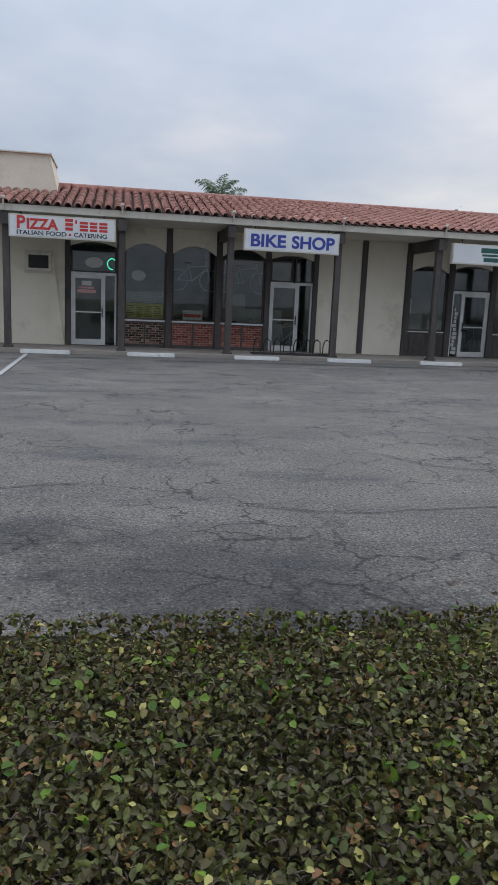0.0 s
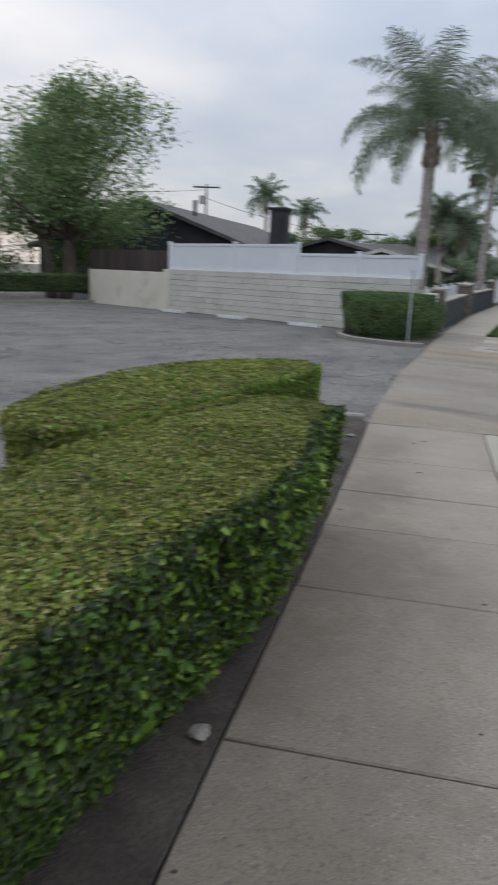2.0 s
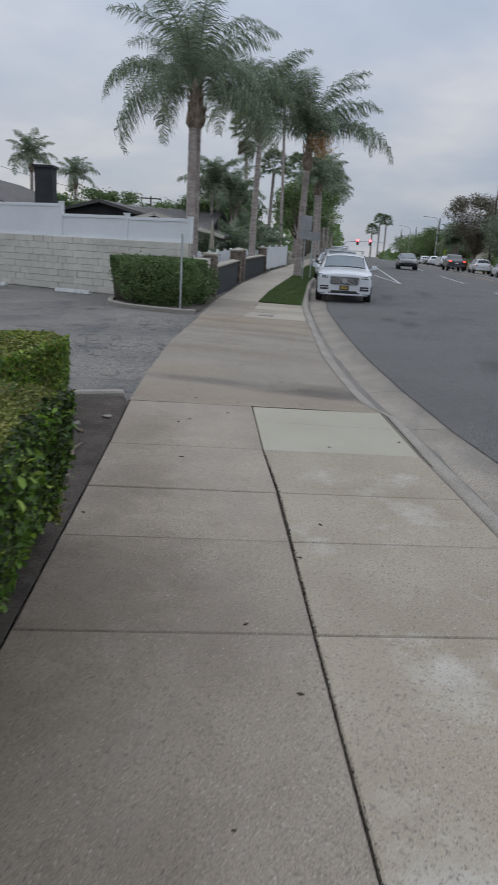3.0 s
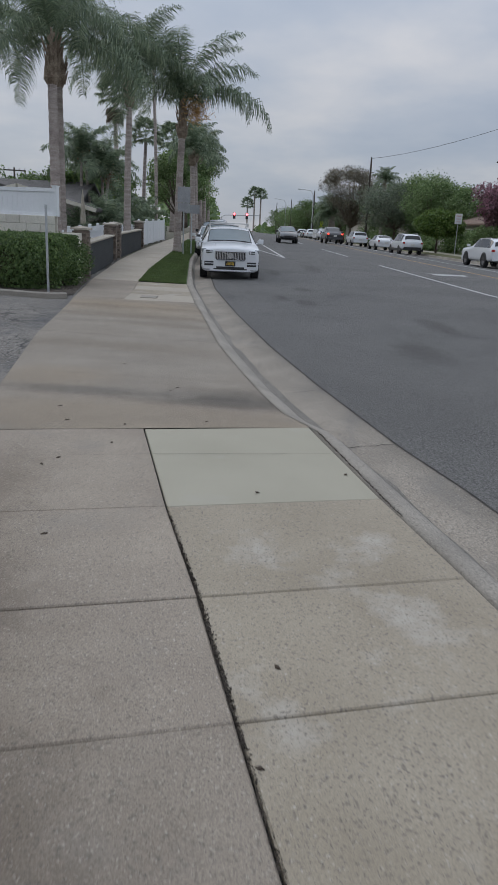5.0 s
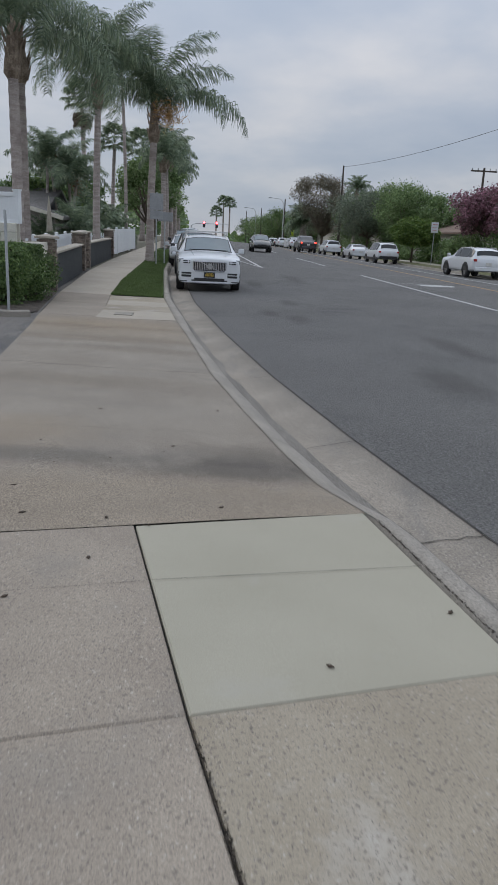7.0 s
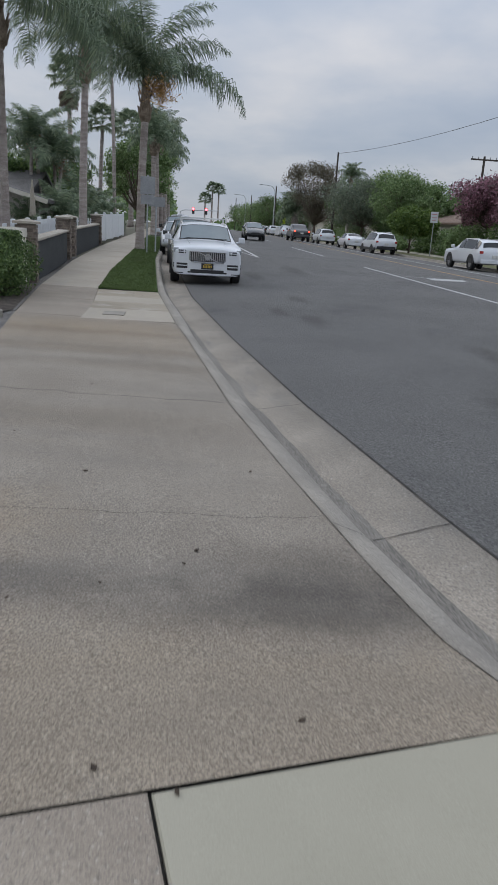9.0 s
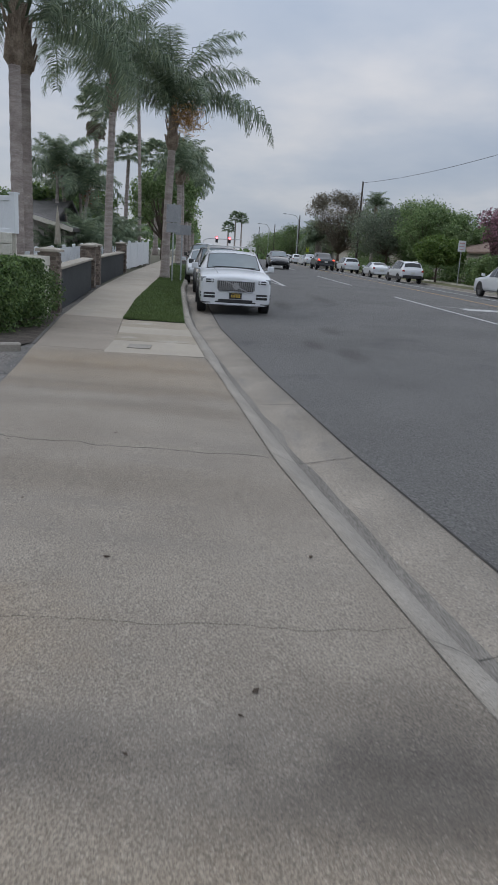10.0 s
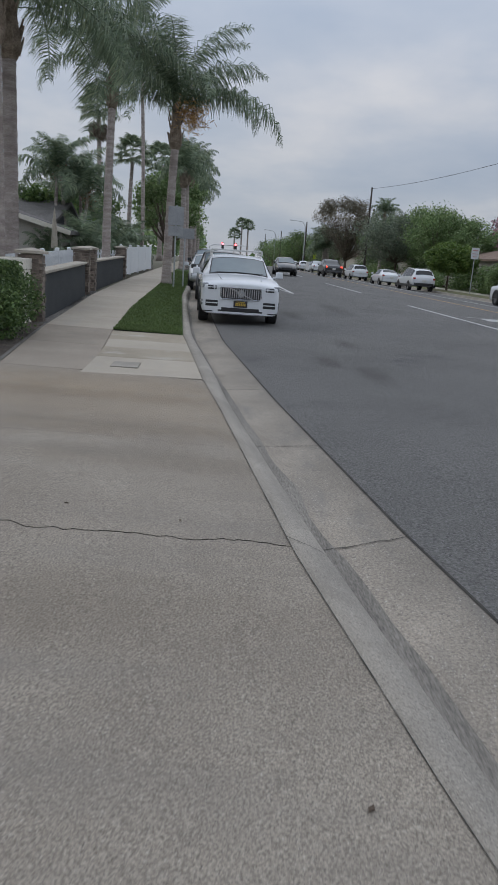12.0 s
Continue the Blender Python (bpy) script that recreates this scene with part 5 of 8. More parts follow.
words("letters", "CATERING", 0.155, SIGN_DARK, s1, pose(-w1 + 1.7, -0.012, 0.075) @ UPR, 0.88, 0.004, 0.003)
bm = bmesh.new()
lathe(bm, [(0.001, 0), (0.035, 0), (0.035, 0.007), (0.001, 0.007)], 14, pose(-w1 + 1.6, -0.007, 0.125, 90, 0, 0))
part("dot", bm, SIGN_RED, s1)
s2, w2, h2 = sign_board("shop_sign", 2.88, 5.68, 3.07, 3.67, "white shop sign with bold blue lettering")
words("letters", "BIKE", 0.47, SIGN_BLUE, s2, pose(-w2 + 0.17, -0.012, 0.13) @ UPR, 1.02, 0.004, 0.015)
words("letters", "SHOP", 0.47, SIGN_BLUE, s2, pose(-w2 + 1.38, -0.012, 0.13) @ UPR, 1.27, 0.004, 0.015)
s3, w3, h3 = sign_board("shop_sign", 9.2, 12.0, 3.02, 3.62, "white shop sign with a dark green emblem")
bm = bmesh.new()
for k, (a, b) in enumerate(((0.36, 0.5), (0.1, 0.22))):
    box(bm, -0.5 + 0.1 * k, 0.5 - 0.1 * k, -0.014, -0.007, a, b)
box(bm, -0.45, 0.45, -0.011, -0.0065, 0.26, 0.32)
part("emblem", bm, SIGN_GREEN, s3)
s4, w4, h4 = sign_board("shop_sign", 15.2, 18.05, 3.0, 3.57, "white shop sign with two rows of blue lettering")
part("letter_bar", boxes(*[(-w4 + 0.2 + i * 0.24, -w4 + 0.2 + i * 0.24 + 0.18, -0.014, -0.007, 0.32, 0.47) for i in range(10)]), SIGN_BLUE, s4)
part("letter_bar", boxes(*[(-w4 + 0.2 + i * 0.24, -w4 + 0.2 + i * 0.24 + 0.2, -0.014, -0.007, 0.1, 0.24) for i in range(10)]), SIGN_BLUE, s4)

# bicycle rack
rack = thing("bicycle_rack", "black tubular steel bicycle rack in front of the shop", "bicycle rack", (3.4, 19.85, 0.1))
for i in range(8):
    bm = bmesh.new()
    x = 0.05 + i * 0.31
    pts = [(x, 0.25, 0.05), (x, 0.2, 0.3), (x + 0.02, 0.1, 0.45), (x + 0.05, -0.02, 0.49), (x + 0.12, -0.1, 0.42), (x + 0.14, -0.12, 0.05)]
    sweep(bm, pts, [0.016] * 6, 8)
    part("loop", bm, TRIM, rack)
part("rail", boxes((-0.05, 2.4, -0.15, -0.1, 0.0, 0.05), (-0.05, 2.4, 0.22, 0.27, 0.0, 0.05), bevel=0.008), TRIM, rack)


# wheel stops
def wheel_stop(at, turn, length=1.3):
    s = thing("wheel_stop", "chipped white-painted concrete wheel stop on the asphalt", "wheel stop", at, turn, "wheel stops")
    bm = bmesh.new()
    prism(bm, [(-0.09, 0), (0.09, 0), (0.06, 0.11), (-0.06, 0.11)], 0, length)
    bmesh.ops.bevel(bm, geom=list(bm.edges), offset=0.014, segments=2, affect="EDGES")
    bmesh.ops.transform(bm, matrix=pose(-length / 2, 0, 0) @ Matrix(((0, 0, 1, 0), (1, 0, 0, 0), (0, 1, 0, 0), (0, 0, 0, 1))), verts=bm.verts)
    for v_ in bm.verts:
        v_.co += 0.006 * noise.noise_vector(v_.co * 9)
    part("body", bm, STOP_WHITE, s)
    bm = bmesh.new()
    for k in (-0.4, 0.4):
        lathe(bm, [(0.0, 0), (0.018, 0), (0.018, 0.012), (0.0, 0.014)], 8, pose(k * length, 0, 0.108))
    part("pin", bm, GALV, s)
    return s


ws = wheel_stop((-2.55, 18.72, 0.005), 0)
for x in (0.3, 3.3, 6.05, 8.92, 11.85, 14.7):
    copy_thing(ws, pose(x, 18.72, 0.005, 0, 0, random.uniform(-2, 2)))
# ---- block wall with vinyl fence ----
P0, WD = Vector((22.3, 5.0)), Vector((0.360, 0.933)).normalized()
WTURN = math.degrees(math.atan2(WD.y, WD.x))
for s_ in (7.6, 4.4, 1.0):
    p = P0 + WD * s_ + Vector((-0.75, 0.25))
    copy_thing(ws, pose(p.x, p.y, 0.005, 0, 0, WTURN + random.uniform(-2, 2)))

blockwall = thing("block_wall", "cream-painted slump block wall beside the car park", "wall", (P0.x, P0.y, 0), WTURN, kind="structure")
part("core", boxes((-2.5, 8.9, -0.14, -0.035, -0.1, 1.6), (8.9, 14.6, -0.16, -0.02, -0.1, 1.46)), BLOCK_JOINT, blockwall)
part("smooth_bay", boxes((8.92, 14.6, -0.02, 0.0, -0.1, 1.48), (8.86, 9.2, -0.18, 0.02, -0.1, 1.6), bevel=0.008), STUCCO, blockwall, "smooth cream wall bay")
block_me = []
for k in range(6):
    bm = boxes((0.003, 0.397, -0.165, 0.0, 0.004, 0.196), bevel=0.012)
    for v_ in bm.verts:
        n_ = noise.noise(Vector((v_.co.x * 7 + k * 3, v_.co.z * 9, k)))
        v_.co.y += (0.014 * n_ + random.uniform(-0.004, 0.006)) * (1 if v_.co.y > -0.08 else -1)
        v_.co.z += 0.006 * noise.noise(Vector((v_.co.x * 5, k * 2.0, 7)))
    me = bpy.data.meshes.new("block")
    bm.to_mesh(me)
    bm.free()
    me.materials.append(BLOCK)
    block_me.append(me)
for r in range(8):
    lo = -2.5
    x = lo - (0.2 if r % 2 else 0)
    while x < 8.72:
        a = max(x, lo)
        share("block", random.choice(block_me), blockwall, pose(a, random.uniform(-0.012, 0.006), 0.012 + r * 0.2, 0, 0, random.uniform(-0.5, 0.5)) @ Matrix.Diagonal(((min(x + 0.4, 8.86) - a) / 0.4, 1, 1, 1)))
        x += 0.4

return_wall = thing("block_wall", "low cream block wall running to the stone pillar", "wall", (21.5, 2.86, 0), -5, kind="structure")
part("core", boxes((0.0, 1.95, -0.13, -0.035, -0.1, 1.22)), BLOCK_JOINT, return_wall)
for r in range(6):
    for k in range(5):
        share("block", block_me[(r * 5 + k) % 6], return_wall, pose(k * 0.39 - (0.0 if r % 2 else 0.1), 0, 0.012 + r * 0.2) @ pose(0, -0.165, 0))
vinyl = thing("vinyl_fence", "white vinyl privacy fence panels standing on the block wall", "fence", (P0.x, P0.y, 1.6), WTURN)
for x0, x1, h in ((-2.5, -0.3, 0.66), (-0.3, 2.2, 0.68), (2.2, 5.22, 0.97), (5.22, 8.9, 0.98)):
    for i in range(14):
        part("board", boxes((x0 + 0.06 + i * (x1 - x0 - 0.12) / 14, x0 + 0.057 + (i + 1) * (x1 - x0 - 0.12) / 14, -0.12, -0.085, 0.06, h - 0.06)), VINYL, vinyl)
    part("rail", boxes((x0 + 0.06, x1 - 0.06, -0.14, -0.065, h - 0.09, h), (x0 + 0.06, x1 - 0.06, -0.14, -0.065, 0.0, 0.08), bevel=0.006), VINYL, vinyl)
for x, h in ((-2.5, 0.72), (-0.3, 0.76), (2.2, 1.04), (5.22, 1.05), (8.9, 1.06)):
    bm = boxes((x - 0.06, x + 0.06, -0.16, -0.04, 0.0, h), bevel=0.006)
    box(bm, x - 0.075, x + 0.075, -0.175, -0.025, h - 0.03, h)
    part("post", bm, VINYL, vinyl)

woodfence = thing("board_fence", "dark weathered board fence behind the wall", "fence", (P0.x + 0.25, P0.y - 0.1, 0), WTURN)
for i in range(44):
    part("board", boxes((9.3 + i * 0.145, 9.435 + i * 0.145, -0.5, -0.475, 0, 2.35 + random.uniform(-0.03, 0.03))), REDWOOD, woodfence)

# planter kerb and beds
KERB_LINE = [(-14, -1.2), (-5, 0.35), (-1, 0.62), (2.4, 0.75), (3.0, 1.3), (4.0, 1.95), (6.0, 2.15), (6.9, 1.7), (7.35, 1.0), (7.72, 0.30)]


def kerb_bar(name, pts, label, w=0.13, h=0.12, zf=lot_z):
    fine = []
    for (x0, y0), (x1, y1) in zip(pts, pts[1:]):
        for t in np.linspace(0, 1, 6, endpoint=False):
            fine.append((x0 + (x1 - x0) * t, y0 + (y1 - y0) * t))
    fine.append(pts[-1])
    for _ in range(3):
        fine = [fine[0]] + [((a[0] + 2 * b[0] + c[0]) / 4, (a[1] + 2 * b[1] + c[1]) / 4) for a, b, c in zip(fine, fine[1:], fine[2:])] + [fine[-1]]
    v, f = [], []
    for i, (x, y) in enumerate(fine):
        a, b = fine[max(i - 1, 0)], fine[min(i + 1, len(fine) - 1)]
        t = Vector((b[0] - a[0], b[1] - a[1])).normalized()
        n_ = Vector((-t.y, t.x))
        z = zf(x, y)
        for k, zz in ((w / 2, -0.06), (w / 2, h - 0.02), (w / 2 - 0.02, h), (-w / 2 + 0.02, h), (-w / 2, h - 0.02), (-w / 2, -0.06)):
            v.append((x + n_.x * k, y + n_.y * k, z + zz))
    for i in range(len(fine) - 1):
        for j in range(5):
            a = i * 6 + j
            f.append((a, a + 1, a + 7, a + 6))
    f += [(5, 4, 3, 2, 1, 0), tuple(len(v) - 6 + i for i in range(6))]
    return setting(name, (v, f), KERB, label, "kerb")


kerb_bar("planter_kerb", KERB_LINE, "pale concrete kerb round the hedge bed")
bv, bf = [], []
NB = 60
xs_b = np.linspace(-14, 7.66, NB)
kl = line_of(KERB_LINE)
for x in xs_b:
    for t in np.linspace(0, 1, 9):
        y = WALK_L(x) + 0.002 + (max(kl(x) - 0.06, WALK_L(x) + 0.05) - WALK_L(x)) * t
        bv.append((x, y, walk_z(x, WALK_L(x)) + 0.01 + 0.05 * math.sin(math.pi * t) + 0.02 * abs(noise.noise(Vector((x * 4, y * 4, 0)))) - (0.006 if t == 0 else 0)))
for i in range(NB - 1):
    for j in range(8):
        a = i * 9 + j
        bf.append((a, a + 9, a + 10, a + 1))
setting("soil_bed", (bv, bf), SOIL, "dark dry soil bed under the hedge", "soil", True)

kerb_bar("island_kerb", [(21.9, 4.1), (20.4, 4.5), (18.9, 4.1), (18.1, 3.5), (17.65, 2.7), (17.35, 1.9), (17.5, 1.6)], "pale concrete kerb round the shrub island", 0.15, 0.11)
prv = [(21.9, 4.0), (20.4, 4.4), (19.0, 4.0), (18.2, 3.4), (17.75, 2.6), (17.5, 1.75), (18.3, 1.62), (21, 1.9), (23.2, 2.1), (23.2, 3.6)]
setting("island_soil", ([(x, y, 0.07 if WALK_L(x) + 0.2 < y else 0.035) for x, y in prv], [tuple(range(len(prv)))]), SOIL, "bare soil of the shrub island", "soil")


# ---- hedges ----
def hedge(name, label, x0, x1, front, back, height, count, leaf, seed, front_lean=0.2, bare=None, reach=0.86, worn=None, fresh=0.25, mats=(HEDGE_LEAF, HEDGE_FRESH), taper=0.14):
    """A clipped hedge between two lines y over x, its skin thick with small leaves."""
    rng = np.random.RandomState(seed)
    h = thing(name, label, "hedge")
    nx = max(12, int((x1 - x0) / 0.12))
    prof_n = 15

    def skin(x, s):
        """Point and outward normal on the cross-section, s from 0 at the front foot over the top to 1 at the back foot."""
        f, b = front(x), back(x)
        wdt = max(b - f, 0.3)
        e = min(1, (x - x0) / taper + 0.18, (x1 - x) / taper + 0.18)
        cx, hw = (f + b) / 2, wdt / 2 * math.sqrt(max(e, 0.03))
        tot = height * 2 + wdt
        d = s * tot
        if d < height:
            z = d
            y, ny, nz = -hw + front_lean * (1 - (z / height)) ** 2.5, -1, 0.15
        elif d < height + wdt:
            k = (d - height) / wdt * 2 - 1
            y, z, ny, nz = k * hw, height - 0.07 * k ** 4, k ** 5, 1
        else:
            z = height - (d - height - wdt)
            y, ny, nz = hw - 0.1 * (1 - z / height), 1, 0.15
        und = 0.03 * noise.noise(Vector((x * 1.7, y * 2.5, seed))) + 0.018 * noise.noise(Vector((x * 6, y * 6 + z * 5, seed)))
        g = walk_z(x, cx) + 0.02
        return x, cx + y + und * ny, g + z * (0.97 if e >= 1 else (0.9 + 0.07 * e if taper < 0.3 else 0.5 + 0.47 * math.sqrt(e))) + und * nz, ny, nz

    v, f = [], []
    xs_h = [x0 + (x1 - x0) * i / nx for i in range(nx + 1)]
    for x in xs_h:
        cx = (front(x) + back(x)) / 2
        for j in range(prof_n + 1):
            px, py, pz, ny, nz = skin(x, j / prof_n)
            v.append((px + (0.05 if x == x0 else -0.05 if x == x1 else 0), py - (0.04 if ny < 0.3 else 0.012) * ny, max(pz - (0.04 if ny < 0.3 else 0.022) * nz, walk_z(x, py) + 0.0)))
    k = prof_n + 1
    for i in range(nx):
        for j in range(prof_n):
            f.append((i * k + j, i * k + j + 1, (i + 1) * k + j + 1, (i + 1) * k + j))
    f += [tuple(range(k)), tuple(nx * k + i for i in range(k))[::-1]]
    part("inner_body", (v, f), HEDGE_CORE, h, "inner body coloured as the shade among the twigs")
    pos, nrm = [], []
    for _ in range(count):
        x = rng.uniform(x0, x1)
        s = rng.uniform(0.02, reach)
        px, py, pz, ny, nz = skin(x, s)
        if bare and bare(px, py, rng):
            continue
        dpt = rng.exponential(0.022) - 0.012
        nx_ = -1 if x - x0 < 0.05 else (1 if x1 - x < 0.05 else 0)
        pos.append((px + rng.normal(0, 0.012) - nx_ * 0.0, py - dpt * ny, pz - dpt * nz))
        nrm.append((nx_ * 0.8, ny * 0.8, nz * 0.9 + 0.25))
    # the two ends
    for _ in range(int(count * 0.035)):
        for xe, sg in ((x0, -1), (x1, 1)):
            f_, b_ = front(xe), back(xe)
            y = rng.uniform(f_ + 0.05, b_ - 0.05)
            z = rng.uniform(0.08, height)
            pos.append((xe + sg * (rng.exponential(0.03) - 0.02) - sg * 0.16 * ((y - (f_ + b_) / 2) / ((b_ - f_) / 2)) ** 2, y, walk_z(xe, y) + 0.02 + z * 0.96))
            nrm.append((sg, 0, 0.3))
    pos, nrm = np.array(pos), np.array(nrm)
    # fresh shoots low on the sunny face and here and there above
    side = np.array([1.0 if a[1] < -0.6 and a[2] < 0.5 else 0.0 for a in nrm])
    pick = rng.uniform(0, 1, len(pos)) < np.where(side > 0, fresh * 1.5, fresh * 0.16)
    rest = ~pick
    if worn is not None:
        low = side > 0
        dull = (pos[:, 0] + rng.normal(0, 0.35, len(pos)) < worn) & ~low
        cloud_part("side_leaves", *leaf_cloud(pos[rest & low], nrm[rest & low], leaf * 1.9, 0.55, 0.85, 0.35, rng, True), HEDGE_SIDE_SHADED, h, "dark green leaves of the clipped face")
        cloud_part("worn_leaves", *leaf_cloud(pos[rest & dull], nrm[rest & dull], leaf, 0.6, 1.1, 0.5, rng, True), HEDGE_DULL, h, "small dull brown-green clipped leaves")
        stub = rest & dull & (rng.uniform(0, 1, len(pos)) < 0.3)
        cloud_part("cut_stubs", *leaf_cloud(pos[stub] + rng.normal(0, 0.006, (int(stub.sum()), 3)), nrm[stub], leaf * 1.15, 0.16, 0.8, 0.3, rng), DRY_LEAF, h, "clipped brown twig ends")
        out = rest & low & (rng.uniform(0, 1, len(pos)) < np.where(pos[:, 0] > 1.6, 0.03, 0.01))
        far = np.minimum(rng.exponential(0.02, int(out.sum())), 0.05)[:, None]
        cloud_part("large_leaves", *leaf_cloud(pos[out] + np.array([[0, -1.0, 0.1]]) * far, nrm[out] * 0.6 + np.array([[0.2, 0, 0.5]]), leaf * 2.7, 0.5, 0.6, 0.3, rng, True), HEDGE_FRESH, h, "large bright green leaves pushing out of the face")
        rest = rest & ~low & ~dull
    cloud_part("leaves", *leaf_cloud(pos[rest], nrm[rest], leaf, 0.62, 0.85, 0.3, rng, leaf < 0.03), mats[0], h)
    cloud_part("fresh_leaves", *leaf_cloud(pos[pick] + nrm[pick] * 0.008, nrm[pick], leaf * 1.35, 0.6, 0.7, 0.3, rng, leaf < 0.03), mats[1], h, "bright green fresh leaves")
    # upright shoots along the top
    sp, sn = [], []
    for _ in range(int((x1 - x0) * 7)):
        px, py, pz, ny, nz = skin(rng.uniform(x0, x1), rng.uniform(0.36, 0.72))
        hgt = rng.uniform(0.02, 0.075)
        for q in range(5):
            sp.append((px + rng.normal(0, 0.012), py + rng.normal(0, 0.012), pz + hgt * q / 4))
            sn.append((0, 0, 0.2))
    cloud_part("shoots", *leaf_cloud(np.array(sp), np.array(sn), leaf * 1.25, 0.5, 1.0, 0.3, rng, True), mats[1], h, "young upright shoots")
    return h


front1 = lambda x: WALK_L(x) - 0.11 + 0.05 * math.sin(x * 2.1) + 0.22 * max(0.0, min(1.0, (2.9 - x) / 1.2, (x - 0.1) / 0.8))
back1 = line_of([(-6, -0.5), (-0.83, -0.16), (0.4, -0.19), (0.93, -0.02), (2.18, 0.22), (3.4, 0.26), (4.4, 0.2)])


def bare_patch(x, y, rng):
    d = ((x - 0.41 + 0.05 * noise.noise(Vector((x * 9, y * 9, 0)))) / 0.11) ** 2 + ((y + 0.62) / 0.36) ** 2
    return d < 1.2 and rng.uniform() < 0.8


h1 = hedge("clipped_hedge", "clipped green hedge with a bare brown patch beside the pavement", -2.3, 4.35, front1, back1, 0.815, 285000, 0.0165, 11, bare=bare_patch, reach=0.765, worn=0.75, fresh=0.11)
rng = np.random.RandomState(3)
pp = np.stack([rng.normal(0.41, 0.06, 2600), rng.normal(-0.60, 0.2, 2600), np.full(2600, 0.0)], 1)
pp[:, 2] = [walk_z(x, y) + 0.765 - abs(rng.normal(0, 0.03)) for x, y in pp[:, :2]]
cloud_part("dry_leaves", *leaf_cloud(pp, np.tile([0, 0, 0.5], (2600, 1)), 0.022, 0.4, 1.0, 0.3, rng), DRY_LEAF, h1, "dead brown leaves and twigs")
bm = bmesh.new()
for _ in range(110):
    x, y = rng.normal(0.41, 0.06), rng.normal(-0.60, 0.2)
    a = rng.uniform(0, 6.28)
    z = walk_z(x, y) + 0.74
    tube(bm, (x, y, z - 0.05), (x + 0.1 * math.cos(a), y + 0.1 * math.sin(a), z + rng.uniform(-0.01, 0.03)), 0.004, 0.002, 5, False)
part("twigs", bm, TWIG, h1, "bare brown twigs", "stuff")
front2 = line_of([(3.1, 0.62), (4.5, 0.55), (6.6, 0.5), (7.15, 0.62)])
back2 = line_of([(3.1, 1.25), (4.2, 1.68), (5.2, 1.8), (6.2, 1.75), (6.8, 1.4), (7.15, 1.1)])
hedge("clipped_hedge", "clipped green hedge behind the front hedge", 3.15, 7.1, front2, back2, 0.70, 80000, 0.0235, 23, 0.05)
front3 = line_of([(19.0, 2.6), (20.2, 2.15), (22.9, 2.1)])
back3 = line_of([(19.0, 3.9), (20.2, 4.5), (21.05, 4.1), (21.45, 2.68), (22.9, 2.62)])
shrub = hedge("shrub_block", "dense dark green clipped shrub on the kerbed island", 19.0, 21.95, front3, back3, 1.14, 26000, 0.055, 31, 0.05, fresh=0.1, mats=(DARK_LEAF, DARK_LEAF), taper=0.8)
rs_ = np.random.RandomState(44)
for cx_s, cy_s, cz_s, r_s in ((18.95, 2.9, 0.62, 0.62), (19.2, 2.55, 0.42, 0.55), (18.9, 3.4, 0.7, 0.58), (19.4, 2.3, 0.8, 0.42), (21.2, 2.2, 0.6, 0.5), (21.75, 2.35, 0.55, 0.42), (20.3, 2.25, 0.45, 0.5)):
    d_s = rs_.normal(size=(1900, 3))
    d_s /= np.linalg.norm(d_s, axis=1)[:, None]
    q_s = np.array([cx_s, cy_s, cz_s]) + d_s * (r_s * rs_.uniform(0.6, 1.0, 1900) ** 0.4 * (1 + 0.1 * rs_.normal(size=1900)))[:, None]
    q_s[:, 2] = np.maximum(q_s[:, 2], 0.08)
    cloud_part("side_clump", *leaf_cloud(q_s, d_s * 0.7 + np.array([[0, 0, 0.3]]), 0.058, 0.55, 0.8, 0.3, rs_), DARK_LEAF, shrub, "bulging leafy clump")
hl = Vector((29.2, 18.6)) - Vector((19.9, 21.6))
fr4 = line_of([(19.6, 21.3), (24, 19.9), (29.0, 18.3)])
bk4 = line_of([(19.6, 22.4), (24, 21.0), (29.0, 19.4)])
hedge("low_hedge", "low dark green hedge at the end of the car park", 19.6, 28.8, fr4, bk4, 0.75, 16000, 0.07, 41, 0.05, fresh=0.15, mats=(DARK_LEAF, DARK_LEAF))
kerb_bar("planter_kerb", [(19.2, 20.9), (22, 20.1), (26, 18.8), (28.4, 17.9)], "pale concrete kerb of the planter", 0.15, 0.12)

# litter and small finds in the soil
def debris(kind, label, at, build, material, turn=0.0):
    t = thing(kind, label, kind.replace("_", " "), at, turn)
    part("body", build, material, t)


for i, (x, y) in enumerate(((1.98, -0.74), (6.55, 0.35), (6.9, 0.2), (2.4, -0.55), (3.3, -0.42))):
    bm = bmesh.new()
    bmesh.ops.create_icosphere(bm, subdivisions=2, radius=0.035)
    for v_ in bm.verts:
        v_.co = Vector((v_.co.x * 1.3, v_.co.y, v_.co.z * 0.6)) + 0.012 * noise.noise_vector(v_.co * 25 + Vector((i, 0, 0)))
    debris("stone", "small pale stone lying on the soil", (x, y, walk_z(x, y) + 0.035), bm, KERB, i * 40)
for i, (x, y, a, l) in enumerate(((5.6, 0.02, 15, 0.35), (5.9, 0.12, 120, 0.22), (6.3, 0.2, 60, 0.25), (5.2, -0.1, 170, 0.25), (3.0, -0.55, 30, 0.2))):
    bm = bmesh.new()
    sweep(bm, [(0, 0, 0.012), (l * 0.4, 0.02, 0.03), (l, -0.03, 0.02)], [0.014, 0.012, 0.006], 8)
    debris("stick", "dry pale stick lying on the soil", (x, y, walk_z(x, y) + 0.03), bm, BOOT, a)
lv_rng = np.random.RandomState(8)
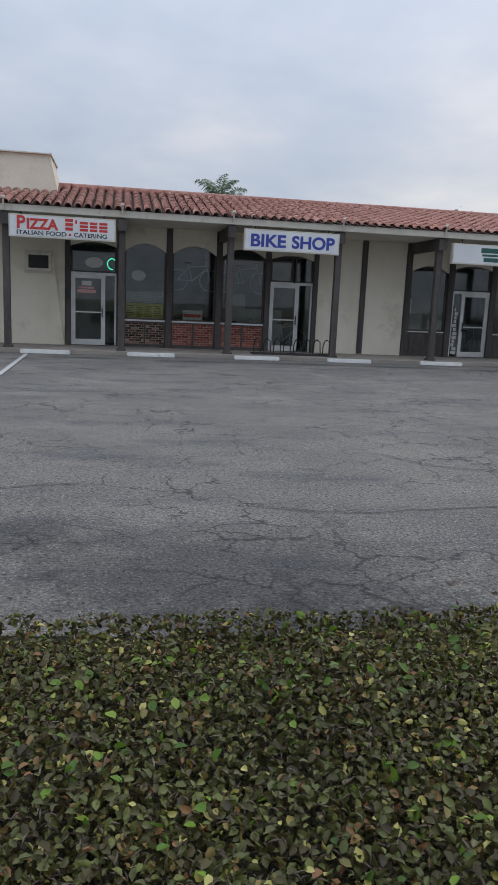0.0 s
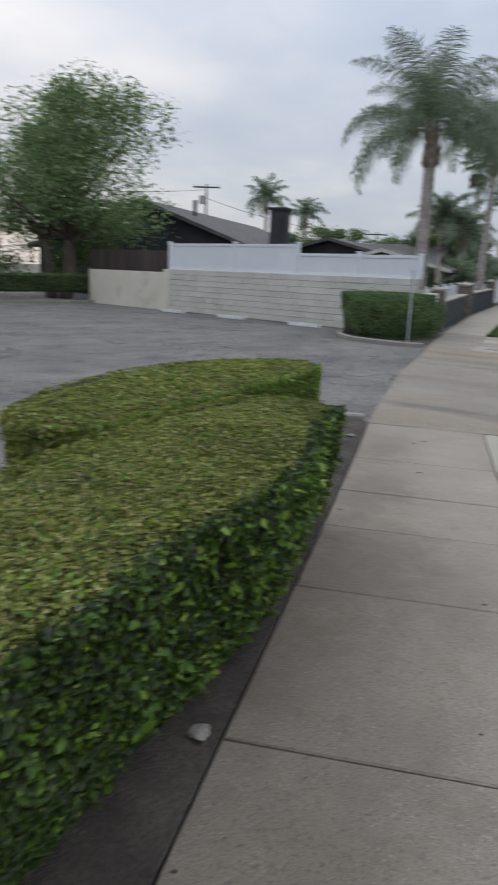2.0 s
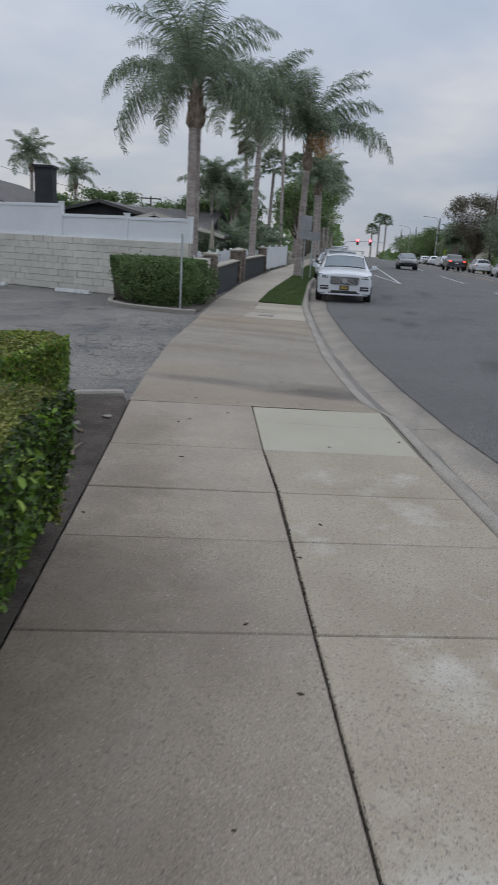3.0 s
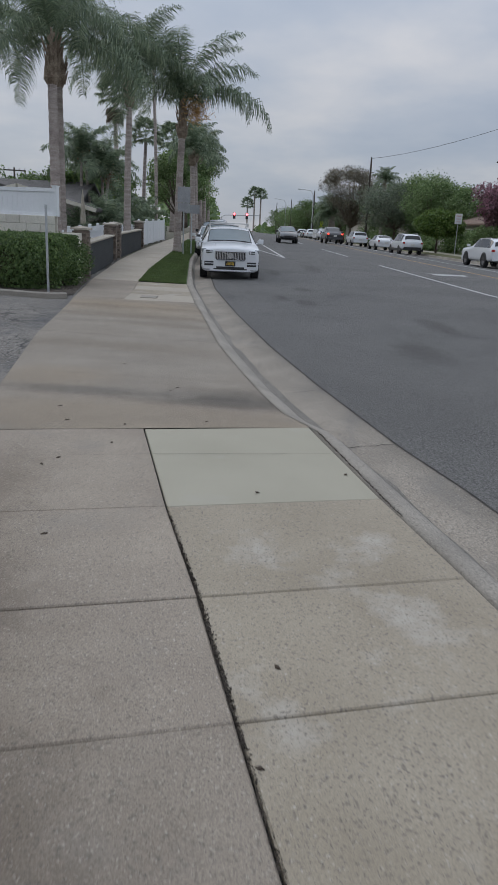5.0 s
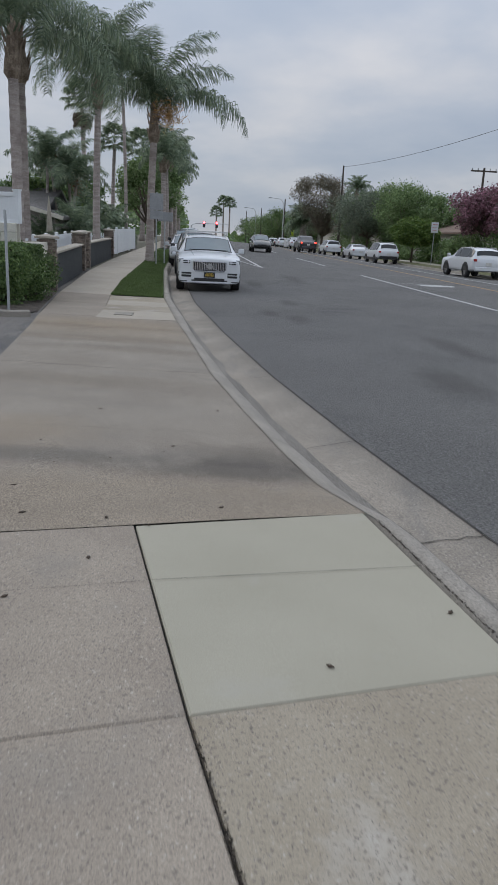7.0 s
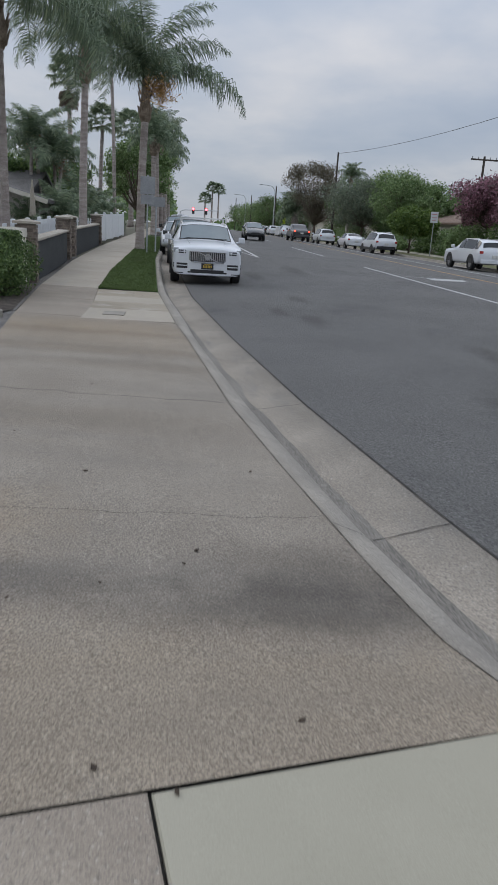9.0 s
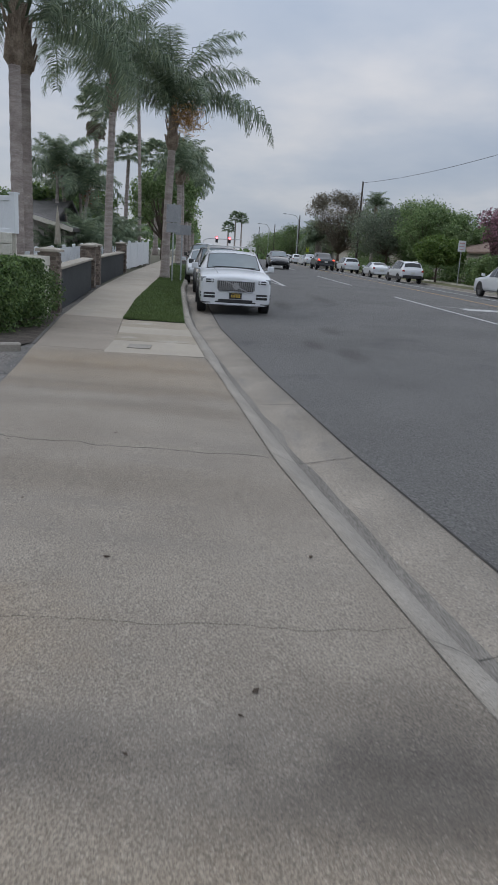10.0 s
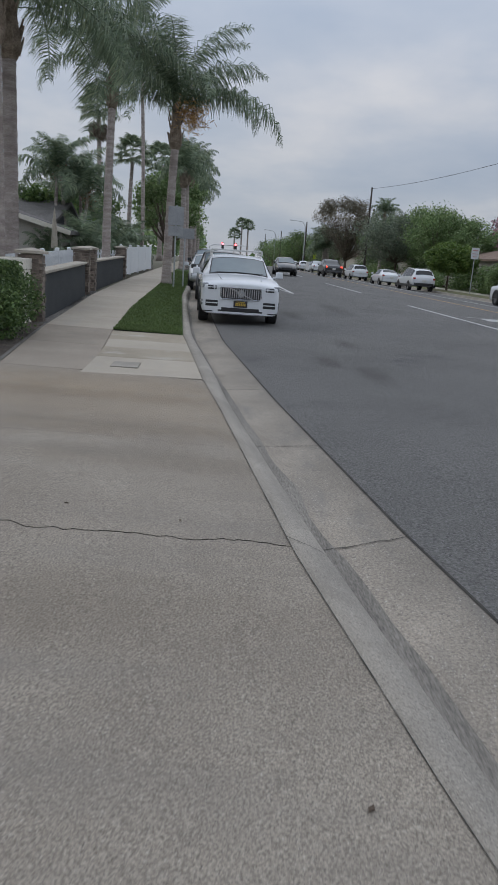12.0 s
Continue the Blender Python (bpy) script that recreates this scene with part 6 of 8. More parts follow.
for i in range(46):
    x = lv_rng.uniform(0.5, 15)
    y = lv_rng.uniform(KERB_B(x) + 0.1, WALK_L(x))
    bm = bmesh.new()
    s_ = lv_rng.uniform(0.008, 0.02)
    prism(bm, [(-s_, 0), (-s_ * 0.2, s_ * 0.5), (s_, 0.002), (0, -s_ * 0.55)], 0, 0.004)
    debris("fallen_leaf", "small dry leaf fallen on the pavement", (x, y, walk_z(x, y) + 0.003 - 0.014 * kerb_drop(x) * 0.3), bm, TWIG, lv_rng.uniform(0, 360))

# ---- stone posts, low dark walls and white fences along the pavement ----
def gz(x, y):
    return walk_z(x, y)


def stone_pillar(x, y, turn, w=0.42, h=1.27):
    p = thing("stone_pillar", "ledgestone-clad pillar with a pale cap beside the pavement", "pillar", (x, y, gz(x, y) - 0.02), turn, "stone pillars")
    part("core", boxes((-w / 2 + 0.03, w / 2 - 0.03, -w / 2 + 0.03, w / 2 - 0.03, 0, h)), MORTAR, p)
    rng = random.Random(int(x * 10))
    z = 0.0
    while z < h - 0.03:
        hh = min(rng.uniform(0.05, 0.1), h - z)
        for side in range(4):
            u = -w / 2
            while u < w / 2 - 0.02:
                l_ = min(rng.uniform(0.12, 0.3), w / 2 - u)
                d = rng.uniform(0.0, 0.028)
                bm = boxes((u + 0.003, u + l_ - 0.003, -w / 2 - d, -w / 2 + 0.05, z + 0.003, z + hh - 0.003), m=pose(0, 0, 0, 0, 0, side * 90))
                part("ledge_stone", bm, STONE, p)
                u += l_
        z += hh
    bm = bmesh.new()
    k = w / 2 + 0.06
    vs = [bm.verts.new(q) for q in ((-k, -k, h), (k, -k, h), (k, k, h), (-k, k, h), (-k, -k, h + 0.05), (k, -k, h + 0.05), (k, k, h + 0.05), (-k, k, h + 0.05), (0, 0, h + 0.11))]
    for q in ((3, 2, 1, 0), (0, 1, 5, 4), (1, 2, 6, 5), (2, 3, 7, 6), (3, 0, 4, 7), (4, 5, 8), (5, 6, 8), (6, 7, 8), (7, 4, 8)):
        bm.faces.new([vs[i] for i in q])
    part("cap", bm, STONE_CAP, p, "pale stone cap")
    return p


PILLARS = [(23.6, 2.42), (31.4, 2.80), (33.0, 2.86), (42.0, 2.92)]
for x, y in PILLARS:
    stone_pillar(x, y, math.degrees(math.atan2(WALK_L(x + 1) - WALK_L(x - 1), 2)))


def between(a, b):
    d = Vector((b[0] - a[0], b[1] - a[1]))
    return d.length, math.degrees(math.atan2(d.y, d.x))


for i, (a, b) in enumerate(((PILLARS[0], PILLARS[1]), (PILLARS[2], PILLARS[3]))):
    l_, tn = between(a, b)
    slope = math.degrees(math.atan2(gz(*b) - gz(*a), l_))
    w = thing("low_wall", "low wall faced with a dark grey panel and a pale coping", "wall", (a[0], a[1], gz(*a)), tn, "low walls by the pavement")
    w.matrix_world = pose(a[0], a[1], gz(*a), 0, 0, tn) @ pose(0, 0, 0, 0, -slope, 0)
    part("panel", boxes((0.28, l_ - 0.28, -0.13, 0.1, -0.05, 0.86)), DARK_PANEL, w, "dark grey mesh panel")
    part("coping", boxes((0.26, l_ - 0.26, -0.19, 0.16, 0.86, 0.92), bevel=0.015), STONE_CAP, w, "pale stone coping")
def picket_fence(name, a, b, h, label, gap=0.11, pw=0.075, post_every=2.2, closed=False):
    l_, tn = between(a, b)
    slope = math.degrees(math.atan2(gz(*b) - gz(*a), l_))
    fnc = thing(name, label, "fence", (a[0], a[1], gz(*a)), tn, "white fences")
    fnc.matrix_world = pose(a[0], a[1], gz(*a), 0, 0, tn) @ pose(0, 0, 0, 0, -slope, 0)
    n = int(l_ / gap)
    me = None
    for i in range(n):
        if me is None:
            bm = boxes((-pw / 2, pw / 2, -0.02, 0.005, 0.06, h))
            me = bpy.data.meshes.new("picket")
            bm.to_mesh(me)
            bm.free()
            me.materials.append(VINYL)
        share("picket", me, fnc, pose(i * gap + gap / 2, 0, 0))
    part("rail", boxes((0, l_, 0.005, 0.045, h - 0.22, h - 0.14), bevel=0.004), VINYL, fnc)
    part("rail", boxes((0, l_, 0.005, 0.045, 0.16, 0.24), bevel=0.004), VINYL, fnc)
    k = 0.0
    while k <= l_ + 0.01:
        bm = boxes((k - 0.06, k + 0.06, -0.03, 0.09, 0, h + 0.06), bevel=0.006)
        lathe(bm, [(0.09, h + 0.055), (0.09, h + 0.075), (0.02, h + 0.095)], 4, pose(k, 0.03, 0, 0, 0, 45))
        part("post", bm, VINYL, fnc)
        k += post_every
    return fnc


picket_fence("picket_fence", (42.4, 2.95), (54.5, 2.62), 1.3, "white vinyl fence along the pavement", 0.16, 0.15, 3.0)
picket_fence("picket_fence", (23.2, 3.5), (42.5, 4.3), 1.1, "white picket fence behind the stone pillars", 0.13, 0.075, 2.6)
picket_fence("picket_fence", (42.5, 4.3), (43.0, 3.2), 1.1, "white picket fence turning to the pillar", 0.13, 0.075, 1.7)
tagged(part("garden_wall", boxes((56.5, 60, 2.9, 3.1, 0.3, 1.35), bevel=0.01), KERB, None, "low grey garden wall"), "", "wall")

# sign posts
sp = thing("bare_sign_post", "bare grey steel post standing in the island soil", "post", (18.15, 2.1, 0.05))
bm = boxes((-0.03, 0.03, -0.018, 0.018, 0, 1.75))
for i in range(28):
    box(bm, -0.008, 0.008, -0.022, -0.018, 0.1 + i * 0.058, 0.118 + i * 0.058)
part("post", bm, GALV, sp)


def street_sign(at, turn, boards, label, h, material=BOARD_GREY):
    s = thing("street_sign", label, "sign", at, turn)
    bm = bmesh.new()
    tube(bm, (0, 0, -0.05), (0, 0, h), 0.032, 0.032, 10)
    part("post", bm, GALV, s)
    for x0, x1, z0, z1, m_ in boards:
        part("board", boxes((x0, x1, -0.05, -0.036, z0, z1), bevel=0.004), m_, s)
    return s


bz = gz(38.6, 0.35)
street_sign((38.6, 0.45, bz), -92, [(-0.3, 0.3, 2.35, 3.05, BOARD_GREY), (-0.28, 0.28, 1.95, 2.33, BOARD_GREY)], "grey backs of parking signs on a steel post", 3.1)
street_sign((39.6, 0.12, bz), -92, [(-0.3, 0.38, 1.9, 2.3, BOARD_GREY)], "grey back of a sign on a steel post", 2.3)
rs = street_sign((63.5, -20.3, rise(63.5, -20) + 0.05), -90, [(-0.29, 0.29, 2.5, 3.3, SIGN_WHITE)], "white street sign with faded red marks", 3.3)
part("letter_bar", boxes((-0.2, 0.2, -0.06, -0.052, 3.08, 3.15), (-0.2, 0.2, -0.06, -0.052, 2.86, 2.9), (-0.15, 0.15, -0.06, -0.052, 2.65, 2.69)), FADED_RED, rs)
street_sign((128, -17.5, rise(128, -18)), -90, [(-0.38, 0.38, 2.0, 2.9, WEB_GREEN)], "yellow-green crossing warning sign", 2.9)


# ---- palms ----
def frond_mesh(name, length, droop, n=34, leaf=0.55, width=0.035, seed=0, material=PALM_LEAF, hang=0.6):
    rng = np.random.RandomState(seed)
    v, f = [], []
    t = np.linspace(0, 1, 22)
    # the rib rises, then arches over
    ang = 1.0 - droop * t ** 1.25
    dx, dz = np.cos(ang), np.sin(ang)
    x = np.concatenate([[0], np.cumsum((dx[1:] + dx[:-1]) / 2)]) * length / 21
    z = np.concatenate([[0], np.cumsum((dz[1:] + dz[:-1]) / 2)]) * length / 21
    for i in range(22):
        r = 0.03 * (1 - t[i]) + 0.006
        v += [(x[i], -r, z[i]), (x[i], r, z[i]), (x[i], 0, z[i] + r)]
    for i in range(21):
        a = i * 3
        f += [(a, a + 1, a + 4), (a, a + 4, a + 3), (a + 1, a + 2, a + 5), (a + 1, a + 5, a + 4), (a + 2, a, a + 3), (a + 2, a + 3, a + 5)]
    up = np.array([0.0, 0.0, 1.0])
    for k in range(n * 2):
        s = min(0.999, 0.13 + 0.87 * (k // 2 + rng.uniform(0, 0.9)) / n)
        i = s * 21
        px, pz = np.interp(i, range(22), x), np.interp(i, range(22), z)
        a_ = np.interp(i, range(22), ang)
        along, over = np.array([math.cos(a_), 0, math.sin(a_)]), np.array([-math.sin(a_), 0, math.cos(a_)])
        side = 1 if k % 2 else -1
        l_ = leaf * min(1.0, 0.5 + 2.2 * s) * min(1.0, 0.3 + 2.4 * (1 - s)) * rng.uniform(0.75, 1.15)
        # leaflets leave the rib in several planes, then hang
        out = along * rng.uniform(0.3, 0.75) + np.array([0, side, 0]) + over * rng.uniform(-0.75, 0.6)
        out /= np.linalg.norm(out)
        p0 = np.array([px, 0, pz])
        p1 = p0 + out * l_ * 0.45
        d2 = out * (1 - hang) - up * hang * rng.uniform(0.6, 1.2)
        p2 = p1 + d2 / (np.linalg.norm(d2) + 1e-6) * l_ * 0.55
        w = along * width * 0.5
        o = len(v)
        v += [tuple(p0 - w * 0.5), tuple(p0 + w * 0.5), tuple(p1 + w), tuple(p1 - w), tuple(p2)]
        f += [(o, o + 1, o + 2), (o, o + 2, o + 3), (o + 3, o + 2, o + 4)]
    me = bpy.data.meshes.new(name)
    me.from_pydata(v, [], f)
    me.materials.append(material)
    return me


FRONDS = [frond_mesh("frond", 3.2, 1.6, 100, 0.62, 0.024, 1, hang=0.5), frond_mesh("frond", 3.0, 1.85, 96, 0.64, 0.024, 2, hang=0.58),
          frond_mesh("frond", 3.3, 2.15, 104, 0.68, 0.024, 3, hang=0.64), frond_mesh("frond", 3.4, 2.5, 106, 0.70, 0.024, 7, hang=0.7)]
FROND_DRY = frond_mesh("dry_frond", 1.5, 3.2, 26, 0.4, 0.03, 4, PALM_DRY)
FRONDS_FAR = [frond_mesh("frond", 2.3, 1.4, 40, 0.55, 0.055, 5, hang=0.5), frond_mesh("frond", 2.4, 1.7, 40, 0.6, 0.055, 6, hang=0.55), frond_mesh("frond", 2.5, 2.2, 42, 0.6, 0.055, 8, hang=0.65)]


def fan_mesh(seed):
    """A stalk with a pleated fan leaf."""
    rng = np.random.RandomState(seed)
    v, f = [(0, -0.02, 0), (0, 0.02, 0), (0.75, -0.012, 0.25), (0.75, 0.012, 0.25)], [(0, 1, 3), (0, 3, 2)]
    c = np.array([0.75, 0, 0.25])
    for k in range(18):
        a = -1.9 + 3.8 * k / 17
        l_ = 0.62 * (1 - 0.12 * abs(a)) * rng.uniform(0.9, 1.05)
        d = np.array([math.cos(a), math.sin(a), 0.1 - 0.15 * abs(a)])
        sd = np.array([-math.sin(a), math.cos(a), 0]) * 0.05
        o = len(v)
        p1 = c + d * l_ * 0.6
        p2 = c + d * l_ + np.array([0, 0, -0.2])
        v += [tuple(c), tuple(p1 + sd + np.array([0, 0, 0.02])), tuple(p1 - sd), tuple(p2)]
        f += [(o, o + 2, o + 1), (o + 1, o + 2, o + 3)]
    me = bpy.data.meshes.new("fan_leaf")
    me.from_pydata(v, [], f)
    me.materials.append(PALM_LEAF)
    return me


FANS = [fan_mesh(1), fan_mesh(2)]
FAN_DRY = fan_mesh(3)
FAN_DRY.materials.clear()
FAN_DRY.materials.append(PALM_SKIRT)


def trunk_geo(h, r0, r1, lean, rings=True, seg=14, step=0.14):
    bm = bmesh.new()
    n = max(6, int(h / step))
    pts, rad = [], []
    for i in range(n + 1):
        t = i / n
        pts.append((lean[0] * t * t, lean[1] * t * t, h * t))
        flare = 0.35 * r0 * math.exp(-t * h / 0.35)
        rad.append(r0 + (r1 - r0) * t + flare + ((0.012 if i % 2 else 0.0) if rings else 0) + random.uniform(-0.003, 0.003))
    sweep(bm, pts, rad, seg)
    return bm


def feather_palm(name, x, y, neck, r0, r1, lean=(0, 0), count=22, scale=1.0, fronds=FRONDS, label="", seed=0, boots=True, dry=2, fruit=False, z=None, extra=(), bloom=None, lower=34):
    rng = random.Random(seed)
    z = gz(x, y) if z is None else z
    p = thing(name, label or "tall palm with a pale ringed trunk and drooping feathery fronds", "palm tree", (x, y, z - 0.03), group="palms")
    part("trunk", trunk_geo(neck, r0, r1, lean), BARK_PALM, p, "grey ringed trunk", smooth=True)
    top = Vector((lean[0], lean[1], neck))
    if boots:
        bm = bmesh.new()
        lathe(bm, [(r1 * 1.05, -0.05), (r1 * 1.75, 0.12 * scale), (r1 * 1.7, 0.35 * scale), (r1 * 1.25, 0.62 * scale), (r1 * 0.9, 1.15 * scale), (0.02, 1.3 * scale)], 12, Matrix.Translation(top))
        for v_ in bm.verts:
            v_.co += 0.03 * noise.noise_vector(v_.co * 6)
        for k in range(14):
            a, h_ = rng.uniform(0, 6.28), rng.uniform(0.05, 0.8) * scale
            o = top + Vector((r1 * 1.4 * math.cos(a), r1 * 1.4 * math.sin(a), h_))
            tube(bm, o, o + Vector((0.12 * math.cos(a), 0.12 * math.sin(a), 0.3 * scale)), 0.045, 0.02, 6)
        part("crownshaft", bm, BOOT, p, "shaggy brown leaf bases")
    crown = top + Vector((0, 0, (1.0 if boots else 0.0) * scale))
    for k in range(count):
        a = k * 137.5 + rng.uniform(-15, 15)
        t = (k + 0.5) / count
        tilt = -42 + (42 + lower) * t + rng.uniform(-9, 9)
        me = fronds[min(len(fronds) - 1, max(0, int(t * len(fronds) + rng.uniform(-0.6, 0.6))))]
        share("frond", me, p, Matrix.Translation(crown + Vector((0, 0, -0.25 * t * scale))) @ pose(0, 0, 0, 0, 0, a) @ pose(0, 0, 0, rng.uniform(-12, 12), tilt, 0) @ Matrix.Scale(scale * rng.uniform(0.88, 1.1), 4))
    for az, tl_, ix, sc_ in extra:
        share("frond", fronds[ix], p, Matrix.Translation(crown + Vector((0, 0, -0.15 * scale))) @ pose(0, 0, 0, 0, 0, az) @ pose(0, 0, 0, 0, tl_, 0) @ Matrix.Scale(scale * sc_, 4))
    if bloom:
        rb = np.random.RandomState(seed + 100)
        q = rb.normal(size=(700, 3)) * np.array([0.22, 0.3, 0.3]) + np.array([crown.x + bloom[0], crown.y + bloom[1], crown.z + bloom[2]])
        cloud_part("flower_stalk", *leaf_cloud(q, np.tile([0.3, 0, -0.2], (700, 1)), 0.3, 0.09, 0.5, 0.1, rb), PALM_DRY, p, "hanging straw-yellow flower stalk")
    for k in range(dry):
        share("dry_frond", FROND_DRY, p, Matrix.Translation(crown + Vector((0, 0, -0.5 * scale))) @ pose(0, 0, 0, 0, 0, 250 + k * 40) @ pose(0, 0, 0, 0, 10, 0) @ Matrix.Scale(scale, 4))
    if fruit:
        rg_ = np.random.RandomState(seed)
        q = rg_.normal(size=(260, 3)) * np.array([0.22, 0.22, 0.32]) + np.array([top.x, top.y, top.z - 0.25])
        cloud_part("fruit_cluster", *leaf_cloud(q, np.tile([0, 0, -1.0], (260, 1)), 0.16, 0.2, 0.8, 0.2, rg_), PALM_FRUIT, p, "hanging orange-brown fruit stalks")
    return p


def fan_palm(x, y, neck, r=0.16, scale=1.0, lean=(0, 0), seed=0, skirt=True, z=None):
    rng = random.Random(seed)
    z = gz(x, y) if z is None else z
    p = thing("fan_palm", "slender fan palm with a shaggy skirt of dead leaves", "palm tree", (x, y, z - 0.03), group="palms")
    part("trunk", trunk_geo(neck, r * 1.2, r * 0.8, lean, True, 10, 0.3), BARK_PALM, p, smooth=True)
    top = Vector((lean[0], lean[1], neck))
    for k in range(26):
        a, t = k * 137.5, k / 26
        share("fan_leaf", FANS[k % 2], p, Matrix.Translation(top + Vector((0, 0, 0.2 * scale * (1 - t)))) @ pose(0, 0, 0, 0, 0, a) @ pose(0, 0, 0, rng.uniform(-20, 20), -60 + 95 * t, 0) @ Matrix.Scale(scale * 1.15, 4))
    if skirt:
        for k in range(16):
            share("dry_fan_leaf", FAN_DRY, p, Matrix.Translation(top + Vector((0, 0, -0.3 * scale - 0.05 * k))) @ pose(0, 0, 0, 0, 0, k * 137.5) @ pose(0, 0, 0, 0, 62 + rng.uniform(-8, 8), 0) @ Matrix.Scale(scale * 0.85, 4))
    return p


feather_palm("queen_palm", 27.3, 3.75, 5.35, 0.165, 0.15, (-0.1, 0.0), 20, 1.25, seed=1, dry=0, extra=((-70, 30, 3, 1.05), (100, 34, 3, 1.0), (-110, 36, 2, 0.95)))
feather_palm("queen_palm", 24.4, 3.27, 5.0, 0.14, 0.12, (-0.05, 0.0), 11, 1.05, seed=2, dry=0, lower=20)
feather_palm("queen_palm", 38.2, 3.05, 6.25, 0.165, 0.125, (0.0, -0.12), 20, 1.2, seed=3, dry=0, lower=2)
feather_palm("queen_palm", 40.6, 0.85, 5.35, 0.185, 0.15, (-0.2, -0.15), 16, 1.4, seed=4, dry=0, lower=8,
             extra=((-88, 12, 2, 1.16), (-84, -16, 1, 1.1), (-92, -34, 0, 1.1), (95, 10, 3, 0.85)), bloom=(-0.15, -0.62, -0.15))
feather_palm("king_palm", 61.5, 3.8, 12.0, 0.13, 0.1, (0.0, 0.35), 18, 1.0, seed=5, boots=False, dry=0, label="very slender tall palm above the street trees")
fan_palm(66, 7.4, 10.3, 0.17, 1.15, (0, 0.2), 6)
fan_palm(68, 5.5, 7.6, 0.15, 1.1, (0, -0.2), 7, False)
fan_palm(76, 3.6, 8.0, 0.2, 1.25, (0, 0), 8)
for i, (x, y, h) in enumerate(((50.5, 6.9, 5.0), (51.2, 6.2, 4.4), (50.0, 7.4, 4.6), (49.5, 5.9, 3.8))):
    feather_palm("king_palm", x, y, h, 0.10, 0.08, ((i - 1.5) * 0.15, (1.5 - i) * 0.2), 14, 1.08, FRONDS_FAR, "cluster palm with bare grey stems and arching fronds", 20 + i, False, 0, i == 0 or i == 3)
feather_palm("king_palm", 64, 10.2, 4.4, 0.12, 0.09, (0, 0), 14, 1.0, FRONDS_FAR, "garden palm behind the houses", 31, False, 0)
# low fountain palms and shrubs behind the white fence
for i, (x, y, h, s_) in enumerate(((45.0, 4.9, 0.9, 0.8), (47.5, 5.6, 1.2, 0.9), (50.5, 4.6, 0.8, 0.85), (54, 5.3, 1.3, 0.95), (57, 4.2, 0.9, 0.9), (60, 4.8, 1.2, 1.0), (43.5, 6.4, 0.7, 0.7))):
    feather_palm("garden_palm", x, y, h, 0.16, 0.14, (0, 0), 18, s_, FRONDS_FAR, "low bushy garden palm behind the fence", 40 + i, False, 0)
# row of street palms and trees further up
for i, (x, y, h, s_) in enumerate(((58.5, 0.9, 5.2, 1.0), (64, 0.9, 5.8, 1.1), (72, 0.8, 6.3, 1.15), (82, 0.7, 5.8, 1.2), (96, 0.6, 6.4, 1.2))):
    feather_palm("street_palm", x, y, h, 0.2, 0.15, (0, 0.1), 22, s_, FRONDS_FAR, "street palm with drooping fronds by the kerb", 60 + i, True, 0)
for i, (x, y, h) in enumerate(((430, -17.4, 20.6), (432, -21.0, 20.2), (428, -13.5, 14.6))):
    fan_palm(x, y, h, 0.45, 3.0, (0, 0), 80 + i, False, rise(x, y) - 0.4)
for i, (x, y, h, s_) in enumerate(((65, 26.2, 7.0, 1.2), (71, 24.5, 6.2, 1.1))):
    feather_palm("far_palm", x, y, h, 0.2, 0.14, (0, 0), 18, s_, FRONDS_FAR, "palm behind the roofs", 90 + i, True, 0, z=0)
feather_palm("far_palm", 4.8, 40, 6.0, 0.2, 0.14, (0, 0), 16, 0.9, FRONDS_FAR, "palm behind the shop roof", 95, True, 0, z=0)


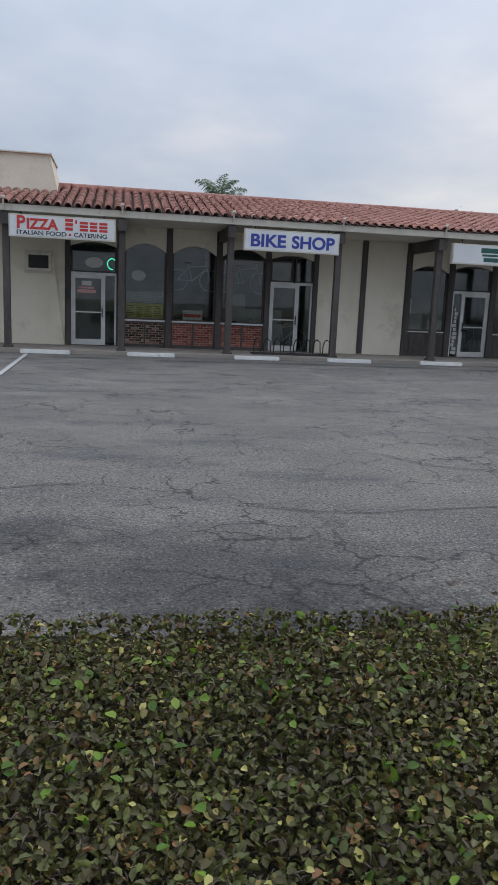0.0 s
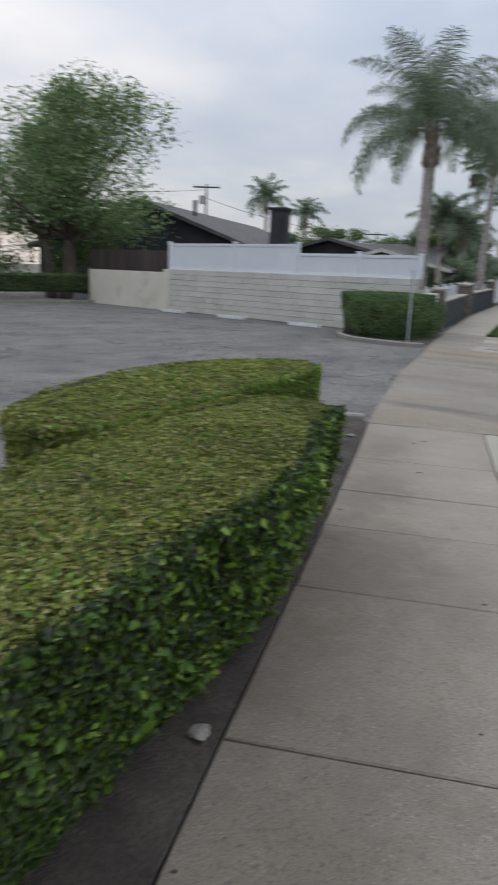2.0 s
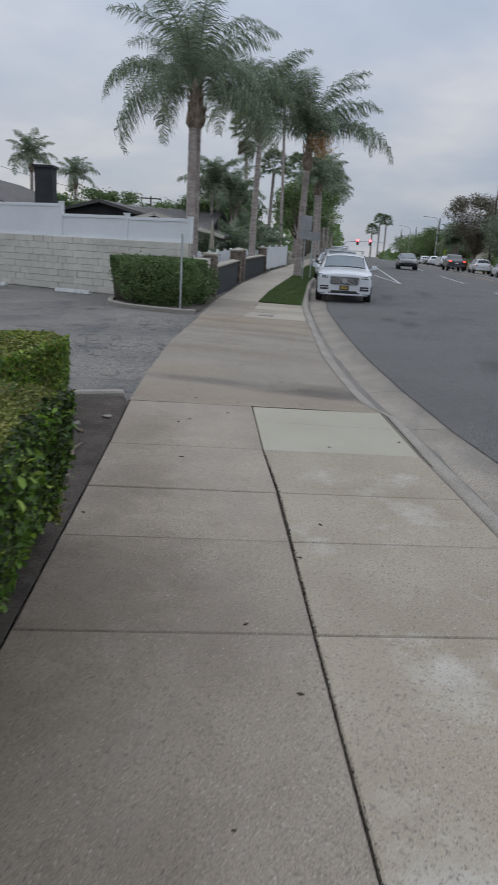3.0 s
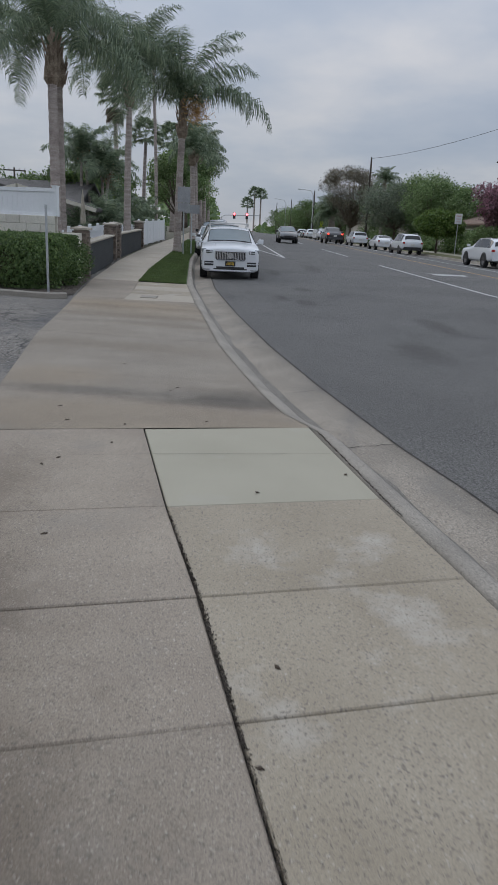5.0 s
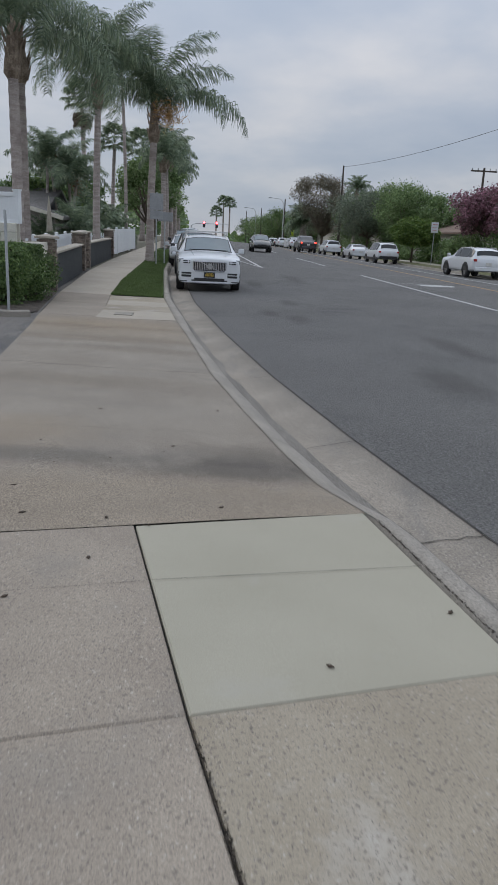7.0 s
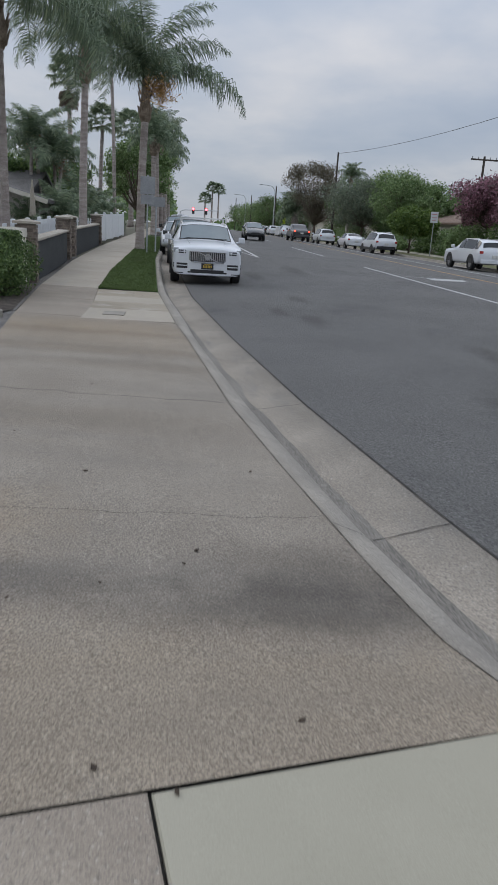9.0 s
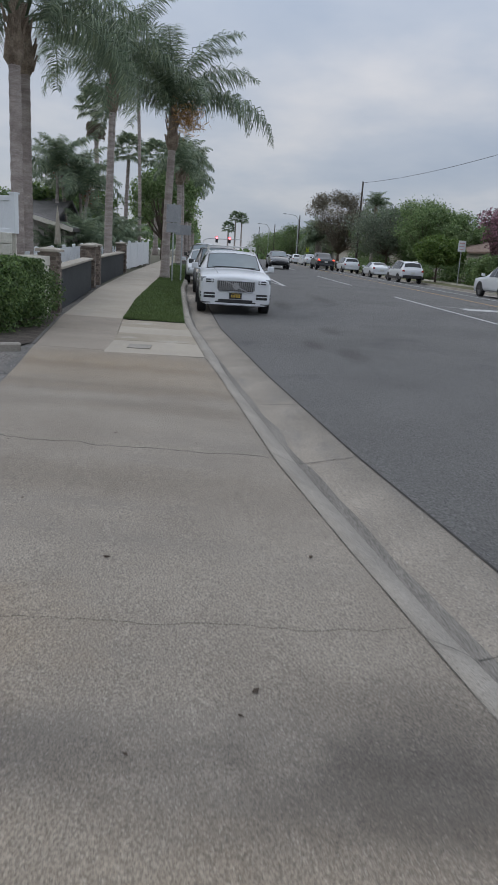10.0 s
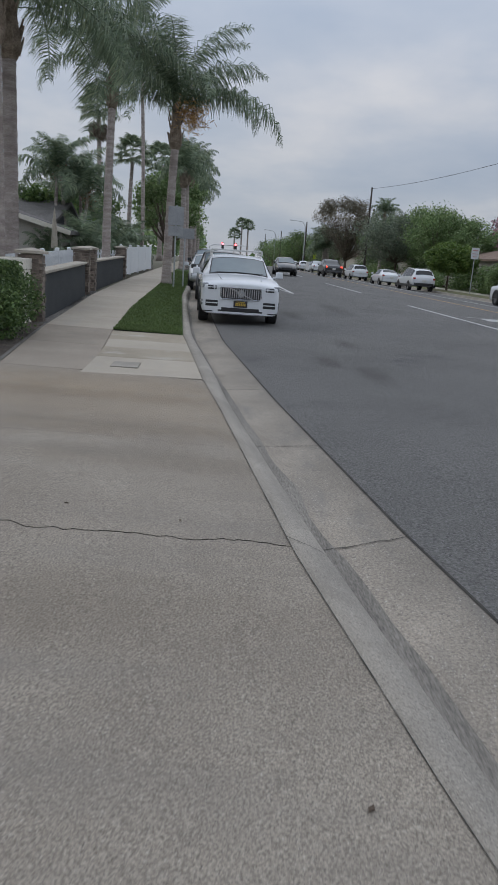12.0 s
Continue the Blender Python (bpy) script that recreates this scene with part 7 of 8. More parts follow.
# ---- broad-leaved trees ----
def tree(name, x, y, h, spread, leaf_mat, label, seed=0, trunks=1, leaf=0.16, count=9000, clear=0.3, clumps=26, z=None, flat=0.75, lean=(0, 0)):
    rng = np.random.RandomState(seed)
    z = rise(x, y) - 0.1 if z is None else z
    t = thing(name, label, "tree", (x, y, z))
    bm = bmesh.new()
    centres = []
    for k in range(clumps):
        a, r = rng.uniform(0, 2 * math.pi), spread * math.sqrt(rng.uniform(0.03, 1))
        zz = h * (clear + (1 - clear) * rng.uniform(0.12, 0.9))
        lim = math.sqrt(max(0.05, 1 - ((zz / h - (1 + clear) / 2) / ((1 - clear) / 2)) ** 2 * 0.8))
        centres.append((r * lim * math.cos(a) + lean[0], r * lim * math.sin(a) + lean[1], zz))
    centres[0] = (lean[0], lean[1], h * 0.9)
    for k in range(trunks):
        a = 2 * math.pi * k / trunks
        b = (0.25 * trunks * math.cos(a) * 0.6, 0.25 * trunks * math.sin(a) * 0.6, 0) if trunks > 1 else (0, 0, 0)
        fork = (b[0] * 1.9 + lean[0] * 0.4, b[1] * 1.9 + lean[1] * 0.4, h * clear)
        r = h * 0.022
        sweep(bm, [b, ((b[0] + fork[0]) / 2 + 0.08, (b[1] + fork[1]) / 2, h * clear * 0.5), fork], [r * 1.35, r, r * 0.8], 10)
        for c in centres[k::trunks]:
            mid = [(fork[i] + c[i]) / 2 + rng.normal(0, 0.12) for i in range(3)]
            sweep(bm, [fork, mid, c], [r * 0.5, r * 0.3, r * 0.1], 6)
    part("trunk", bm, BARK, t, "brown trunk and limbs", smooth=True)
    pos, nrm = [], []
    per = count // clumps
    for c in centres:
        s = spread * rng.uniform(0.24, 0.42)
        d = rng.normal(size=(per, 3))
        d /= np.linalg.norm(d, axis=1)[:, None]
        rr = s * rng.uniform(0.35, 1.0, per) ** 0.6 * (1 + 0.35 * rng.normal(size=per) * 0.5)
        pos.append(np.array(c) + d * rr[:, None] * np.array([1, 1, flat]))
        nrm.append(d * 0.6 + np.array([0, 0, 0.4]))
    cloud_part("crown", *leaf_cloud(np.concatenate(pos), np.concatenate(nrm), leaf, 0.5, 0.8, 0.25, rng), leaf_mat, t, "loose leafy crown")
    return t


# by the car park
tree("street_tree", 29.7, 21.9, 10.3, 4.7, TREE_LEAF, "multi-trunked green tree behind the car park hedge", 1, 3, 0.22, 25000, 0.27, 42, 0.0, 0.78, (0.7, 0.2))
tree("bush_tree", 25.0, 27.5, 5.6, 2.6, TREE_LEAF_LIME, "bushy yellow-green tree beside the shop row", 2, 2, 0.2, 7000, 0.12, 24, 0.0)
tree("bush_tree", 28.5, 26.0, 5.0, 2.6, TREE_LEAF, "bushy green tree behind the hedge", 3, 2, 0.2, 6000, 0.1, 24, 0.0)
tree("bush_tree", 33.5, 22.5, 4.6, 2.4, DARK_LEAF, "dark shrub tree behind the wall", 4, 2, 0.2, 5000, 0.1, 20, 0.0)
tree("street_tree", 19.5, 40, 7.2, 3.2, TREE_LEAF, "green tree behind the shop roof", 5, 1, 0.22, 6000, 0.3, 22, 0.0)
tree("street_tree", 30, 44, 7.5, 3.5, TREE_LEAF_GREY, "grey-green tree in the distance", 6, 1, 0.25, 5000, 0.3, 22, 0.0)
for i, (x, y, h, s_) in enumerate(((78, 25, 7.0, 3.0), (86, 24, 7.2, 3.4), (60, 22, 5.0, 2.4), (94, 21, 6.6, 3.2))):
    tree("far_tree", x, y, h, s_, DARK_LEAF, "dark green tree behind the roofs", 10 + i, 1, 0.3, 4000, 0.25, 20, 0.0)
# left of the street, far
for i, (x, y, h, s_) in enumerate(((70, 2.6, 7.6, 2.6), (80, 3.2, 8.4, 3.0), (92, 3.5, 8.6, 3.4), (108, 4, 9, 4), (130, 5, 9, 4.5), (56, 8, 4.4, 2.4), (62, 7.5, 4.6, 2.6), (52, 9.5, 4.2, 2.2))):
    tree("far_tree", x, y, h, s_, TREE_LEAF if i < 5 else DARK_LEAF, "leafy green tree along the street", 20 + i, 1, 0.26, 6000, 0.2 if i < 5 else 0.08, 24)
# right of the street
R_TREES = [(118, -20.6, 11.0, 4.4, RUSTY_LEAF, "large dusky reddish-green tree across the street", 0.2), (92, -21.6, 7.4, 4.3, TREE_LEAF_GREY, "grey-green tree beside the utility pole", 0.3),
           (86, -24.2, 7.8, 3.9, TREE_LEAF, "broad green tree across the street", 0.28), (82, -27.0, 6.6, 3.0, TREE_LEAF, "broad green tree behind the gardens", 0.2),
           (69, -20.3, 3.7, 1.8, TREE_LEAF_LIME, "small bright green garden tree", 0.45), (60, -23.2, 6.0, 2.4, PINK_LEAF, "crape myrtle with dusky pink blossom", 0.4), (55.5, -24.4, 6.2, 2.6, PINK_LEAF, "crape myrtle with dusky pink blossom", 0.4),
           (160, -18.8, 7.6, 3.2, DARK_LEAF, "dark green street tree across the street", 0.2), (150, -23, 7.2, 4.0, TREE_LEAF, "green street tree across the street", 0.2), (180, -21, 7.4, 4.4, DARK_LEAF, "dark street tree across the street", 0.2), (200, -20, 7.6, 4.8, TREE_LEAF, "street tree far up the street", 0.2),
           (228, -19, 7.5, 5, DARK_LEAF, "street tree far up the street", 0.2), (106, -25, 8.2, 4.2, DARK_LEAF, "dark tree behind the gardens", 0.15), (98, -25.5, 6.8, 3.6, DARK_LEAF, "dark tree behind the gardens", 0.15)]
for i, (x, y, h, s_, m_, lb, cl) in enumerate(R_TREES):
    tree("street_tree" if m_ is not PINK_LEAF else "blossom_tree", x, y, h, s_, m_, lb, 50 + i, 1, 0.21 if x < 125 else 0.27, 22000 if x < 125 else 8000, cl, 48)
for i, (x, y, h, s_) in enumerate(((66, -23.5, 2.2, 1.8), (63, -23.0, 1.9, 1.7), (60.5, -22.5, 2.3, 1.8), (55.5, -23.5, 2.8, 2.2), (51, -24, 3.0, 2.4), (72.5, -23.5, 2.2, 1.8), (78, -23, 2.2, 2), (88, -23, 2.6, 2.4), (100, -22.5, 2.8, 2.6), (108, -22, 2.8, 2.6))):
    tree("garden_shrub", x, y, h, s_, DARK_LEAF if i % 2 else TREE_LEAF, "rounded dark green garden shrub", 80 + i, 2, 0.2, 4500, 0.03, 20, None, 0.9)
feather_palm("date_palm", 125, -18.7, 3.9, 0.6, 0.55, (0, 0), 46, 1.75, FRONDS_FAR, "stout date palm with a broad crown across the street", 70, False, 0, z=rise(128, -20))
feather_palm("queen_palm", 100, -21.6, 7.0, 0.2, 0.15, (0, 0), 28, 0.95, FRONDS_FAR, "tall palm among the trees across the street", 71, True, 0, z=rise(100, -19))
tl = thing("distant_treeline", "dark band of distant trees up the street", "trees", kind="stuff")
rg = np.random.RandomState(77)
n_ = 9000
tx, ty = rg.uniform(230, 420, n_), rg.uniform(-160, 160, n_)
keep = (np.abs(ty + 7) > 9)
tx, ty = tx[keep], ty[keep]
tz = np.array([rise(x, y) for x, y in zip(tx, ty)]) + rg.uniform(0, 1, len(tx)) ** 0.7 * (6 + 3.5 * np.sin(ty * 0.11) + 2 * np.sin(ty * 0.37))
cloud_part("foliage", *leaf_cloud(np.stack([tx, ty, tz], 1), np.tile([-0.5, 0, 0.5], (len(tx), 1)), 2.6, 0.8, 0.8, 0.2, rg), DARK_LEAF, tl)


# ---- utility poles and wires ----
def utility_pole(x, y, h, label, arms=((0.0, 1.1),), turn=0.0, z=None, r=0.15, can=False):
    z = rise(x, y) - 0.15 if z is None else z
    p = thing("utility_pole", label, "utility pole", (x, y, z), turn, "utility poles")
    bm = bmesh.new()
    tube(bm, (0, 0, 0), (0, 0, h), r, r * 0.62, 12)
    part("pole", bm, POLE_WOOD, p)
    for dz, w in arms:
        part("cross_arm", boxes((-0.06, 0.06, -w, w, h - 0.35 - dz, h - 0.22 - dz), bevel=0.008), POLE_WOOD, p)
        for k in (-0.9, -0.45, 0.45, 0.9):
            bm = bmesh.new()
            lathe(bm, [(0.03, 0), (0.05, 0.05), (0.03, 0.1), (0.045, 0.15), (0.01, 0.2)], 8, pose(0, k * w, h - 0.22 - dz))
            part("insulator", bm, BOARD_GREY, p)
    if can:
        bm = bmesh.new()
        lathe(bm, [(0.01, 0), (0.25, 0.02), (0.25, 0.8), (0.05, 0.86)], 14, pose(-0.1, 0.42, h - 1.9))
        part("transformer", bm, BOARD_GREY, p)
    return p


utility_pole(95, -18.7, 10.3, "dark bare wooden utility pole across the street", ())
utility_pole(66.6, 33.4, 9.9, "wooden utility pole with cross-arm and transformer behind the roofs", ((0, 1.3),), 20, 0, can=True)
utility_pole(87.3, 21.5, 6.9, "distant utility pole with cross-arm", ((0, 1.2),), 15, 0)
utility_pole(72, -27, 8.6, "utility pole with cross-arm behind the gardens", ((0, 1.2),), 0)
for i, (x, y, h) in enumerate(((150, -18.5, 9), (195, -18, 9), (235, -17, 9.5), (250, 6, 10))):
    utility_pole(x, y, h, "distant utility pole by the street", ())
utility_pole(20.0, 36, 7.7, "pale square pole behind the shop roof", (), 0, 0, 0.22)


def wire(a, b, sag, r=0.018):
    w = thing("overhead_wire", "thin dark overhead wire", "wire", a)
    bm = bmesh.new()
    d = Vector(b) - Vector(a)
    pts = [d * t - Vector((0, 0, sag * 4 * t * (1 - t))) for t in np.linspace(0, 1, 14)]
    sweep(bm, pts, [r] * 14, 5)
    part("cable", bm, TRIM, w)


wire((95, -18.7, 10.4), (40, -24, 10.5), 0.8)
wire((20.0, 36, 7.1), (66.6, 33.4, 9.4), 1.2)
wire((66.6, 33.4, 8.6), (87.3, 21.5, 6.6), 0.8, 0.02)
for x, y in ((150, -18.3), (200, -17)):
    lp = thing("street_lamp", "tall street lamp with a curved arm", "street lamp", (x, y, rise(x, y)))
    bm = bmesh.new()
    sweep(bm, [(0, 0, 0), (0, 0, 8), (0, 0.6, 8.8), (0, 2.4, 9.0)], [0.12, 0.09, 0.06, 0.05], 8)
    part("column", bm, GALV, lp)
    part("head", boxes((-0.15, 0.15, 2.3, 3.0, 8.9, 9.05), bevel=0.03), GALV, lp)
sg = thing("traffic_signal", "traffic signal showing red far up the street", "traffic signal", (185, -3.6, rise(185, -1.5) - 1.6))
bm = bmesh.new()
sweep(bm, [(0, 3, 0), (0, 3, 4.4), (0, 2, 4.8), (0, -6, 5.0)], [0.14, 0.12, 0.1, 0.08], 8)
part("mast", bm, GALV, sg)
for yy in (0.0, -3.0):
    hd = part("signal_head", boxes((-0.25, 0.1, yy - 0.3, yy + 0.3, 4.0, 5.4), bevel=0.03), TRIM, sg)
    bm = bmesh.new()
    lathe(bm, [(0.001, 0), (0.26, 0), (0.26, 0.04), (0.001, 0.05)], 14, pose(-0.26, yy, 5.1, 0, -90, 0))
    part("red_lens", bm, SIGNAL_RED, hd, "lit red lens")

# ---- houses ----
def gable_house(name, label, ridge_a, ridge_b, half, eave_z, wall_mat, roof_mat, base_z=0.0, over=0.5, barge=None):
    a, b = Vector(ridge_a), Vector(ridge_b)
    l_, tn = between(a, b)
    h = thing(name, label, "house", (a.x, a.y, base_z), tn)
    rz, ez = a.z - base_z, eave_z - base_z
    bm = bmesh.new()
    vs = [bm.verts.new(q) for q in ((0.2, -half, 0), (l_, -half, 0), (l_, half, 0), (0.2, half, 0), (0.2, -half, ez), (l_, -half, ez), (l_, half, ez), (0.2, half, ez), (0.2, 0, rz - 0.1), (l_, 0, rz - 0.1))]
    for q in ((0, 1, 5, 4), (2, 3, 7, 6), (3, 0, 4, 8, 7), (1, 2, 6, 9, 5)):
        bm.faces.new([vs[i] for i in q])
    part("wall", bm, wall_mat, h)
    for sgn in (-1, 1):
        bm = bmesh.new()
        k = (rz - ez) / half
        y1, z1 = sgn * (half + over), ez - k * over
        v = []
        for dz in (0.0, 0.16):
            v += [bm.verts.new((-0.3, 0, rz + dz)), bm.verts.new((l_ + 0.3, 0, rz + dz)), bm.verts.new((l_ + 0.3, y1, z1 + dz)), bm.verts.new((-0.3, y1, z1 + dz))]
        for q in ((3, 2, 1, 0), (4, 5, 6, 7), (0, 1, 5, 4), (1, 2, 6, 5), (2, 3, 7, 6), (3, 0, 4, 7)):
            bm.faces.new([v[i] for i in q])
        part("roof", bm, roof_mat, h)
        part("barge_board", boxes((-0.34, -0.3, -0.08, math.hypot(half + over, rz - z1), -0.04, 0.16), m=pose(0, 0, rz, 0, 0, 0) @ pose(0, 0, 0, -math.degrees(math.atan2(rz - z1, half + over)), 0, 0) if sgn > 0 else pose(0, 0, rz) @ Matrix.Diagonal((1, -1, 1, 1)) @ pose(0, 0, 0, -math.degrees(math.atan2(rz - z1, half + over)), 0, 0)), barge or (roof_mat if wall_mat is DARKWALL else FASCIA), h)
    return h


dk = gable_house("house", "dark-walled bungalow with a low grey shingle roof", (37.5, 22.2, 5.35), (60, 25.0, 5.35), 7.0, 2.8, DARKWALL, SHINGLE)
part("chimney", boxes((8.5, 9.6, -6.4, -5.3, 2.5, 5.9), (8.4, 9.7, -6.5, -5.2, 5.75, 5.9), bevel=0.01), DARKWALL, dk, "dark rendered chimney")
bm = bmesh.new()
tube(bm, (4.5, -1.5, 4.6), (4.5, -1.5, 5.9), 0.12, 0.12, 10)
part("vent_pipe", bm, TRIM, dk)
gable_house("house", "bungalow with a dark grey roof behind the white fence", (48, 14.2, 3.95), (66, 13.5, 3.95), 5.5, 2.6, DARKWALL, SHINGLE)
gable_house("house", "small house with grey shingle roof and pale eaves", (43.5, 9.4, 3.15), (58, 9.0, 3.6), 3.6, 2.2, PALEWALL, SHINGLE, rise(45, 3), barge=FASCIA)
gable_house("house", "grey shingle roofed wing of the bungalow", (51, 13.2, 3.75), (51, 7.0, 3.75), 4.6, 2.5, DARKWALL, SHINGLE, rise(45, 3))
gable_house("house", "house with a low brown roof across the street", (58, -30, 4.4), (84, -29.5, 4.7), 5.0, 3.0, PALEWALL, SHINGLE_BROWN, rise(65, -19))
gable_house("house", "pale house with a brown roof far across the street", (92, -28, 4.8), (112, -28, 5.0), 4.5, 3.2, PALEWALL, SHINGLE_BROWN, rise(100, -19))
gable_house("house", "pale house seen beside the shop row", (23, 36, 3.6), (31, 38, 3.6), 3.0, 2.4, PALEWALL, SHINGLE_BROWN)
gable_house("house", "pale houses behind the trees up the street", (120, -30, 5.4), (150, -30, 5.6), 5, 3.6, PALEWALL, SHINGLE_BROWN, rise(130, -19))
gf = thing("garden_fence", "dark board garden fence across the street", "fence", (64, -25.8, rise(64, -19)))
for i in range(40):
    part("board", boxes((i * 0.42, i * 0.42 + 0.4, 0, 0.03, 0, 1.7 + random.uniform(-0.02, 0.02))), REDWOOD, gf)
um = thing("closed_umbrella", "closed beige garden umbrella on a pole", "umbrella", (42.6, 5.9, gz(42.6, 3)))
bm = bmesh.new()
lathe(bm, [(0.03, 1.0), (0.16, 1.05), (0.13, 1.5), (0.09, 2.1), (0.03, 2.6), (0.005, 2.75)], 12)
for v_ in bm.verts:
    v_.co.x *= 1 + 0.18 * math.sin(math.atan2(v_.co.y, v_.co.x) * 5)
part("canopy", bm, CANVAS, um)
bm = bmesh.new()
tube(bm, (0, 0, 0), (0, 0, 1.1), 0.025, 0.025, 8)
part("pole", bm, GALV, um)
wb = tagged(part("white_van_box", boxes((120, 124, -17.6, -15.6, rise(122, -17) + 0.2, rise(122, -17) + 1.5), bevel=0.08), CAR_WHITE, None, "pale utility cabinet by the far kerb"), "", "cabinet")
wb.name = "utility_cabinet"

# ---- cars ----
CARGLASS_DARK = mat("dark_car_glass", (0.012, 0.014, 0.015), (0.02, 0.023, 0.025), 0.6, 8, 0.05, 0.0, grain=0.02, spec=0.4)
# pale blue-grey base puts the sky's reflection into the windscreen colour
CARGLASS_FRONT = mat("windscreen_glass", (0.12, 0.15, 0.16), (0.16, 0.195, 0.205), 0.6, 8, 0.04, 0.0, grain=0.02, spec=0.6)
SUV = [(-2.47, .50, .93, .97, .78, .80, .72), (-2.40, .42, 1.04, 1.14, .90, .89, .78), (-2.2, .36, 1.10, 1.50, .94, .92, .70), (-1.8, .34, 1.11, 1.62, .96, .93, .71),
       (-.3, .34, 1.11, 1.67, .965, .94, .72), (.35, .34, 1.11, 1.575, .965, .94, .70), (1.12, .34, 1.10, 1.15, .965, .935, .78), (1.9, .30, 1.06, 1.10, .965, .93, .81),
       (2.25, .26, 1.01, 1.05, .96, .92, .81), (2.40, .24, .97, 1.0, .945, .905, .79), (2.478, .25, .91, .95, .91, .865, .74), (2.481, .28, .86, .89, .84, .80, .68)]
WAGON = [(-2.37, .50, .90, .96, .76, .78, .72), (-2.30, .42, 1.0, 1.1, .88, .87, .78), (-2.0, .36, 1.04, 1.55, .93, .91, .64), (-1.5, .34, 1.04, 1.64, .94, .92, .66),
         (-.3, .33, 1.02, 1.67, .94, .92, .67), (.4, .33, 1.01, 1.62, .94, .92, .66), (1.15, .33, 1.0, 1.08, .94, .91, .76), (1.8, .34, .93, .99, .93, .88, .70),
         (2.2, .36, .84, .90, .88, .82, .62), (2.35, .42, .74, .78, .78, .74, .55)]
SEDAN = [(-2.30, .45, .85, .92, .74, .76, .70), (-2.22, .36, .95, 1.03, .86, .85, .74), (-1.75, .32, .96, 1.06, .90, .88, .70), (-1.0, .28, .94, 1.36, .91, .89, .60),
         (-.2, .27, .92, 1.42, .91, .89, .62), (.3, .27, .91, 1.38, .91, .89, .61), (1.1, .28, .90, .97, .91, .87, .72), (1.75, .30, .82, .88, .90, .84, .66), (2.15, .34, .72, .77, .84, .78, .58), (2.3, .42, .62, .66, .74, .70, .5)]
HATCH = [(-2.18, .50, .90, .98, .72, .74, .68), (-2.08, .38, 1.02, 1.16, .82, .82, .70), (-1.6, .32, 1.0, 1.34, .86, .85, .60), (-.8, .28, .98, 1.46, .87, .86, .60), (0, .27, .96, 1.49, .87, .86, .61),
         (.4, .27, .95, 1.42, .87, .86, .60), (1.3, .28, .92, .99, .87, .84, .70), (1.75, .30, .83, .89, .85, .80, .62), (2.1, .36, .70, .75, .78, .73, .52), (2.2, .44, .60, .63, .68, .64, .45)]
TRUCK = [(-2.85, .58, 1.08, 1.12, .88, .90, .86), (-2.8, .52, 1.12, 1.14, .93, .93, .88), (-1.2, .48, 1.12, 1.14, .95, .94, .88), (-1.1, .48, 1.12, 1.66, .95, .94, .70), (-.6, .46, 1.12, 1.80, .95, .94, .72),
         (.6, .46, 1.12, 1.80, .95, .94, .72), (1.3, .46, 1.12, 1.22, .95, .93, .82), (2.2, .46, 1.08, 1.15, .94, .90, .78), (2.7, .48, 1.0, 1.05, .90, .86, .70), (2.8, .55, .9, .93, .84, .82, .62)]


def section(st):
    x, zs, zb, zt, ws_, wb_, wt_ = st
    h = [(0, zs), (ws_ * 0.9, zs), (ws_ * 0.985, zs + 0.07), (max(ws_, wb_) * 1.0, zs + (zb - zs) * 0.55), (wb_, zb), (wt_, zt - 0.02), (wt_ * 0.6, zt + 0.02), (0, zt + 0.035)]
    return [(x, y, z) for y, z in h] + [(x, -y, z) for y, z in h[-2:0:-1]]


def plate_of(corners, shrink, proud, thick=0.006, cut=0.12):
    """A thin panel lying on four corners, its own corners cut."""
    c = [Vector(p) for p in corners]
    mid = sum(c, Vector()) / 4
    n = (c[1] - c[0]).cross(c[3] - c[0]).normalized()
    c = [p + (mid - p) * shrink for p in c]
    ring = []
    for i in range(4):
        a, b, d = c[i - 1], c[i], c[(i + 1) % 4]
        ring += [b + (a - b) * cut, b + (d - b) * cut]
    bm = bmesh.new()
    lo = [bm.verts.new(p + n * proud) for p in ring]
    hi = [bm.verts.new(p + n * (proud + thick)) for p in ring]
    bm.faces.new(hi)
    bm.faces.new(lo[::-1])
    for i in range(8):
        bm.faces.new((lo[i], lo[(i + 1) % 8], hi[(i + 1) % 8], hi[i]))
    return bm


def wheel_meshes(r, w):
    bm = bmesh.new()
    lathe(bm, [(r * 0.62, -w / 2), (r * 0.93, -w / 2), (r, -w / 2 + 0.03), (r, w / 2 - 0.03), (r * 0.93, w / 2), (r * 0.62, w / 2)], 28, pose(0, 0, 0, 90, 0, 0), False)
    ty = bpy.data.meshes.new("tyre")
    bm.to_mesh(ty)
    bm.free()
    ty.materials.append(RUBBER)
    bm = bmesh.new()
    lathe(bm, [(0.001, w * 0.30), (r * 0.12, w * 0.34), (r * 0.14, w * 0.2), (r * 0.55, w * 0.12), (r * 0.58, w * 0.45), (r * 0.64, w * 0.48), (r * 0.64, -w * 0.4), (0.001, -w * 0.4)], 28, pose(0, 0, 0, 90, 0, 0))
    for k in range(5):
        a = k * 72
        box(bm, -0.03, 0.03, -w * 0.36, -w * 0.16, r * 0.1, r * 0.6, pose(0, 0, 0, 0, a, 0))
        box(bm, -0.03, 0.03, w * 0.16, w * 0.36, r * 0.1, r * 0.6, pose(0, 0, 0, 0, a, 0))
    ri = bpy.data.meshes.new("rim")
    bm.to_mesh(ri)
    bm.free()
    ri.materials.append(RIM)
    return ty, ri


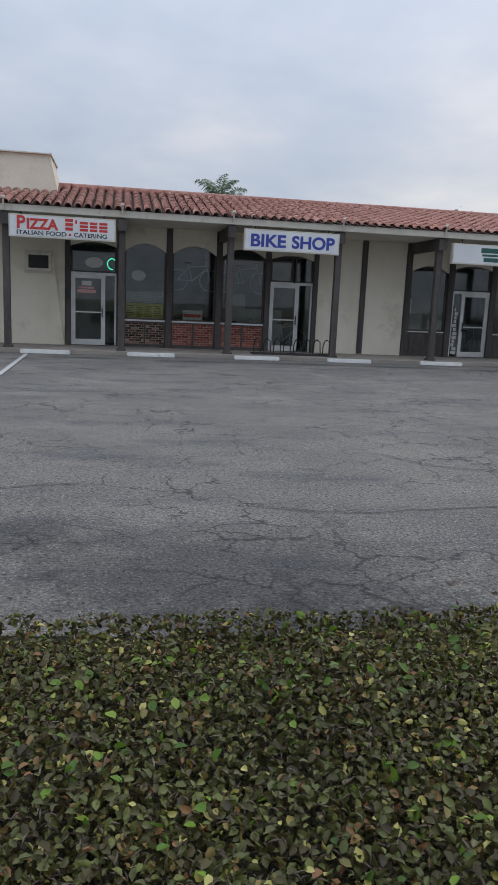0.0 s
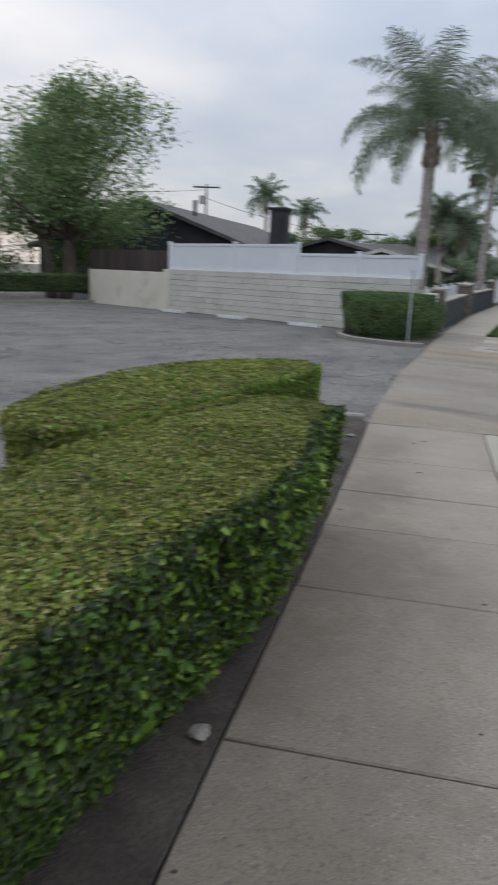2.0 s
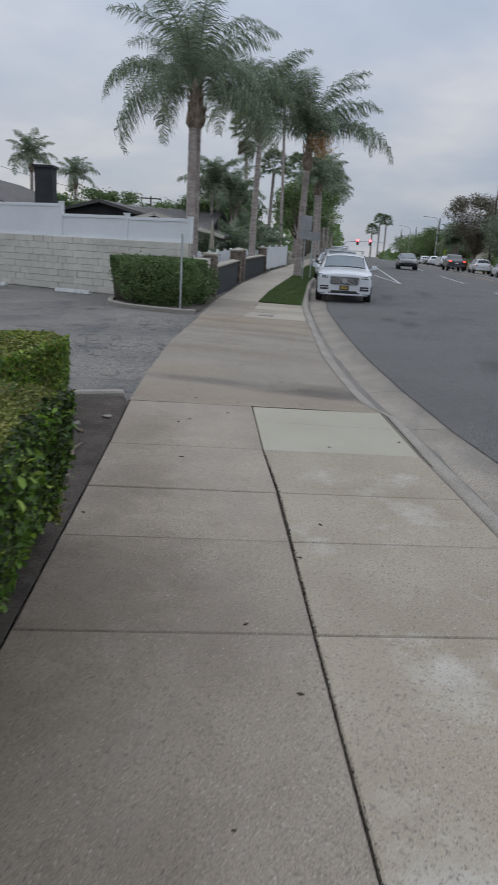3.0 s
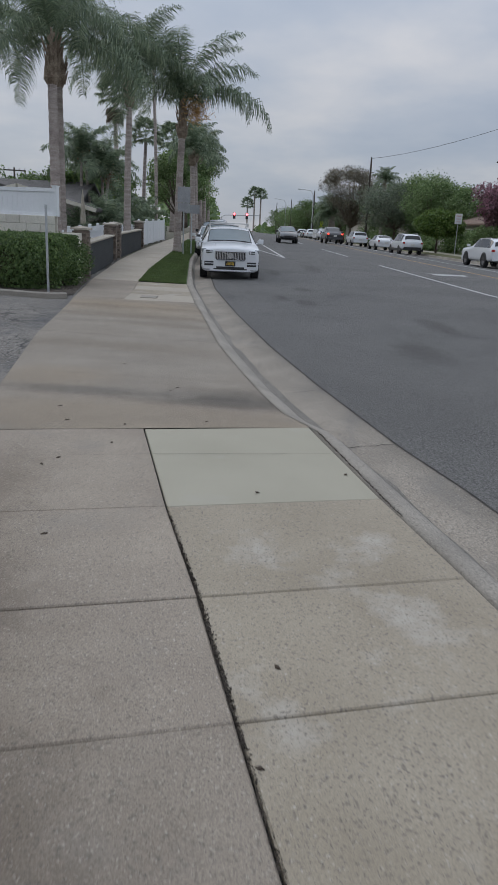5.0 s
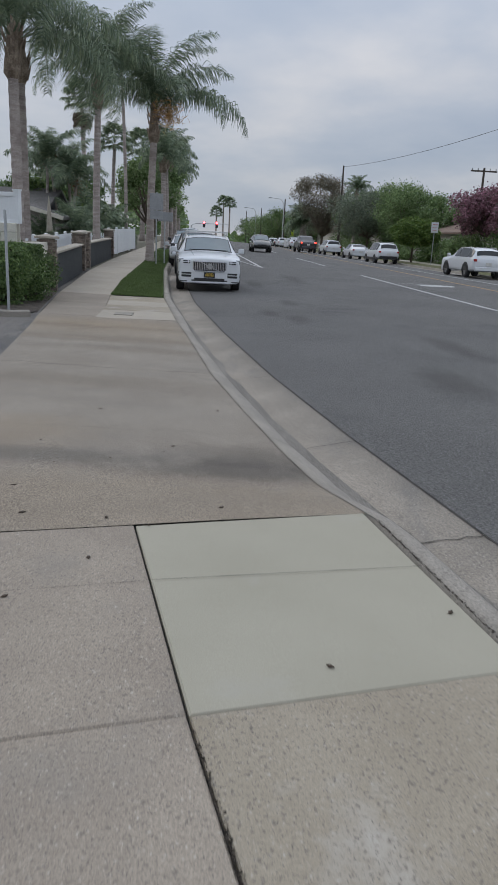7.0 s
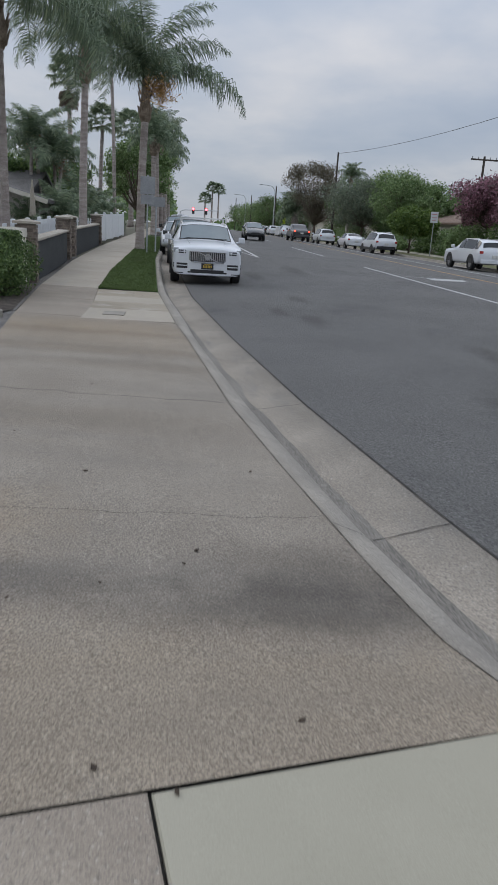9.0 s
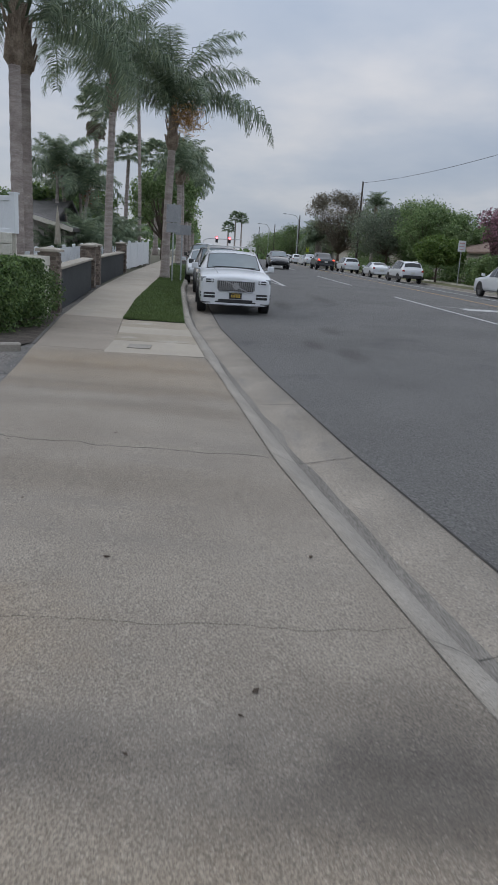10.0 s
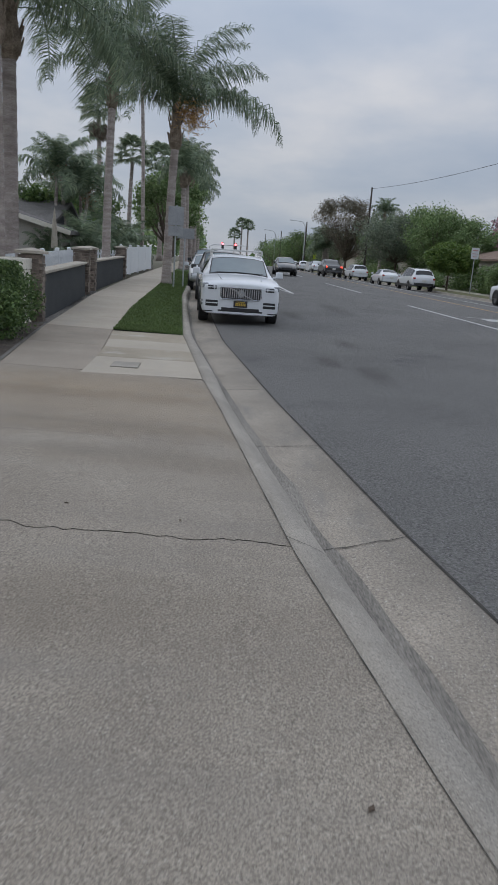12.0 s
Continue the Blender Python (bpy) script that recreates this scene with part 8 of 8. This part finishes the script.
def car(name, label, table, paint, at, turn, axle, wr=0.34, roof=(3, 5), glass_rows=((2, 3), (3, 4), (4, 5)), scale=1.0, cladding=False, lit_tail=False, rails=False, fine=False, rear_glass=True, sedan_rear=None):
    c = thing(name, label, "car", at, turn, "cars in the street")
    v, f = [], []
    rings = [section(s) for s in table]
    k = len(rings[0])
    for r in rings:
        v += [tuple(q * scale for q in p) for p in r]
    for i in range(len(rings) - 1):
        for j in range(k):
            f.append((i * k + j, i * k + (j + 1) % k, (i + 1) * k + (j + 1) % k, (i + 1) * k + j))
    f += [tuple(range(k))[::-1], tuple((len(rings) - 1) * k + j for j in range(k))]
    body = part("body", (v, f), paint, c, smooth=True)
    crease = body.data.attributes.new("crease_edge", "FLOAT", "EDGE")
    for ei, e in enumerate(body.data.edges):
        (r0, p0), (r1, p1) = divmod(e.vertices[0], k), divmod(e.vertices[1], k)
        p0, p1 = min(p0, k - p0), min(p1, k - p1)
        if r0 == r1:
            crease.data[ei].value = 0.85 if r0 in (roof[1], roof[1] + 1) else (0.55 if r0 in (0, len(rings) - 1) else 0.0)
        elif p0 == p1:
            crease.data[ei].value = 0.6 if p0 in (4, 5) else 0.0
    sub = body.modifiers.new("smooth", "SUBSURF")
    sub.levels = sub.render_levels = 2 if fine else 1
    W = max(s[4] for s in table) * scale
    L0, L1 = table[0][0] * scale, table[-1][0] * scale

    def q(i, j, s=1):
        x, y, z = rings[i][j]
        return Vector((x, y * s, z)) * scale

    def glass_strip(i, j, lo, hi, side, proud):
        """A pane curved across the car between two sections; lo, hi: how far along, side: how wide."""
        idx = (5, 6, 7, 8, 9)
        n_ = Vector((q(j, 7) - q(i, 7))).cross(Vector((0, 1, 0))).normalized()
        if n_.z < 0:
            n_ = -n_
        bm = bmesh.new()
        rows_ = []
        for t in (lo, (lo + hi) / 2, hi):
            row = []
            for e in idx:
                p = q(i, e) * (1 - t) + q(j, e) * t
                row.append(Vector((p.x, p.y * side, p.z)) + n_ * proud)
            rows_.append(row)
        top_ = [[bm.verts.new(p + n_ * 0.008) for p in r] for r in rows_]
        bot_ = [[bm.verts.new(p - n_ * 0.02) for p in r] for r in rows_]
        for a in range(2):
            for b in range(4):
                bm.faces.new((top_[a][b], top_[a][b + 1], top_[a + 1][b + 1], top_[a + 1][b]))
        rim = [(0, b) for b in range(5)] + [(1, 4)] + [(2, b) for b in range(4, -1, -1)] + [(1, 0)]
        for e, g in zip(rim, rim[1:] + rim[:1]):
            bm.faces.new((top_[e[0]][e[1]], bot_[e[0]][e[1]], bot_[g[0]][g[1]], top_[g[0]][g[1]]))
        bmesh.ops.recalc_face_normals(bm, faces=bm.faces)
        return bm

    ws_i = roof[1]
    wind = part("windscreen", glass_strip(ws_i, ws_i + 1, 0.05, 0.97, 0.97, 0.004), TRIM, c)
    part("glass", glass_strip(ws_i, ws_i + 1, 0.10, 0.92, 0.93, 0.010), CARGLASS_FRONT, wind, smooth=True).data.set_sharp_from_angle(angle=radians(30))
    if rear_glass:
        a, b = sedan_rear or (2, 1)
        part("rear_window", glass_strip(a, b, 0.1, 0.75, 0.9, 0.008), CARGLASS_DARK, c)
    for s in (1, -1):
        for (i, j) in glass_rows:
            cs = [q(i, 4, s), q(j, 4, s), q(j, 5, s), q(i, 5, s)]
            if s > 0:
                cs = cs[::-1]
            part("side_window", plate_of(cs, 0.07, 0.008, 0.006, 0.06), CARGLASS_DARK, c)
    ty, ri = wheel_meshes(wr, 0.24)
    for ax in axle:
        for s in (1, -1):
            wl_ = share("tyre", ty, c, pose(ax, s * (W - 0.105), wr))
            share("rim", ri, wl_, pose(0, 0, 0, 0, 0, 0 if s > 0 else 180))
            bm = bmesh.new()
            n = 14
            pts = [(wr * 1.17 * math.cos(math.pi * t / n), wr * 1.17 * math.sin(math.pi * t / n)) for t in range(n + 1)]
            prism(bm, pts, 0, 0.2)
            bmesh.ops.transform(bm, matrix=pose(ax, s * (W + 0.004) + (0.1 if s < 0 else -0.1) + 0.1, wr, 90, 0, 0), verts=bm.verts)
            part("wheel_arch", bm, TRIM, c)
    for s in (1, -1):
        i = roof[1] + 1
        p = q(i, 4, s)
        part("mirror", boxes((p.x - 0.32, p.x - 0.16, p.y + (0.05 if s > 0 else -0.23), p.y + (0.23 if s > 0 else -0.05), p.z + 0.03, p.z + 0.19), (p.x - 0.27, p.x - 0.21, p.y + (-0.04 if s > 0 else -0.1), p.y + (0.1 if s > 0 else 0.04), p.z + 0.01, p.z + 0.06), bevel=0.03), paint, c)
        # head and tail lamps
        if not fine:
            z0 = table[-2][2] * scale
            part("headlight", boxes((L1 - 0.32, L1 - 0.06, s * W * 0.68 - 0.17, s * W * 0.68 + 0.17, z0 - 0.16, z0 - 0.03), bevel=0.02), LAMP_LENS, c)
        zr = table[1][2] * scale
        part("tail_light", boxes((L0 - 0.02, L0 + 0.2, s * W * 0.8 - 0.09, s * W * 0.8 + 0.09, zr - 0.13, zr + 0.01), bevel=0.02), TAIL_LIT if lit_tail else TAIL_RED, c)
    if not fine:
        zc = table[0][1] * scale
        part("bumper", boxes((L0 - 0.03, L0 + 0.12, -W * 0.8, W * 0.8, zc - 0.08, zc + 0.12), bevel=0.03), TRIM if cladding else paint, c)
        part("plate", boxes((L0 - 0.04, L0 - 0.0, -0.16, 0.16, zc + 0.2, zc + 0.36)), PAPER, c)
        part("grille", boxes((L1 - 0.06, L1 + 0.012, -W * 0.45, W * 0.45, table[-1][1] * scale + 0.02, table[-1][1] * scale + 0.2), bevel=0.02), TRIM, c)
    if cladding:
        part("cladding", boxes((L0 + 0.1, L1 - 0.15, -W - 0.008, -W + 0.05, 0.3 * scale, 0.5 * scale), (L0 + 0.1, L1 - 0.15, W - 0.05, W + 0.008, 0.3 * scale, 0.5 * scale), bevel=0.01), TRIM, c)
    if rails:
        for s in (1, -1):
            bm = bmesh.new()
            a, b = q(roof[0], 5, s), q(roof[1], 5, s)
            sweep(bm, [a + Vector((0.1, -0.05 * s, 0.0)), a + Vector((0.2, -0.05 * s, 0.07)), b + Vector((-0.2, -0.05 * s, 0.08)), b + Vector((-0.08, -0.05 * s, 0.0))], [0.018] * 4, 8)
            part("roof_rail", bm, ALU, c)
    return c


AMBER_BAR = mat("plate_yellow", (0.45, 0.30, 0.04), (0.52, 0.36, 0.06), 8, 60, 0.6, 0.0)

# the white SUV parked by the kerb, facing down the pavement
SUV_AT = (29.35, -1.66, rise(29.3, -1.8) - 0.165)
suv = car("parked_suv", "white SUV with a chrome slatted grille parked at the kerb", SUV, CAR_WHITE, SUV_AT, 181.5, (-1.5, 1.5), 0.39, (3, 5), ((2, 3), (3, 4), (4, 5)), rails=True, fine=True)
FX = 2.482
gr = part("grille", boxes((FX - 0.06, FX + 0.004, -0.47, 0.47, 0.62, 0.88), bevel=0.02), TRIM, suv, "black grille")
bm = bmesh.new()
for k in range(17):
    y = -0.42 + k * 0.0525
    box(bm, FX - 0.01, FX + 0.022, y - 0.011, y + 0.011, 0.645, 0.865)
part("slats", bm, CHROME, gr, "chrome vertical slats", "stuff")
part("surround", boxes((FX - 0.02, FX + 0.024, -0.50, 0.50, 0.87, 0.895), (FX - 0.02, FX + 0.024, -0.45, 0.45, 0.605, 0.625), (FX - 0.02, FX + 0.024, -0.50, -0.47, 0.66, 0.87), (FX - 0.02, FX + 0.024, 0.47, 0.50, 0.66, 0.87), bevel=0.006), CHROME, gr)
bm = bmesh.new()
lathe(bm, [(0.06, 0), (0.088, 0.0), (0.088, 0.02), (0.06, 0.02)], 20, pose(FX + 0.024, 0, 0.755, 0, 90, 0))
part("round_badge", bm, CHROME, gr)
part("diagonal_bar", boxes((FX + 0.021, FX + 0.03, -0.33, 0.33, -0.013, 0.013), m=pose(0, 0, 0.755) @ pose(0, 0, 0, -24, 0, 0)), CHROME, gr)
for s in (1, -1):
    MI = Matrix.Diagonal((1, s, 1, 1))
    hl_ = part("headlight", boxes((2.2, 2.484, 0.575, 0.80, 0.815, 0.925), (2.1, 2.455, 0.78, 0.925, 0.845, 0.965), bevel=0.022, m=MI), LAMP_LENS, suv, "clear headlight")
    part("lamp_inner", boxes((2.45, 2.489, 0.59, 0.79, 0.824, 0.858), (2.45, 2.489, 0.68, 0.79, 0.884, 0.912), bevel=0.006, m=MI), TRIM, hl_)
    part("day_running_light", boxes((2.45, 2.494, 0.60, 0.80, 0.862, 0.878), (2.45, 2.494, 0.625, 0.645, 0.83, 0.91), bevel=0.004, m=MI), SIGN_WHITE, hl_)
    fg = part("fog_intake", boxes((2.36, 2.492, 0.54, 0.84, 0.43, 0.575), (2.3, 2.452, 0.80, 0.935, 0.45, 0.585), bevel=0.02, m=MI), TRIM, suv, "black side intake")
    part("chrome_strip", boxes((2.44, 2.499, 0.55, 0.83, 0.495, 0.52), (2.40, 2.46, 0.80, 0.93, 0.51, 0.532), bevel=0.003, m=MI), CAR_WHITE, fg)
    part("lower_scoop", boxes((2.4, 2.486, 0.66, 0.88, 0.30, 0.325), bevel=0.006, m=MI), TRIM, suv)
    part("door_handle", boxes((0.0, 0.2, s * 0.985 - 0.015, s * 0.985 + 0.015, 0.98, 1.005), bevel=0.006), CAR_WHITE, suv)
part("lower_intake", boxes((2.40, 2.488, -0.46, 0.46, 0.325, 0.415), (2.40, 2.487, -0.54, 0.54, 0.315, 0.36), bevel=0.016), TRIM, suv, "black lower intake")
part("skid_trim", boxes((2.40, 2.484, -0.80, 0.80, 0.262, 0.28), bevel=0.006), CHROME, suv, "silver lower trim")
pl = part("plate", boxes((2.478, 2.505, -0.165, 0.165, 0.43, 0.585), bevel=0.004), TRIM, suv, "black number plate with yellow bars")
for k in range(6):
    part("plate_bar", boxes((2.505, 2.508, -0.12 + k * 0.042, -0.09 + k * 0.042, 0.465, 0.535)), AMBER_BAR, pl)
part("plate_bar", boxes((2.505, 2.508, -0.1, 0.1, 0.55, 0.565)), AMBER_BAR, pl)
for s in (1, -1):
    part("bonnet_crease", boxes((1.25, 2.3, -0.009, 0.009, -0.012, 0.012), bevel=0.004, m=pose(0, s * 0.60, 1.262) @ pose(0, 0, 0, 0, 4.6, -s * 3)), CAR_WHITE, suv)
part("wiper", boxes((1.07, 1.09, -0.6, 0.0, 1.212, 1.222), (1.07, 1.09, 0.04, 0.62, 1.212, 1.222)), TRIM, suv)
part("cross_bar", boxes((-0.1, 0.0, -0.69, 0.69, 1.765, 1.80), (-1.2, -1.1, -0.69, 0.69, 1.765, 1.80), (-0.09, -0.01, -0.69, -0.64, 1.67, 1.765), (-0.09, -0.01, 0.64, 0.69, 1.67, 1.765), (-1.19, -1.11, -0.69, -0.64, 1.65, 1.765), (-1.19, -1.11, 0.64, 0.69, 1.65, 1.765), bevel=0.015), ALU, suv, "pale roof cross-bar")
part("seat_row", boxes((0.1, 0.3, -0.6, -0.15, 0.9, 1.4), (0.1, 0.3, 0.15, 0.6, 0.9, 1.4), bevel=0.04), TRIM, suv)

car("parked_car", "dark grey car parked behind the white SUV", WAGON, CAR_GREY, (36.2, -1.42, rise(36, -1) - 0.14), 181, (-1.4, 1.4), 0.34)
car("parked_car", "white hatchback parked further along the kerb", HATCH, CAR_WHITE, (42.3, -0.9, rise(42, -1) - 0.14), 181, (-1.3, 1.3), 0.32)
car("parked_car", "dark car parked far along the kerb", WAGON, CAR_BLACK, (49, -0.9, rise(49, -1) - 0.14), 180, (-1.4, 1.4), 0.34)
RZ = lambda x: rise(x, -17) - 0.12
car("parked_suv", "white off-road SUV with dark windows parked across the street", SUV, CAR_WHITE, (46.9, -17.35, RZ(47)), 1, (-1.5, 1.5), 0.4, rails=True)
car("parked_wagon", "white wagon with dark lower cladding parked across the street", WAGON, CAR_WHITE, (66.8, -17.0, RZ(67)), 1, (-1.4, 1.4), 0.35, cladding=True, rails=True)
car("parked_sedan", "white sedan parked across the street", SEDAN, CAR_WHITE, (76.5, -16.9, RZ(76)), 1, (-1.4, 1.4), 0.32, (4, 5), ((3, 4), (4, 5)), sedan_rear=(3, 2))
car("parked_suv", "white crossover parked across the street", WAGON, CAR_WHITE, (90.5, -16.9, RZ(90)), 1, (-1.4, 1.4), 0.35)
car("parked_suv", "dark red SUV parked across the street", SUV, CAR_RED, (106.5, -16.7, RZ(106)), 0, (-1.5, 1.5), 0.36)
car("parked_truck", "white pickup parked far across the street", TRUCK, CAR_WHITE, (119, -16.6, RZ(119)), 0, (-1.8, 1.8), 0.38, (4, 5), ((3, 4), (4, 5)), rear_glass=False)
car("black_hatchback", "black hatchback driving down the street", HATCH, CAR_BLACK, (72, -7.2, road_z(72, -7.2)), 180, (-1.3, 1.3), 0.32)
car("dark_pickup", "dark grey pickup with lit red tail lights in the street", TRUCK, CAR_GREY, (88, -13.6, road_z(88, -13.6)), 0, (-1.8, 1.8), 0.38, (4, 5), ((3, 4), (4, 5)), lit_tail=True, rear_glass=False)
for i, (x, y) in enumerate(((135, -16.5), (142, -16.5), (150, -16.4), (140, -0.8), (60, -0.85), (70, -0.85))):
    car("parked_car", "parked car far up the street", (WAGON, SEDAN, SUV)[i % 3], (CAR_WHITE, CAR_GREY, CAR_WHITE)[i % 3], (x, y, rise(x, y) - 0.13), 0 if y < -10 else 180, (-1.4, 1.4), 0.34, (4, 5) if i % 3 == 1 else (3, 5), ((3, 4), (4, 5)), sedan_rear=(3, 2) if i % 3 == 1 else None)
